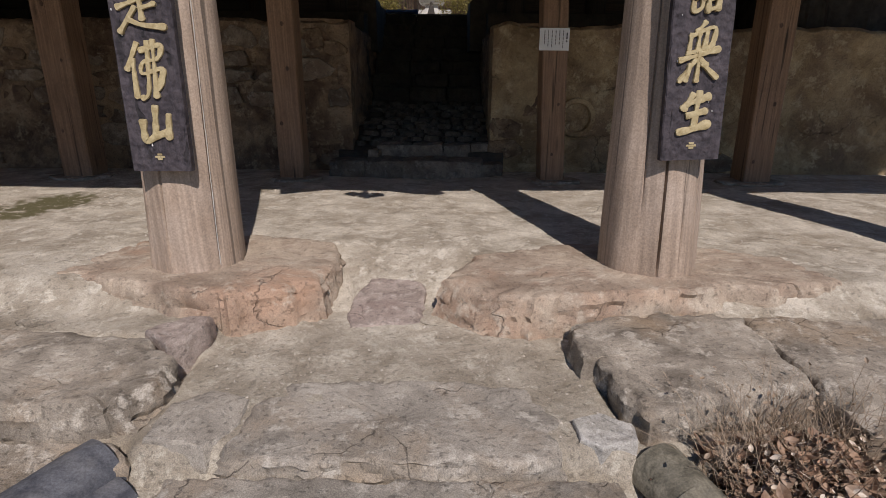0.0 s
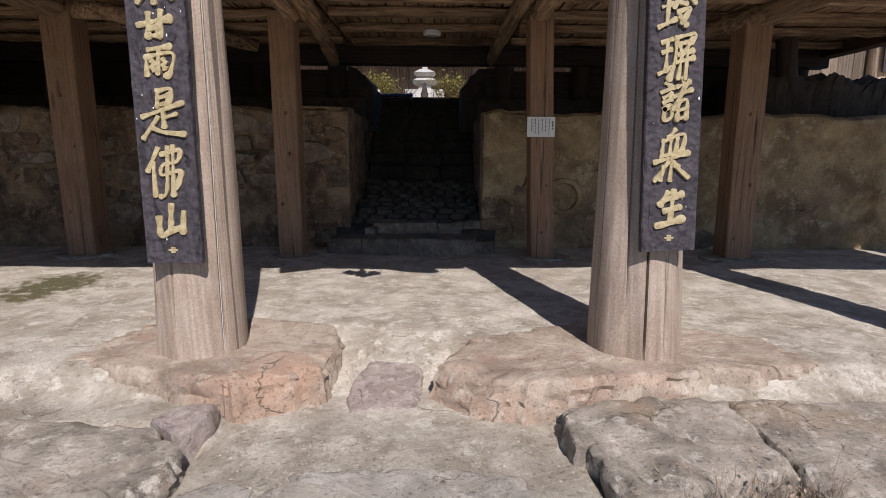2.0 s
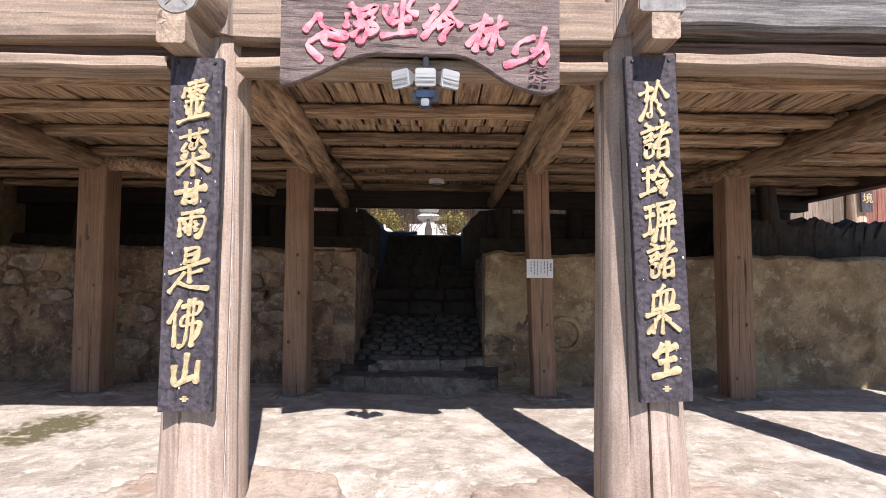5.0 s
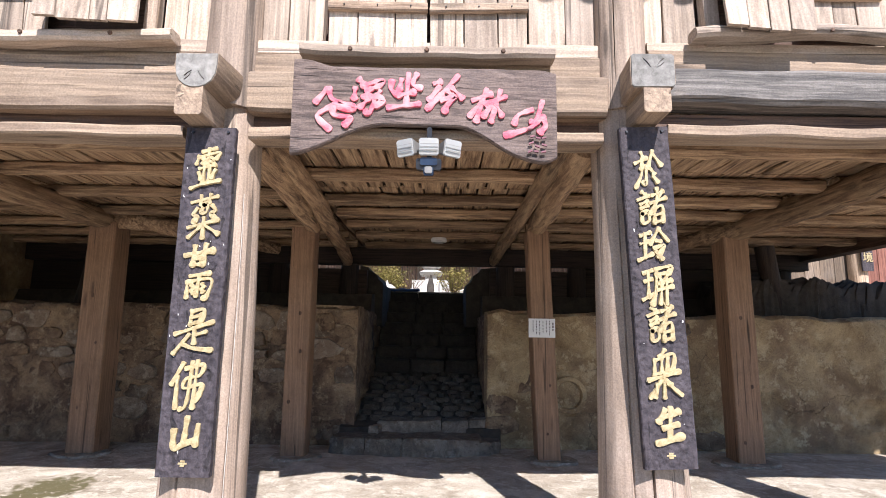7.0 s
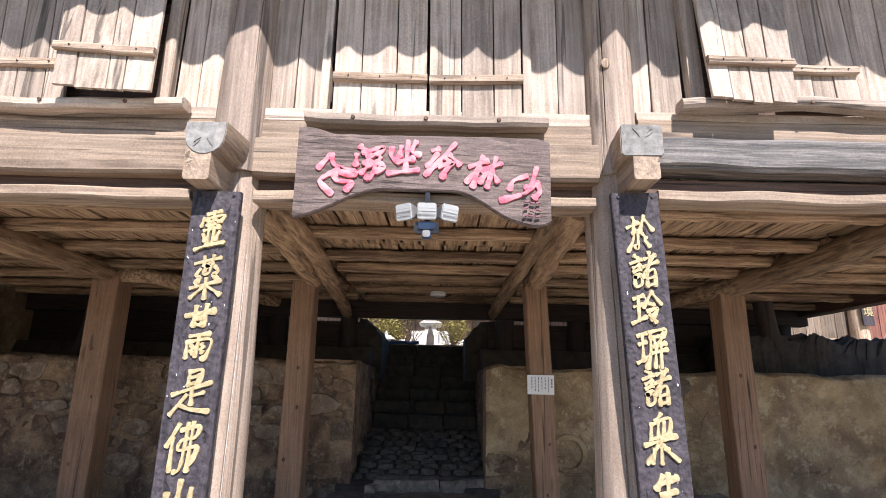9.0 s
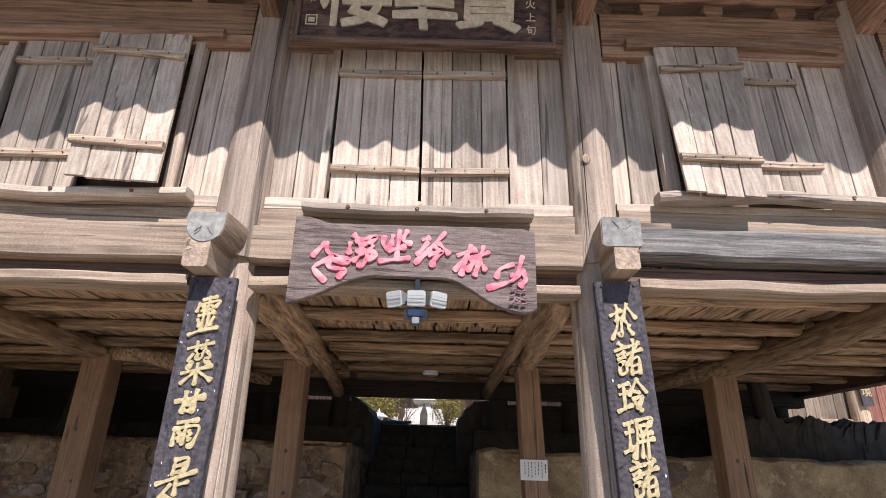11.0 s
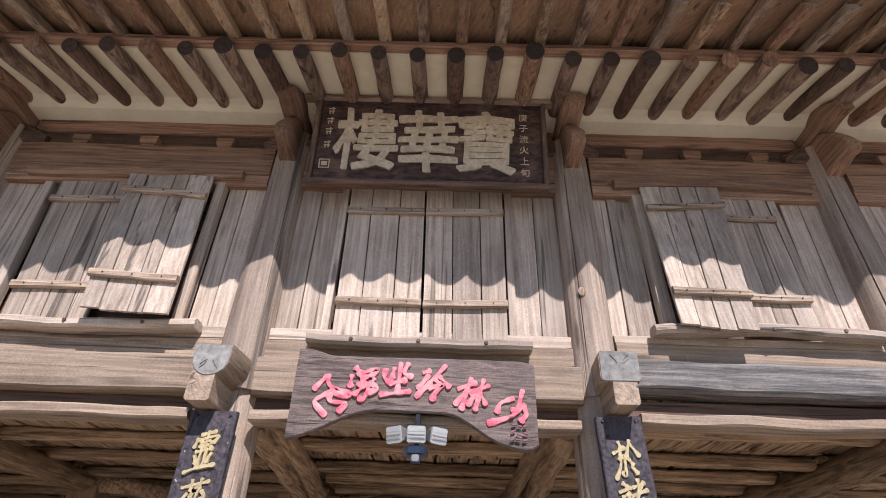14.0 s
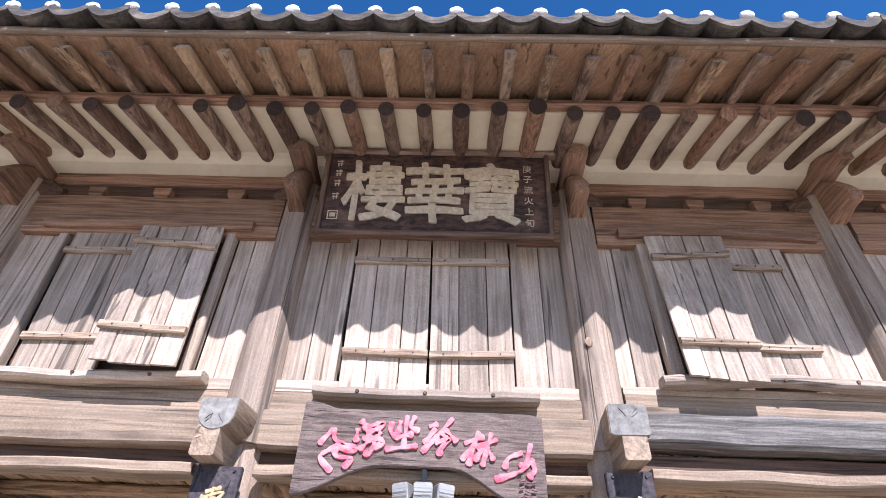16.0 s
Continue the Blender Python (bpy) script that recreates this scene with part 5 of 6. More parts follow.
def steps():
    root = thing("stair", (0, 3.4, 0), "worn stone stair climbing through the dark passage", "stairs", kind="structure")
    rs = random.Random(3)
    ledge = [(-1.12, 3.26, 0.14), (-0.72, 3.14, 0.17), (-0.28, 3.1, 0.18), (0.22, 3.12, 0.18), (0.62, 3.2, 0.15), (0.86, 3.34, 0.1)]
    for (a, ya, za), (b, yb, zb) in zip(ledge, ledge[1:]):
        part("ledge_stone", slab([(a - 0.01, ya), ((a + b) / 2, (ya + yb) / 2 - 0.03), (b + 0.01, yb), (b + 0.01, 3.7), (a - 0.01, 3.7)], (za + zb) / 2, -0.2, 0.014, 1.04, a * 3 + 9, edge=0.05), LEDGE, root)
    kerb = [(-0.62, -0.22, 3.52), (-0.21, 0.16, 3.55), (0.17, 0.50, 3.58), (0.51, 0.73, 3.62)]
    for a, b, y in kerb:
        part("kerb_stone", slab([(a, y), (b, y + 0.02), (b, y + 0.3), (a, y + 0.3)], 0.315, 0.0, 0.014, 1.02, a * 5 + 3, edge=0.03), LEDGE, root)
    part("kerb_stone", slab([(-0.72, 3.42), (-0.6, 3.4), (-0.56, 3.52), (-0.66, 3.56)], 0.27, 0.0, 0.01, 1.05, 2.2, edge=0.03), LEDGE, root)
    y = 3.78
    while y < 5.4:
        x = -0.93 + rs.uniform(-0.05, 0.05)
        dy = rs.uniform(0.13, 0.2)
        while x < 0.72:
            w = rs.uniform(0.13, 0.27)
            zt = 0.325 + (y - 3.78) * 0.265 + rs.uniform(-0.015, 0.015)
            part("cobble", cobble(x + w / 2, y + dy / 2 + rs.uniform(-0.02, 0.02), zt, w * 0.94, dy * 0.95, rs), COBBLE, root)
            x += w
        y += dy
    z = 0.77
    while z < 2.15:
        z += 0.2
        cuts = [-0.93, -0.93 + 1.67 * rs.uniform(0.3, 0.42), -0.93 + 1.67 * rs.uniform(0.6, 0.72), 0.74]
        for a, b in zip(cuts, cuts[1:]):
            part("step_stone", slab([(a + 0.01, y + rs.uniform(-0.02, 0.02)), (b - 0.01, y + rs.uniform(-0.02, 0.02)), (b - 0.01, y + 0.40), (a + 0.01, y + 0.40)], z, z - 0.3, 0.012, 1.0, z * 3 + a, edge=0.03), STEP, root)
        y += 0.27
    return root


def cobble(cx, cy, zt, w, d, rs):
    bm = bmesh.new()
    n = 9
    shape = [(math.cos(2 * math.pi * i / n) * w / 2 * rs.uniform(0.85, 1.08), math.sin(2 * math.pi * i / n) * d / 2 * rs.uniform(0.85, 1.08)) for i in range(n)]
    rings = [[bm.verts.new((cx + u * s, cy + v * s, zt + dz + (rs.uniform(-0.006, 0.006) if dz == 0 else 0))) for u, v in shape] for s, dz in ((1.0, -0.14), (1.0, -0.03), (0.86, 0.0), (0.45, 0.006))]
    for a, b in zip(rings, rings[1:]):
        for i in range(n):
            bm.faces.new((a[i], a[(i + 1) % n], b[(i + 1) % n], b[i]))
    bm.faces.new(rings[-1])
    return bm


LEDGE = rock("dusty_passage_stone", (0.10, 0.080, 0.062), (0.25, 0.207, 0.165), (0.15, 0.115, 0.085), (0.30, 0.255, 0.21), 5.0, 0.18, 0.7)
# cobble colour lowered to carry the gloom of the passage
COBBLE = rock("gloom_dark_cobble", (0.045, 0.036, 0.028), (0.125, 0.102, 0.08), (0.07, 0.054, 0.04), (0.16, 0.135, 0.108), 6.0, 0.25, 1.0)
steps()
sf = bmesh.new()
sweep(sf, [(-1.1, 0, 0), (0.9, 0, 0)], (0, 1, 0), (0, 0, 1), [[(3.55, -0.3), (3.6, 0.22), (5.4, 0.68), (7.2, 1.85), (7.5, 2.1), (7.5, -0.3)]] * 2)
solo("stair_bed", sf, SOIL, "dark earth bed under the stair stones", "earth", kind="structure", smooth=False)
# shade-coloured timbers closing the undercroft's back, with narrow slits of light above the boarding
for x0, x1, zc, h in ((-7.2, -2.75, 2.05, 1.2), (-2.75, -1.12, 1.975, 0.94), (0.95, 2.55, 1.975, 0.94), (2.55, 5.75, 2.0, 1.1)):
    solo("back_boarding", timber("x", x0, x1, (5.75, zc), 0.12, h, 0.006), SHADECRACK["x"], "shade-dark boarding at the back of the undercroft", "boarding", "undercroft beams")
solo("back_lintel", timber("x", -7.0, 6.2, (5.6, 2.645), 0.24, 0.28, 0.012), SHADECRACK["x"], "shade-dark lintel beam over the stair opening", "beam", "undercroft beams")
for x0, x1, dx in ((-1.25, -0.86, 1), (0.55, 1.1, -1)):
    bm = bmesh.new()
    xa, xb = (x0, x1) if dx > 0 else (x1, x0)
    sweep(bm, [(0, 5.85, 0), (0, 6.2, 0), (0, 7.4, 0)], (1, 0, 0), (0, 0, 1), [[(xa, 1.5), (xb, 1.5), (xb, 2.22), (xb - 0.1 * dx, 2.30), (xb - 0.13 * dx, 2.38), (xb - 0.24 * dx, 2.44), (xb - 0.26 * dx, 2.50), (xa, 2.52)]] * 3, 0.03, x0, 7.0)
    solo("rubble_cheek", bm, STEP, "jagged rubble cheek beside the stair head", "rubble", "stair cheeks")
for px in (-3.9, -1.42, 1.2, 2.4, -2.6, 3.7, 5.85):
    solo("back_post", log([(px, 5.7, 1.6), (px, 5.7, 2.2), (px + 0.03, 5.7, 2.82)], [0.17, 0.16, 0.15], 12, 0.01), SHADECRACK["z"], "short shade-dark round post on the earth bank", "post", "undercroft posts")
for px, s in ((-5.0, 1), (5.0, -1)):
    solo("brace", log([(px, 4.4, 1.6), (px + 0.1 * s, 4.4, 2.2), (px + 0.16 * s, 4.4, 2.72)], [0.14, 0.13, 0.13], 10, 0.015), SHADECRACK["z"], "shade-dark leaning prop under the floor", "prop", "undercroft posts")
solo("wall_undercroft_west", timber("y", 0.3, 6.4, (-6.85, 1.6), 0.2, 3.6, 0.0, step=20), WALLST, "plain wall closing the west end of the undercroft", "wall", kind="structure")

tb = bmesh.new()
sweep(tb, [(-1.0 + 0.1 * i, 7.36, 2.23 + 0.008 * math.sin(i * 2.1)) for i in range(8)], (0, 1, 0), (0, 0, 1), [rect(0.3, 0.045, 0.015)] * 8, 0.012, 4.0, 8.0)
solo("folded_tarpaulin", tb, surface("blue_tarpaulin", (0.03, 0.09, 0.30), (0.05, 0.14, 0.42), None, 0.5, (9, 9, 9), 3, 0.2, 0.0), "folded blue tarpaulin at the head of the stair", "tarpaulin")

# ---- hanging writing boards on the pillars ----
def hanging_board(xc, top, bot, w, y, text, rows, lean, label):
    h = top - bot
    m = pose(xc, y, bot, 90, 0, 0) @ Matrix.Shear("XZ", 4, (0, 0)) @ pose(0, 0, 0, 0, 0, lean)
    root = thing("hanging_board", (xc, y, bot), label, "sign board", "hanging boards")
    bm = bmesh.new()
    n = 26
    cs = [(0, h * i / n, 0) for i in range(n + 1)]
    sweep(bm, cs, (1, 0, 0), (0, 0, 1), [rect(w, 0.05, 0.006)] * (n + 1), 0.003, xc, 9.0)
    bm.transform(m)
    part("board", bm, BOARDDK, root)
    for i, (ch, (down, tall, wide)) in enumerate(zip(text, rows)):
        g = brushed(ch, wide, tall, m @ pose(0.006 * math.sin(i * 2.2), h * (1 - down), 0.026, 0, 0, 2.0 * math.sin(i * 1.9)), 0.036 if len(BRUSH[ch]) < 70 else 0.026, 0.009)
        g.materials.append(GOLD)
        part("character", g, None, root, "faded gold carved character")
    rs = random.Random(int(xc * 10))
    for k in range(16):
        b = bmesh.new()
        cx, cz, r = rs.uniform(-0.46, 0.46) * w, rs.uniform(0.04, 0.95) * h, rs.uniform(0.002, 0.005)
        bmesh.ops.create_uvsphere(b, u_segments=6, v_segments=4, radius=r, matrix=m @ pose(cx, cz, 0.026) @ Matrix.Diagonal((1, rs.uniform(1, 3), 0.4, 1)))
        part("paint_chip", b, PAPER, root, "pale chip in the black stain")
    for dx, dz in ((0, 0.085), (0.0, 0.062), (-0.012, 0.073), (0.012, 0.073)):
        b = bmesh.new()
        sweep(b, [(dx - 0.012, dz, 0.026), (dx + 0.012, dz, 0.026)], (0, 1, 0), (0, 0, 1), [rect(0.01, 0.006, 0.001)] * 2)
        b.transform(m)
        part("signature_bar", b, GOLD, root)
    for dx, dz in ((-w * 0.36, h - 0.03), (w * 0.36, h - 0.03)):
        b = bmesh.new()
        bmesh.ops.create_cone(b, cap_ends=True, segments=10, radius1=0.011, radius2=0.007, depth=0.012, matrix=m @ pose(dx, dz, 0.029))
        part("nail", b, METALBK, root)


hanging_board(-1.262, 2.58, 0.575, 0.298, -0.262, "靈藥甘雨是佛山", [(0.133, 0.30, 0.215), (0.275, 0.29, 0.225), (0.392, 0.175, 0.205), (0.487, 0.205, 0.195), (0.61, 0.28, 0.25), (0.755, 0.28, 0.225), (0.888, 0.215, 0.20)], 0.0, "tall black board with gold characters nailed to a pillar")
hanging_board(1.425, 2.63, 0.655, 0.295, -0.262, "於諸玲屛諸衆生", [(0.137, 0.25, 0.20), (0.252, 0.235, 0.20), (0.37, 0.225, 0.20), (0.487, 0.25, 0.20), (0.597, 0.235, 0.19), (0.74, 0.29, 0.215), (0.883, 0.225, 0.18)], 2.2, "tall black adzed board with gold characters on a pillar")

# ---- arched board over the entrance ----
def arched_board():
    root = thing("entrance_board", (0.02, -0.28, 2.4), "arched brown board with faded red carved characters", "sign board")
    bm = bmesh.new()
    n = 44
    cs, secs = [], []
    for i in range(n + 1):
        x = -0.775 + 1.6 * i / n
        top = 2.985 + 0.045 * (1 - smooth01(-0.72, -0.5, x)) + 0.012 * math.sin(x * 2.2) - 0.01 * smooth01(-0.5, 0.8, x) - 0.02 * smooth01(0.74, 0.83, x)
        bot = 2.415 + 0.195 * smooth01(-0.80, -0.22, x) * (1 - smooth01(0.22, 0.66, x)) - 0.02 * smooth01(0.6, 0.74, x) + 0.03 * smooth01(0.76, 0.83, x)
        cs.append((x, -0.28 + 0.02 * math.sin(x * 1.5), (top + bot) / 2))
        secs.append(rect(0.05, top - bot, 0.008))
    sweep(bm, cs, (0, 1, 0), (0, 0, 1), secs, 0.005, 3.0, 8.0)
    part("board", bm, SIGNBR, root)
    for ch, x, z, s, r in (("風", -0.525, 2.70, 0.27, 4), ("家", -0.325, 2.785, 0.225, 4), ("坐", -0.10, 2.815, 0.225, 1), ("冷", 0.145, 2.805, 0.235, -3), ("林", 0.40, 2.735, 0.22, -7), ("少", 0.645, 2.655, 0.25, -8)):
        g = brushed(ch, s * 1.08, s * 1.14, pose(x, -0.306 + 0.02 * math.sin(x * 1.5), z, 90, 0, 0) @ pose(0, 0, 0, 0, 0, r), 0.050 if len(BRUSH[ch]) < 50 else 0.038, 0.012)
        g.materials.append(PINK)
        part("character", g, None, root, "faded red carved character")
    rs = random.Random(8)
    for cx, cz, nb in ((-0.69, 2.63, 7), (0.70, 2.50, 10)):
        for k in range(nb):
            b = bmesh.new()
            px, pz = cx + (k % 3 - 1) * 0.035 + rs.uniform(-0.008, 0.008), cz + (k // 3 - 1) * 0.045 + rs.uniform(-0.01, 0.01)
            sweep(b, [(px - 0.014, -0.308, pz), (px + 0.014, -0.308, pz + rs.uniform(-0.012, 0.012))], (0, 1, 0), (0, 0, 1), [rect(0.012, 0.012, 0.002)] * 2)
            part("signature_bar", b, surface("dull_purple_paint", (0.16, 0.07, 0.09), (0.24, 0.11, 0.13), None, 0.8, (9, 9, 9), 3, 0.1, 0.0) if k == 0 and cx < 0 else bpy.data.materials["dull_purple_paint"], root)


arched_board()

# ---- the pavilion's name board under the eave ----
def name_board():
    m = pose(-0.01, -0.27, 4.52, 97.5, 0, 0)
    root = thing("name_board", (0.01, -0.27, 4.5), "old framed black name board with three worn pale characters", "sign board")
    def bar(name, x0, x1, y0, y1, z0, z1, material, axis="x", wob=0.004):
        bm = bmesh.new()
        k = 8
        if axis == "x":
            cs = [(x0 + (x1 - x0) * i / k, (y0 + y1) / 2, (z0 + z1) / 2) for i in range(k + 1)]
            sweep(bm, cs, (0, 1, 0), (0, 0, 1), [rect(y1 - y0, z1 - z0, 0.008)] * (k + 1), wob, x0, 5)
        else:
            cs = [((x0 + x1) / 2, y0 + (y1 - y0) * i / k, (z0 + z1) / 2) for i in range(k + 1)]
            sweep(bm, cs, (1, 0, 0), (0, 0, 1), [rect(x1 - x0, z1 - z0, 0.008)] * (k + 1), wob, x0, 5)
        bm.transform(m)
        return part(name, bm, material, root)
    bar("panel", -0.95, 1.02, 0.04, 0.92, -0.02, 0.015, SIGNOLD, "x", 0.001)
    bar("top_frame", -1.12, 1.2, 0.905, 0.95, -0.03, 0.055, RAFT["x"])
    bar("bottom_frame", -0.99, 1.06, 0.0, 0.05, -0.03, 0.05, DARK["x"])
    bar("side_frame", -1.0, -0.957, 0.02, 0.92, -0.03, 0.05, DARK["z"], "y")
    bar("side_frame", 1.022, 1.065, 0.02, 0.92, -0.03, 0.05, DARK["z"], "y")
    for ch, x, y in (("樓", -0.53, 0.48), ("華", 0.025, 0.47), ("寶", 0.53, 0.47)):
        g = glyph(ch, 0.63, m @ pose(x, y, 0.018) @ Matrix.Diagonal((0.92, 1.08, 1, 1)), 0.010, 0.020, 0.05)
        g.materials.append(CREAM)
        part("character", g, None, root, "worn cream raised character")
    for i, ch in enumerate("庚子流火上旬"):
        g = glyph(ch, 0.085, m @ pose(0.865, 0.76 - i * 0.118, 0.017), 0.003, 0.0, 0.05)
        g.materials.append(CREAM)
        part("small_character", g, None, root)
    for i in range(4):
        for k, (dx, dy, w, h) in enumerate(((0, 0.02, 0.06, 0.010), (0, -0.01, 0.05, 0.010), (0.012, 0.0, 0.010, 0.07), (-0.014, -0.02, 0.010, 0.04))):
            bm = bmesh.new()
            cx, cy = -0.865 + dx, 0.79 - i * 0.115 - (0.03 if i == 3 else 0) + dy
            sweep(bm, [(cx - w / 2, cy, 0.018), (cx + w / 2, cy, 0.018)], (0, 1, 0), (0, 0, 1), [rect(h, 0.006, 0.001)] * 2)
            bm.transform(m)
            part("writing_bar", bm, CREAM, root)
    for dx, dy, w, h in ((0, 0.042, 0.09, 0.008), (0, -0.042, 0.09, 0.008), (-0.042, 0, 0.008, 0.09), (0.042, 0, 0.008, 0.09), (0, 0, 0.05, 0.04)):
        bm = bmesh.new()
        cx, cy = -0.865 + dx, 0.21 + dy
        sweep(bm, [(cx - w / 2, cy, 0.018), (cx + w / 2, cy, 0.018)], (0, 1, 0), (0, 0, 1), [rect(h, 0.006, 0.001)] * 2)
        bm.transform(m)
        part("seal_bar", bm, CREAM, root)


name_board()

# ---- floodlight with three heads under the arched board ----
def floodlight():
    at = Vector((0.055, -0.30, 2.43))
    root = thing("floodlight", at, "outdoor floodlight with three clear heads and a sensor", "lamp")
    def box(name, cx, cy, cz, w, d, h, material, turn=0.0, parent=None, bev=0.008, taper=1.0):
        bm = bmesh.new()
        sweep(bm, [(0, -d / 2, 0), (0, d / 2, 0)], (1, 0, 0), (0, 0, 1), [rect(w, h, bev), rect(w * taper, h * taper, bev)])
        bm.transform(Matrix.Translation(at) @ pose(cx, cy, cz, 12, 0, turn))
        return part(name, bm, material, parent or root)
    for cx, cy, turn in ((0.0, -0.03, 0), (-0.115, -0.01, -32), (0.115, -0.01, 32)):
        head = box("head", cx, cy, 0.03, 0.118, 0.09, 0.105, WHITEP, turn, None, 0.012, 0.7)
        box("glass", cx + 0.047 * math.sin(radians(turn)), cy - 0.047 * math.cos(radians(turn)), 0.02, 0.11, 0.012, 0.098, GLASS, turn, head)
        for k in range(5):
            box("rib", cx + 0.055 * math.sin(radians(turn)), cy - 0.055 * math.cos(radians(turn)), 0.055 - 0.018 * k, 0.106, 0.004, 0.004, WHITEP, turn, head, 0.001)
    box("junction_box", 0, 0.0, -0.065, 0.15, 0.09, 0.065, METALBK)
    box("front_plate", 0, -0.05, -0.06, 0.10, 0.012, 0.045, BLUEP)
    box("sensor", 0, -0.03, -0.115, 0.058, 0.06, 0.05, BLUEP)
    box("sensor_lens", 0, -0.062, -0.115, 0.045, 0.012, 0.04, WHITEP)
    box("arm", 0, 0.05, 0.08, 0.03, 0.06, 0.2, METALBK)


floodlight()

# ---- small things under the floor ----
def notice():
    root = thing("paper_notice", (1.30, 2.88, 1.35), "white laminated notice with small black writing on a post", "notice")
    bm = bmesh.new()
    sweep(bm, [(1.147, 2.884, 1.462), (1.30, 2.880, 1.462), (1.452, 2.884, 1.462)], (0, 1, 0), (0, 0, 1), [rect(0.004, 0.215, 0.001)] * 3)
    part("sheet", bm, PAPER, root)
    rs = random.Random(2)
    for c in range(7):
        x = 1.425 - c * 0.038
        z = 1.545 - (0.0 if c else 0.02)
        while z > 1.40 + (0.06 if c in (0, 6) else 0) * rs.random():
            l = rs.uniform(0.012, 0.028)
            bm = bmesh.new()
            sweep(bm, [(x, 2.876, z), (x, 2.876, z - l)], (1, 0, 0), (0, 1, 0), [rect(0.008 if c else 0.013, 0.003, 0.0005)] * 2)
            part("writing_bar", bm, INK, root)
            z -= l + rs.uniform(0.006, 0.016)


notice()


def millstone():
    bm = bmesh.new()
    prof = [(0.235, 0.02), (0.225, -0.015), (0.175, -0.022), (0.165, 0.0), (0.160, 0.035), (0.02, 0.035)]
    n = 36
    rings = []
    for r, d in prof:
        rings.append([bm.verts.new((1.76 + r * math.cos(2 * math.pi * i / n), 3.625 + d + 0.006 * noise.noise((r * 20, i * 0.6, 0)), 0.64 + r * math.sin(2 * math.pi * i / n))) for i in range(n)])
    for a, b in zip(rings, rings[1:]):
        for i in range(n):
            bm.faces.new((a[i], a[(i + 1) % n], b[(i + 1) % n], b[i]))
    bm.faces.new(rings[-1])
    solo("stone_basin", bm, WALLST, "round hollowed stone set into the rubble wall", "stone")


millstone()
dl = thing("ceiling_lamp", (0.09, 4.25, 2.62), "flat round white ceiling lamp under the joists", "lamp")
bm = bmesh.new()
sweep(bm, [(0.09, 4.25, 2.73), (0.09, 4.25, 2.685), (0.09, 4.25, 2.67)], (1, 0, 0), (0, 1, 0), [ring(0.115, 24), ring(0.115, 24), ring(0.09, 24)])
part("housing", bm, PAPER, dl)
bm = bmesh.new()
sweep(bm, [(0.09, 4.25, 2.67), (0.09, 4.25, 2.655)], (1, 0, 0), (0, 1, 0), [ring(0.085, 24), ring(0.06, 24)])
part("diffuser", bm, GLASS, dl)

# ---- stones set in the ground at the entrance ----
def stone(outline, ztop, zbot, material, label, seed, name="paving_stone", **kw):
    return solo(name, slab(outline, ztop, zbot, seed=seed, **kw), material, label, "stone", "entrance stones")


PATHST = rock("worn_path_stone", (0.205, 0.182, 0.152), (0.385, 0.345, 0.292), (0.31, 0.235, 0.16), (0.48, 0.44, 0.38), 3.2, 0.03, 0.6, 0.016)
PURPLE = rock("purplish_stone", (0.216, 0.169, 0.144), (0.403, 0.331, 0.288), (0.331, 0.248, 0.216), (0.475, 0.410, 0.360), 7.0, 0.0, 0.8)
WHITEST = rock("pale_grey_stone", (0.320, 0.300, 0.268), (0.544, 0.520, 0.480), (0.336, 0.312, 0.272), (0.608, 0.584, 0.536), 9.0, 0.0, 0.8)
stone([(-2.0, -0.2), (-1.5, -0.36), (-1.2, -0.46), (-0.9, -0.53), (-0.62, -0.42), (-0.5, -0.28), (-0.44, 0.05), (-0.52, 0.42), (-1.2, 0.6), (-1.85, 0.42)], 0.0, -0.26, REDSTONE, "broad reddish foundation stone under a pillar", 2.0, "foundation_stone", edge=0.05)
stone([(0.17, -0.26), (0.36, -0.46), (0.64, -0.52), (1.2, -0.46), (1.7, -0.36), (2.1, -0.34), (2.4, -0.26), (2.3, 0.2), (1.6, 0.5), (0.9, 0.42), (0.36, 0.14)], 0.0, -0.27, REDSTONE, "long reddish foundation stone under a pillar", 5.0, "foundation_stone", edge=0.05)
stone([(-2.6, -0.74), (-1.9, -0.70), (-1.15, -0.79), (-0.98, -0.95), (-0.97, -1.12), (-1.02, -1.27), (-1.35, -1.30), (-2.4, -1.28)], -0.125, -0.36, SLAB, "big flat grey slab with a broken rim", 3.0, edge=0.04, slope=(0.0, 0.04))
stone([(-1.24, -0.70), (-1.08, -0.585), (-0.96, -0.58), (-0.95, -0.68), (-1.04, -0.90), (-1.12, -0.80)], -0.10, -0.30, PURPLE, "small purplish wedge stone", 4.0, slope=(0.05, 0.0))
stone([(0.80, -0.58), (0.81, -0.70), (0.80, -0.90), (0.85, -0.91), (0.89, -1.12), (0.97, -1.30), (1.22, -1.22), (1.70, -1.11), (1.70, -0.5), (1.3, -0.44)], -0.125, -0.48, SLAB, "big flat grey slab with a broken undercut rim", 6.0, edge=0.035, slope=(0.0, 0.05))
stone([(1.74, -1.10), (1.80, -1.22), (2.05, -1.28), (2.7, -1.25), (2.8, -0.5), (1.72, -0.48)], -0.135, -0.48, SLAB, "flat grey slab with cracks at the terrace edge", 7.0, edge=0.05, slope=(0.0, 0.05))
stone([(1.73, -1.20), (1.79, -1.24), (1.98, -1.30), (1.9, -1.42), (1.73, -1.38)], -0.18, -0.5, SLAB, "broken grey piece split off the slab", 7.6, edge=0.03)
stone([(1.85, -1.20), (2.5, -1.22), (2.5, -1.36), (1.9, -1.32)], -0.27, -0.55, SLAB, "lower stone at the terrace edge", 8.0)
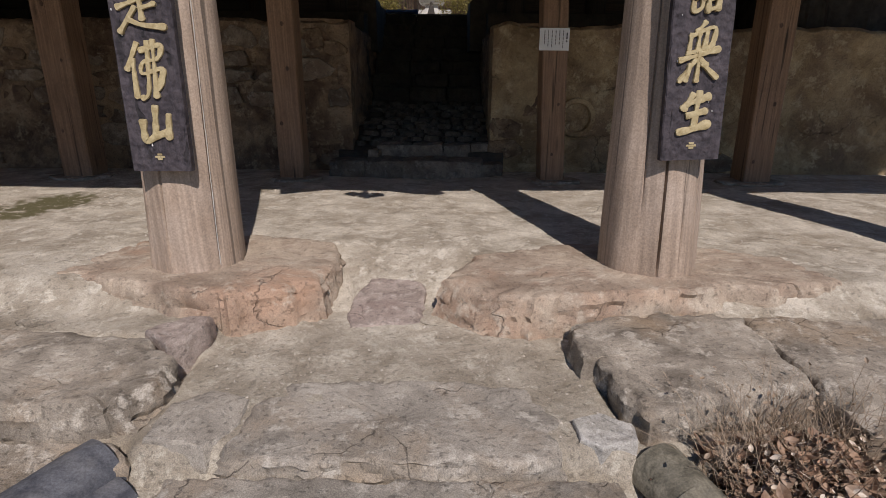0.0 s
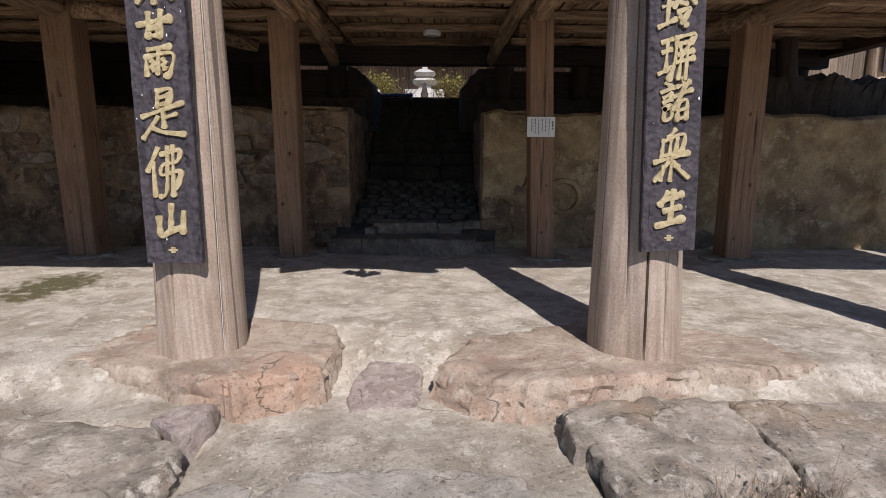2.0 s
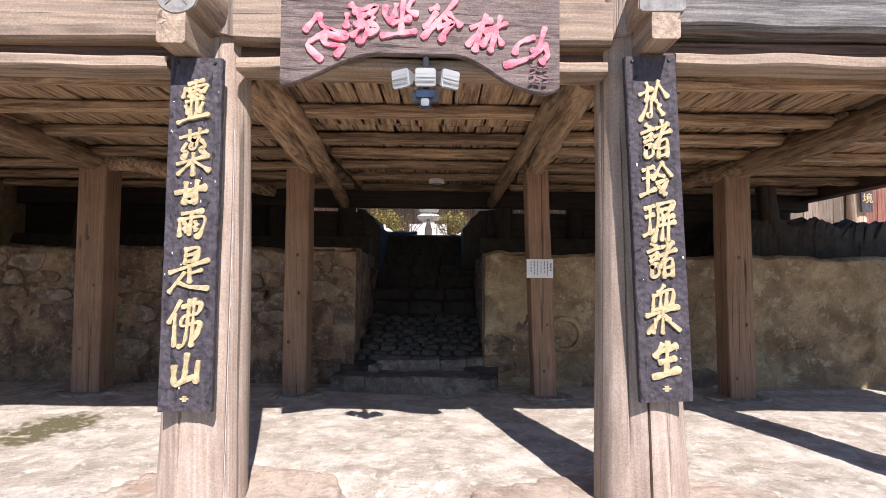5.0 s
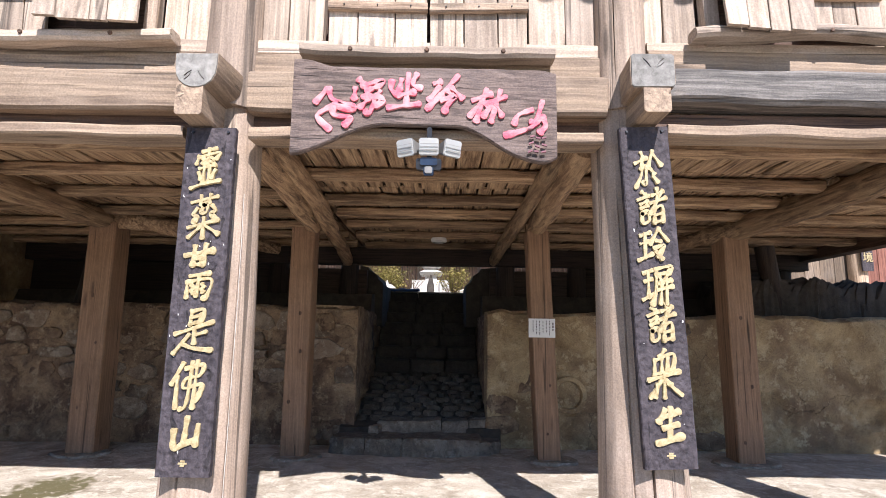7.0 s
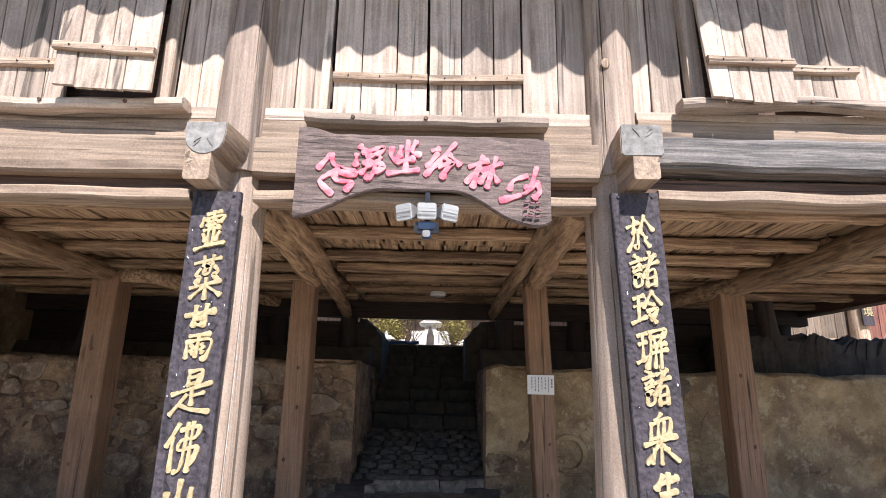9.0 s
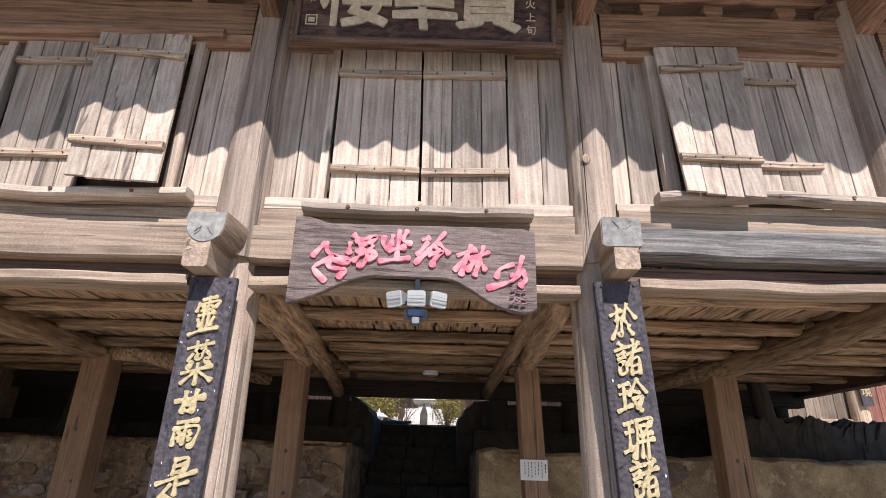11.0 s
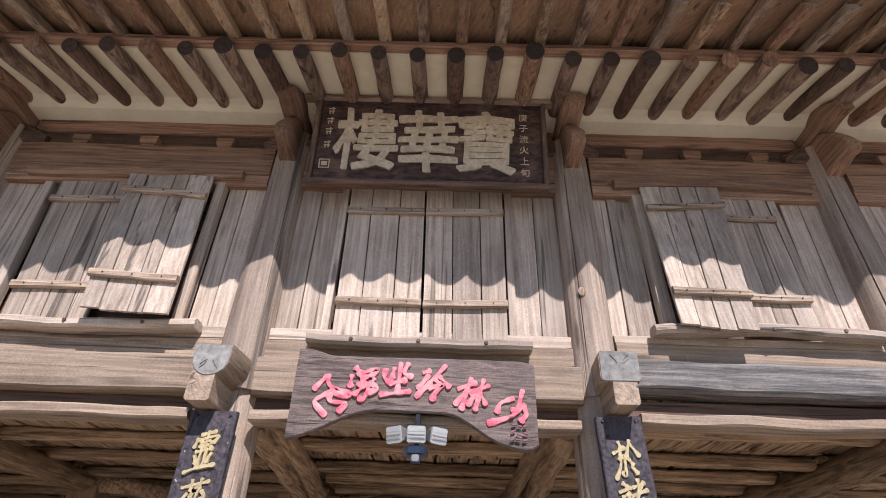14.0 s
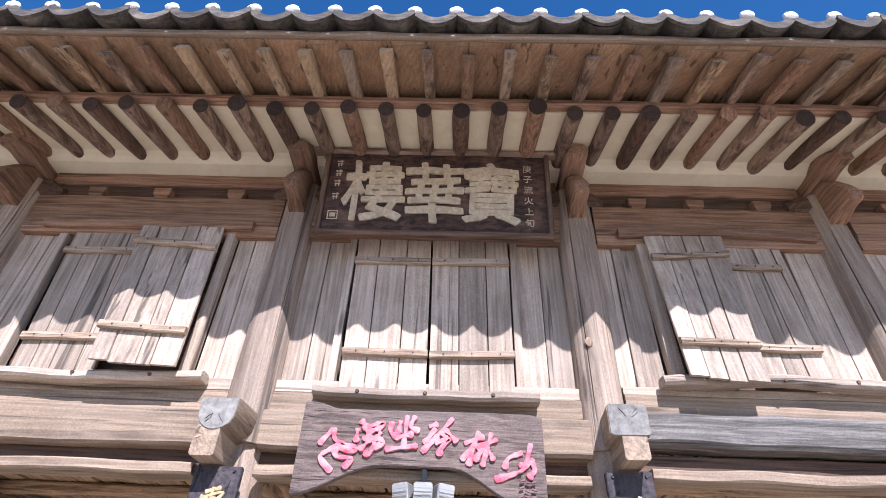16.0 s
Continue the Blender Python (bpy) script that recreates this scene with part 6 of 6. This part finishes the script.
stone([(1.18, -1.26), (1.5, -1.22), (1.52, -1.32), (1.22, -1.36)], -0.26, -0.52, REDSTONE, "small brownish stone under the slab rim", 8.5)
stone([(-0.33, -0.42), (0.07, -0.36), (0.08, -0.05), (0.04, 0.10), (-0.27, 0.12), (-0.34, -0.1)], -0.186, -0.34, PURPLE, "purplish stepping stone flush with the path", 9.0, slope=(0.0, 0.19), edge=0.012, rough=0.008)
stone([(-0.62, -1.46), (-0.1, -1.475), (0.60, -1.45), (0.64, -1.2), (0.52, -0.98), (0.0, -0.93), (-0.48, -0.97), (-0.57, -1.1)], -0.240, -0.42, PATHST, "wide worn grey threshold slab", 10.0, edge=0.02, slope=(0.0, 0.02), rough=0.005)
stone([(-0.92, -1.36), (-0.68, -1.40), (-0.60, -1.32), (-0.60, -1.08), (-0.80, -1.02), (-0.93, -1.12)], -0.238, -0.42, PATHST, "rounded grey stone beside the threshold slab", 11.0, edge=0.05, dome=0.012)
stone([(0.68, -1.24), (0.80, -1.19), (0.91, -1.26), (0.90, -1.36), (0.76, -1.40), (0.69, -1.35)], -0.218, -0.42, WHITEST, "pale grey stone wedged beside the path", 12.0, slope=(0.0, 0.1))
stone([(-0.78, -1.485), (-0.3, -1.495), (0.3, -1.49), (0.80, -1.485), (0.82, -1.95), (-0.76, -1.97)], -0.296, -0.55, PATHST, "long worn grey step below the threshold slab", 15.0, edge=0.02, rough=0.006)
stone([(-1.5, -1.34), (-1.05, -1.32), (-0.95, -1.42), (-1.1, -1.5), (-1.6, -1.5)], -0.30, -0.55, SLAB, "low brownish stone under the slab", 13.0, slope=(0.0, 0.25))


def gutter_tile(p0, p1, r, material, label, seed):
    a, b = Vector(p0), Vector(p1)
    d = (b - a).normalized()
    U = d.cross(Vector((0, 0, 1))).normalized()
    V = U.cross(d)
    sec_out = [(r * math.cos(math.pi * i / 14), r * math.sin(math.pi * i / 14)) for i in range(15)]
    bm = bmesh.new()
    n = 8
    secs = []
    for i in range(n + 1):
        k = 1.0 - 0.06 * i / n
        secs.append([(u * k, v * k) for u, v in sec_out] + [(u * k * 0.84, v * k * 0.84) for u, v in reversed(sec_out)])
    sweep(bm, [a.lerp(b, i / n) for i in range(n + 1)], U, V, secs, 0.004, seed, 6.0)
    solo("gutter_tile", bm, material, label, "roof tile", "gutter tiles")


gutter_tile((-1.07, -1.36, -0.37), (-1.34, -1.86, -0.40), 0.125, GUTTER, "half-round dark clay tile laid as a gutter", 1)
gutter_tile((-0.97, -1.44, -0.46), (-1.22, -1.92, -0.49), 0.125, GUTTER, "half-round dark clay tile beside another", 2)
gutter_tile((0.98, -1.34, -0.37), (1.06, -1.56, -0.385), 0.12, MOSSTILE, "half-round mossy clay tile laid as a gutter", 3)
gutter_tile((1.045, -1.535, -0.395), (1.19, -1.95, -0.42), 0.125, MOSSTILE, "half-round mossy clay tile, next in the row", 4)

# ---- dead plants and leaves ----
PALELF = surface("bleached_leaf", (0.42, 0.33, 0.24), (0.72, 0.63, 0.53), None, 0.85, (30, 30, 30), 9, 0.2, 0.0)

def curled_leaf(bm, at, size, rs):
    m = Matrix.Translation(at) @ Euler((rs.uniform(-0.9, 0.9), rs.uniform(-0.9, 0.9), rs.uniform(0, 6.3))).to_matrix().to_4x4()
    curl = rs.uniform(0.1, 0.5)
    n = 4
    prev = None
    for i in range(n + 1):
        s = i / n
        w = size * 0.32 * math.sin(math.pi * (0.08 + 0.9 * s))
        z = size * curl * (s - 0.5) ** 2 * 2
        row = [bm.verts.new(m @ Vector((size * (s - 0.5), k * w, z + abs(k) * w * curl * 1.4))) for k in (-1, 0, 1)]
        if prev:
            for j in range(2):
                bm.faces.new((prev[j], prev[j + 1], row[j + 1], row[j]))
        prev = row


def litter(x0, x1, y0, y1, z, count, seed, size, zh):
    rs = random.Random(seed)
    bm = bmesh.new()
    for _ in range(count):
        x, y = rs.uniform(x0, x1), rs.uniform(y0, y1)
        curled_leaf(bm, (x, y, z + rs.random() ** 2 * zh), rs.uniform(*size), rs)
    return bm


tagged(solo("leaf_litter", litter(1.15, 2.6, -1.9, -1.27, -0.44, 1100, 3, (0.03, 0.10), 0.2), LEAFDRY, "heap of curled brown dead leaves by the slab", "leaves"), kind="stuff")
tagged(solo("pale_leaf_litter", litter(1.25, 2.1, -1.75, -1.27, -0.38, 600, 6, (0.012, 0.04), 0.2), PALELF, "small pale dry leaves and petals", "leaves"), kind="stuff")
tagged(solo("leaf_litter_west", litter(-2.6, -1.45, -1.95, -1.35, -0.485, 420, 4, (0.02, 0.06), 0.04), LEAFDRY, "scattered brown dead leaves by the gutter tile", "leaves"), kind="stuff")


def stems(cx, cy, z, count, spread, height, seed, thick=0.0025, lean=0.5):
    rs = random.Random(seed)
    bm = bmesh.new()
    for _ in range(count):
        a, r = rs.uniform(0, 6.3), spread * rs.random() ** 0.7
        p = Vector((cx + r * math.cos(a) * 1.6, cy + r * math.sin(a), z))
        d = Vector((rs.gauss(0, lean), rs.gauss(0, lean), 1)).normalized()
        h = height * rs.uniform(0.35, 1.0)
        cs, secs = [], []
        for i in range(5):
            s = i / 4
            cs.append(p.copy())
            secs.append(ring(thick * (1 - 0.75 * s), 3))
            p = p + d * (h / 4)
            d = (d + Vector((rs.gauss(0, 0.25), rs.gauss(0, 0.25), -0.12))).normalized()
        sweep(bm, cs, (1, 0, 0), (0, 1, 0), secs)
        if rs.random() < 0.6:
            curled_leaf(bm, cs[rs.randint(2, 4)], rs.uniform(0.010, 0.026), rs)
    return bm


tagged(solo("dry_plant", stems(1.47, -1.36, -0.42, 760, 0.2, 0.48, 5), DRY, "dead straw-coloured bushy plant beside the slab", "plant"), kind="stuff")
rs = random.Random(21)
clump = bmesh.new()
for _ in range(1000):
    a, r, e = rs.uniform(0, 6.3), rs.random() ** 0.5, rs.random()
    curled_leaf(clump, (1.5 + 0.30 * r * math.cos(a), -1.42 + 0.17 * r * math.sin(a), -0.42 + (0.26 - 0.2 * r * r) * e), rs.uniform(0.02, 0.065), rs)
tagged(solo("withered_leaves", clump, LEAFDRY, "withered brown leaves still on the dead plant", "leaves"), kind="stuff")
tagged(solo("dry_twigs", stems(1.30, -1.33, -0.42, 40, 0.16, 0.30, 7, 0.002, 0.8), DARK["z"], "dark bare twigs among dead leaves", "plant"), kind="stuff")
tagged(solo("dry_straw", stems(1.75, -1.55, -0.42, 600, 0.3, 0.24, 9, 0.002, 1.4), DRY, "flattened dry straw over the leaves", "plant"), kind="stuff")
tagged(solo("grass_tuft", stems(2.10, -1.42, -0.44, 60, 0.12, 0.2, 12, 0.004, 0.7), GRASS, "small green grass tuft between dead leaves", "grass"), kind="stuff")
tagged(solo("dry_tuft", stems(-1.62, -1.36, -0.33, 50, 0.06, 0.1, 13, 0.002, 0.8), DRY, "tiny dry tuft under the slab", "plant"), kind="stuff")

# ---- the courtyard beyond the stair ----
def pagoda(x, y, z):
    root = thing("stone_pagoda", (x, y, z), "pale granite pagoda with stepped roof stones", "pagoda")
    def block(name, z0, z1, w0, w1):
        bm = bmesh.new()
        sweep(bm, [(x, y, z0), (x, y, (z0 + z1) / 2), (x, y, z1)], (1, 0, 0), (0, 1, 0), [rect(w0, w0, 0.02), rect((w0 + w1) / 2, (w0 + w1) / 2, 0.02), rect(w1, w1, 0.02)], 0.01, z0)
        part(name, bm, GRANITE, root)
    block("base", z, z + 0.6, 1.1, 1.05)
    block("plinth", z + 0.6, z + 1.02, 0.66, 0.62)
    block("lower_body", z + 1.02, z + 1.2, 0.42, 0.40)
    block("roof_stone", z + 1.2, z + 1.29, 0.66, 0.80)
    block("roof_top", z + 1.29, z + 1.38, 0.78, 0.5)
    block("upper_body", z + 1.38, z + 1.45, 0.36, 0.34)
    block("roof_stone", z + 1.45, z + 1.55, 0.5, 0.70)
    block("roof_top", z + 1.55, z + 1.66, 0.68, 0.36)
    block("finial", z + 1.66, z + 1.95, 0.2, 0.1)


pagoda(-0.245, 15.5, 2.2)
for bx in (-0.72, 0.22):
    bm = bmesh.new()
    timber("z", 2.2, 3.2, (bx, 15.2), 0.34, 0.3, 0.012, 0.02, bm=bm)
    solo("stone_stele", bm, GRANITE, "squat pale granite stele beside the pagoda", "stone", "pagoda steles")
# a small seated stone figure on a plinth, kept as one plain shape
bm = bmesh.new()
sweep(bm, [(-0.21, 13.5, h) for h in (2.2, 2.92, 2.93, 3.0, 3.08, 3.12, 3.17, 3.22)], (1, 0, 0), (0, 1, 0),
      [rect(w, w * 0.8, 0.03) for w in (0.24, 0.22, 0.19, 0.16, 0.13, 0.06, 0.085, 0.04)], 0.006, 1.0)
solo("stone_statue", bm, STEP, "small grey stone statue on a plinth", "statue")
sl = thing("stone_lantern", (-1.58, 13.5, 2.2), "low pale stone lantern in the courtyard", "lantern")
for nm, z0, z1, w0, w1 in (("base", 2.2, 2.6, 0.5, 0.4), ("cap", 2.78, 2.9, 0.62, 0.3), ("body", 2.6, 2.78, 0.3, 0.3), ("finial", 2.9, 3.03, 0.14, 0.06)):
    bm = bmesh.new()
    sweep(bm, [(-1.58, 13.5, z0), (-1.58, 13.5, z1)], (1, 0, 0), (0, 1, 0), [ring(w0 / 2, 12), ring(w1 / 2, 12)], 0.008, z0)
    part(nm, bm, GRANITE, sl)


def shrub(x, y, z, w, h, leaves, material, label, seed, size=0.06):
    rs = random.Random(seed)
    root = thing("shrub", (x, y, z), label, "shrub", "courtyard shrubs")
    tb = bmesh.new()
    tips = []
    for k in range(26):
        a = rs.uniform(0, 6.3)
        p = Vector((x, y, z))
        d = Vector((math.cos(a) * rs.uniform(0.1, 0.7) * w / h, math.sin(a) * 0.5 * w / h, 1)).normalized()
        cs, secs = [], []
        for i in range(6):
            cs.append(p.copy())
            secs.append(ring(0.02 * (1 - i / 6.5), 4))
            p = p + d * h * rs.uniform(0.12, 0.2)
            d = (d + Vector((rs.gauss(0, 0.25), rs.gauss(0, 0.25), 0))).normalized()
            if i > 1:
                tips.append(p.copy())
        sweep(tb, cs, (1, 0, 0), (0, 1, 0), secs)
    part("branches", tb, DARK["z"], root)
    if leaves:
        lb = bmesh.new()
        for _ in range(leaves):
            t = rs.choice(tips) + Vector((rs.gauss(0, 0.07), rs.gauss(0, 0.07), rs.gauss(0, 0.07)))
            curled_leaf(lb, t, rs.uniform(0.5, 1.2) * size, rs)
        part("foliage", lb, material, root)


YELLOWG = surface("yellow_green_needle", (0.16, 0.13, 0.03), (0.34, 0.27, 0.07), (0.12, 0.12, 0.03), 0.8, (20, 20, 20), 6, 0.2, 0.1)
shrub(-1.92, 13.7, 2.2, 0.2, 1.35, 1500, YELLOWG, "yellow-green upright evergreen shrub", 1, 0.07)
shrub(-1.42, 13.9, 2.2, 0.2, 1.2, 1500, YELLOWG, "yellow-green upright evergreen shrub", 2, 0.07)
shrub(-0.86, 13.6, 2.2, 0.35, 1.35, 260, LEAFGRN, "nearly bare dark shrub", 3, 0.04)
shrub(0.5, 13.7, 2.2, 0.2, 1.3, 1400, YELLOWG, "green upright shrub beside the pagoda", 4, 0.07)


def hall(x0, x1, y, z):
    root = thing("temple_hall", ((x0 + x1) / 2, y, z), "brown timber temple hall with panelled doors across the courtyard", "building")
    bm = bmesh.new()
    timber("x", x0, x1, (y - 0.6, z + 0.35), 2.2, 0.7, 0.01, step=2, bm=bm)
    part("stone_base", bm, GRANITE, root)
    bm = bmesh.new()
    timber("x", x0, x1, (y + 0.2, z + 2.2), 0.3, 3.2, 0.0, step=4, bm=bm)
    part("wall", bm, OLD["z"], root)
    k = x0 + 0.3
    while k < x1:
        part("column", log([(k, y, z + 0.7), (k, y, z + 3.6)], [0.2, 0.18], 12, 0.005), BEAM["z"], root)
        for d in range(3):
            db = bmesh.new()
            timber("z", z + 0.75, z + 3.1, (k + 0.55 + d * 0.72, y + 0.02), 0.66, 0.08, 0.002, step=1, bm=db)
            dr = part("door", db, BEAM["z"], root)
            for s in range(5):
                gb = bmesh.new()
                timber("z", z + 1.4, z + 3.0, (k + 0.3 + d * 0.72 + s * 0.125, y - 0.03), 0.025, 0.025, 0, step=2, bm=gb)
                part("slat", gb, DARK["z"], dr)
        k += 2.7
    rb = bmesh.new()
    sweep(rb, [(x0 - 1, 0, 0), (x1 + 1, 0, 0)], (0, 1, 0), (0, 0, 1), [[(y - 2.4, z + 3.7), (y + 3, z + 6.8), (y + 8, z + 3.7), (y + 8, z + 3.5), (y + 3, z + 6.5), (y - 2.4, z + 3.5)]] * 2)
    part("roof", rb, TILE, root, smooth=False)


hall(-9, 9, 21, 2.2)
rough_wall("wall_garden", "x", -9, 9, 17.6, 1, 2.1, 3.12, "low pale stone garden wall", 0.03, 9.0, 0.03, 0.4, GRANITE)

# ---- the neighbouring boarded house to the east ----
def board_house():
    root = thing("boarded_house", (10, 9.4, 1.9), "boarded timber house with a small hanging sign", "building")
    rs = random.Random(6)
    x = 6.8
    while x < 13.5:
        w = rs.uniform(0.28, 0.4)
        red = x > 9.95
        part("board", quad_board((x + 0.004, 5.4), (x + w - 0.004, 5.4), (x + w - 0.004, 2.62 if not red else 2.2), (x + 0.004, 2.62 if not red else 2.2), 9.4 + rs.uniform(-0.01, 0.01), 0.04), HOUSEB if not red else REDB, root)
        x += w
    for a, b, z in ((6.8, 9.9, 2.62), (6.8, 13.5, 5.45)):
        bm = bmesh.new()
        timber("x", a, b, (9.38, z), 0.16, 0.16, 0.006, bm=bm)
        part("rail", bm, OLD["x"], root)
    part("corner_post", log([(9.95, 9.3, 1.9), (9.95, 9.3, 5.5)], [0.2, 0.18], 14, 0.008), OLD["z"], root)
    bm = bmesh.new()
    sweep(bm, [(6.5, 0, 0), (14, 0, 0)], (0, 1, 0), (0, 0, 1), [[(8.0, 5.6), (12, 7.6), (12, 7.4), (8.0, 5.4)]] * 2)
    part("roof", bm, TILE, root, smooth=False)
    bm = bmesh.new()
    timber("x", 6.8, 13.5, (9.6, 2.2), 0.3, 0.5, 0.02, bm=bm)
    part("plinth", bm, STEP, root)
    sg = thing("house_sign", (10.02, 9.0, 3.0), "small black hanging board with a gold character", "sign board")
    bm = bmesh.new()
    timber("z", 2.98, 4.6, (10.0, 9.05), 0.27, 0.05, 0.002, bm=bm)
    part("board", bm, BOARDDK, sg)
    g = glyph("境", 0.24, pose(10.0, 9.02, 3.30, 90), 0.008, 0.012, 0.04)
    g.materials.append(GOLD)
    part("character", g, None, sg, "gold character")


HOUSEB = wood("grey_brown_board", (0.10, 0.072, 0.05), (0.25, 0.185, 0.13), (0.16, 0.13, 0.105), "z", vary=0.35)
REDB = wood("red_stained_board", (0.13, 0.045, 0.03), (0.24, 0.10, 0.07), (0.18, 0.09, 0.07), "z")
board_house()
# earth mound and rubble, darkened for its shade, between the bank and the house
solo("rubble_bank", slab([(4.4, 4.3), (8, 4.2), (12, 4.3), (12, 6.0), (8.5, 6.1), (4.4, 6.0)], 2.12, 1.4, 0.16, 1.0, 3.0, slope=(-0.03, 0.02), edge=0.2), SOIL, "rubble bank on the retaining wall, shade in its colour", "rubble", kind="structure")
# behind the camera: an unseen low wall, added to close off the low sky
rough_wall("wall_forecourt", "x", -14, 14, -14.0, -1, -0.8, 1.4, "unseen low wall added behind the camera against the low sky", 0.05, 6.0, 0.04, 0.5)
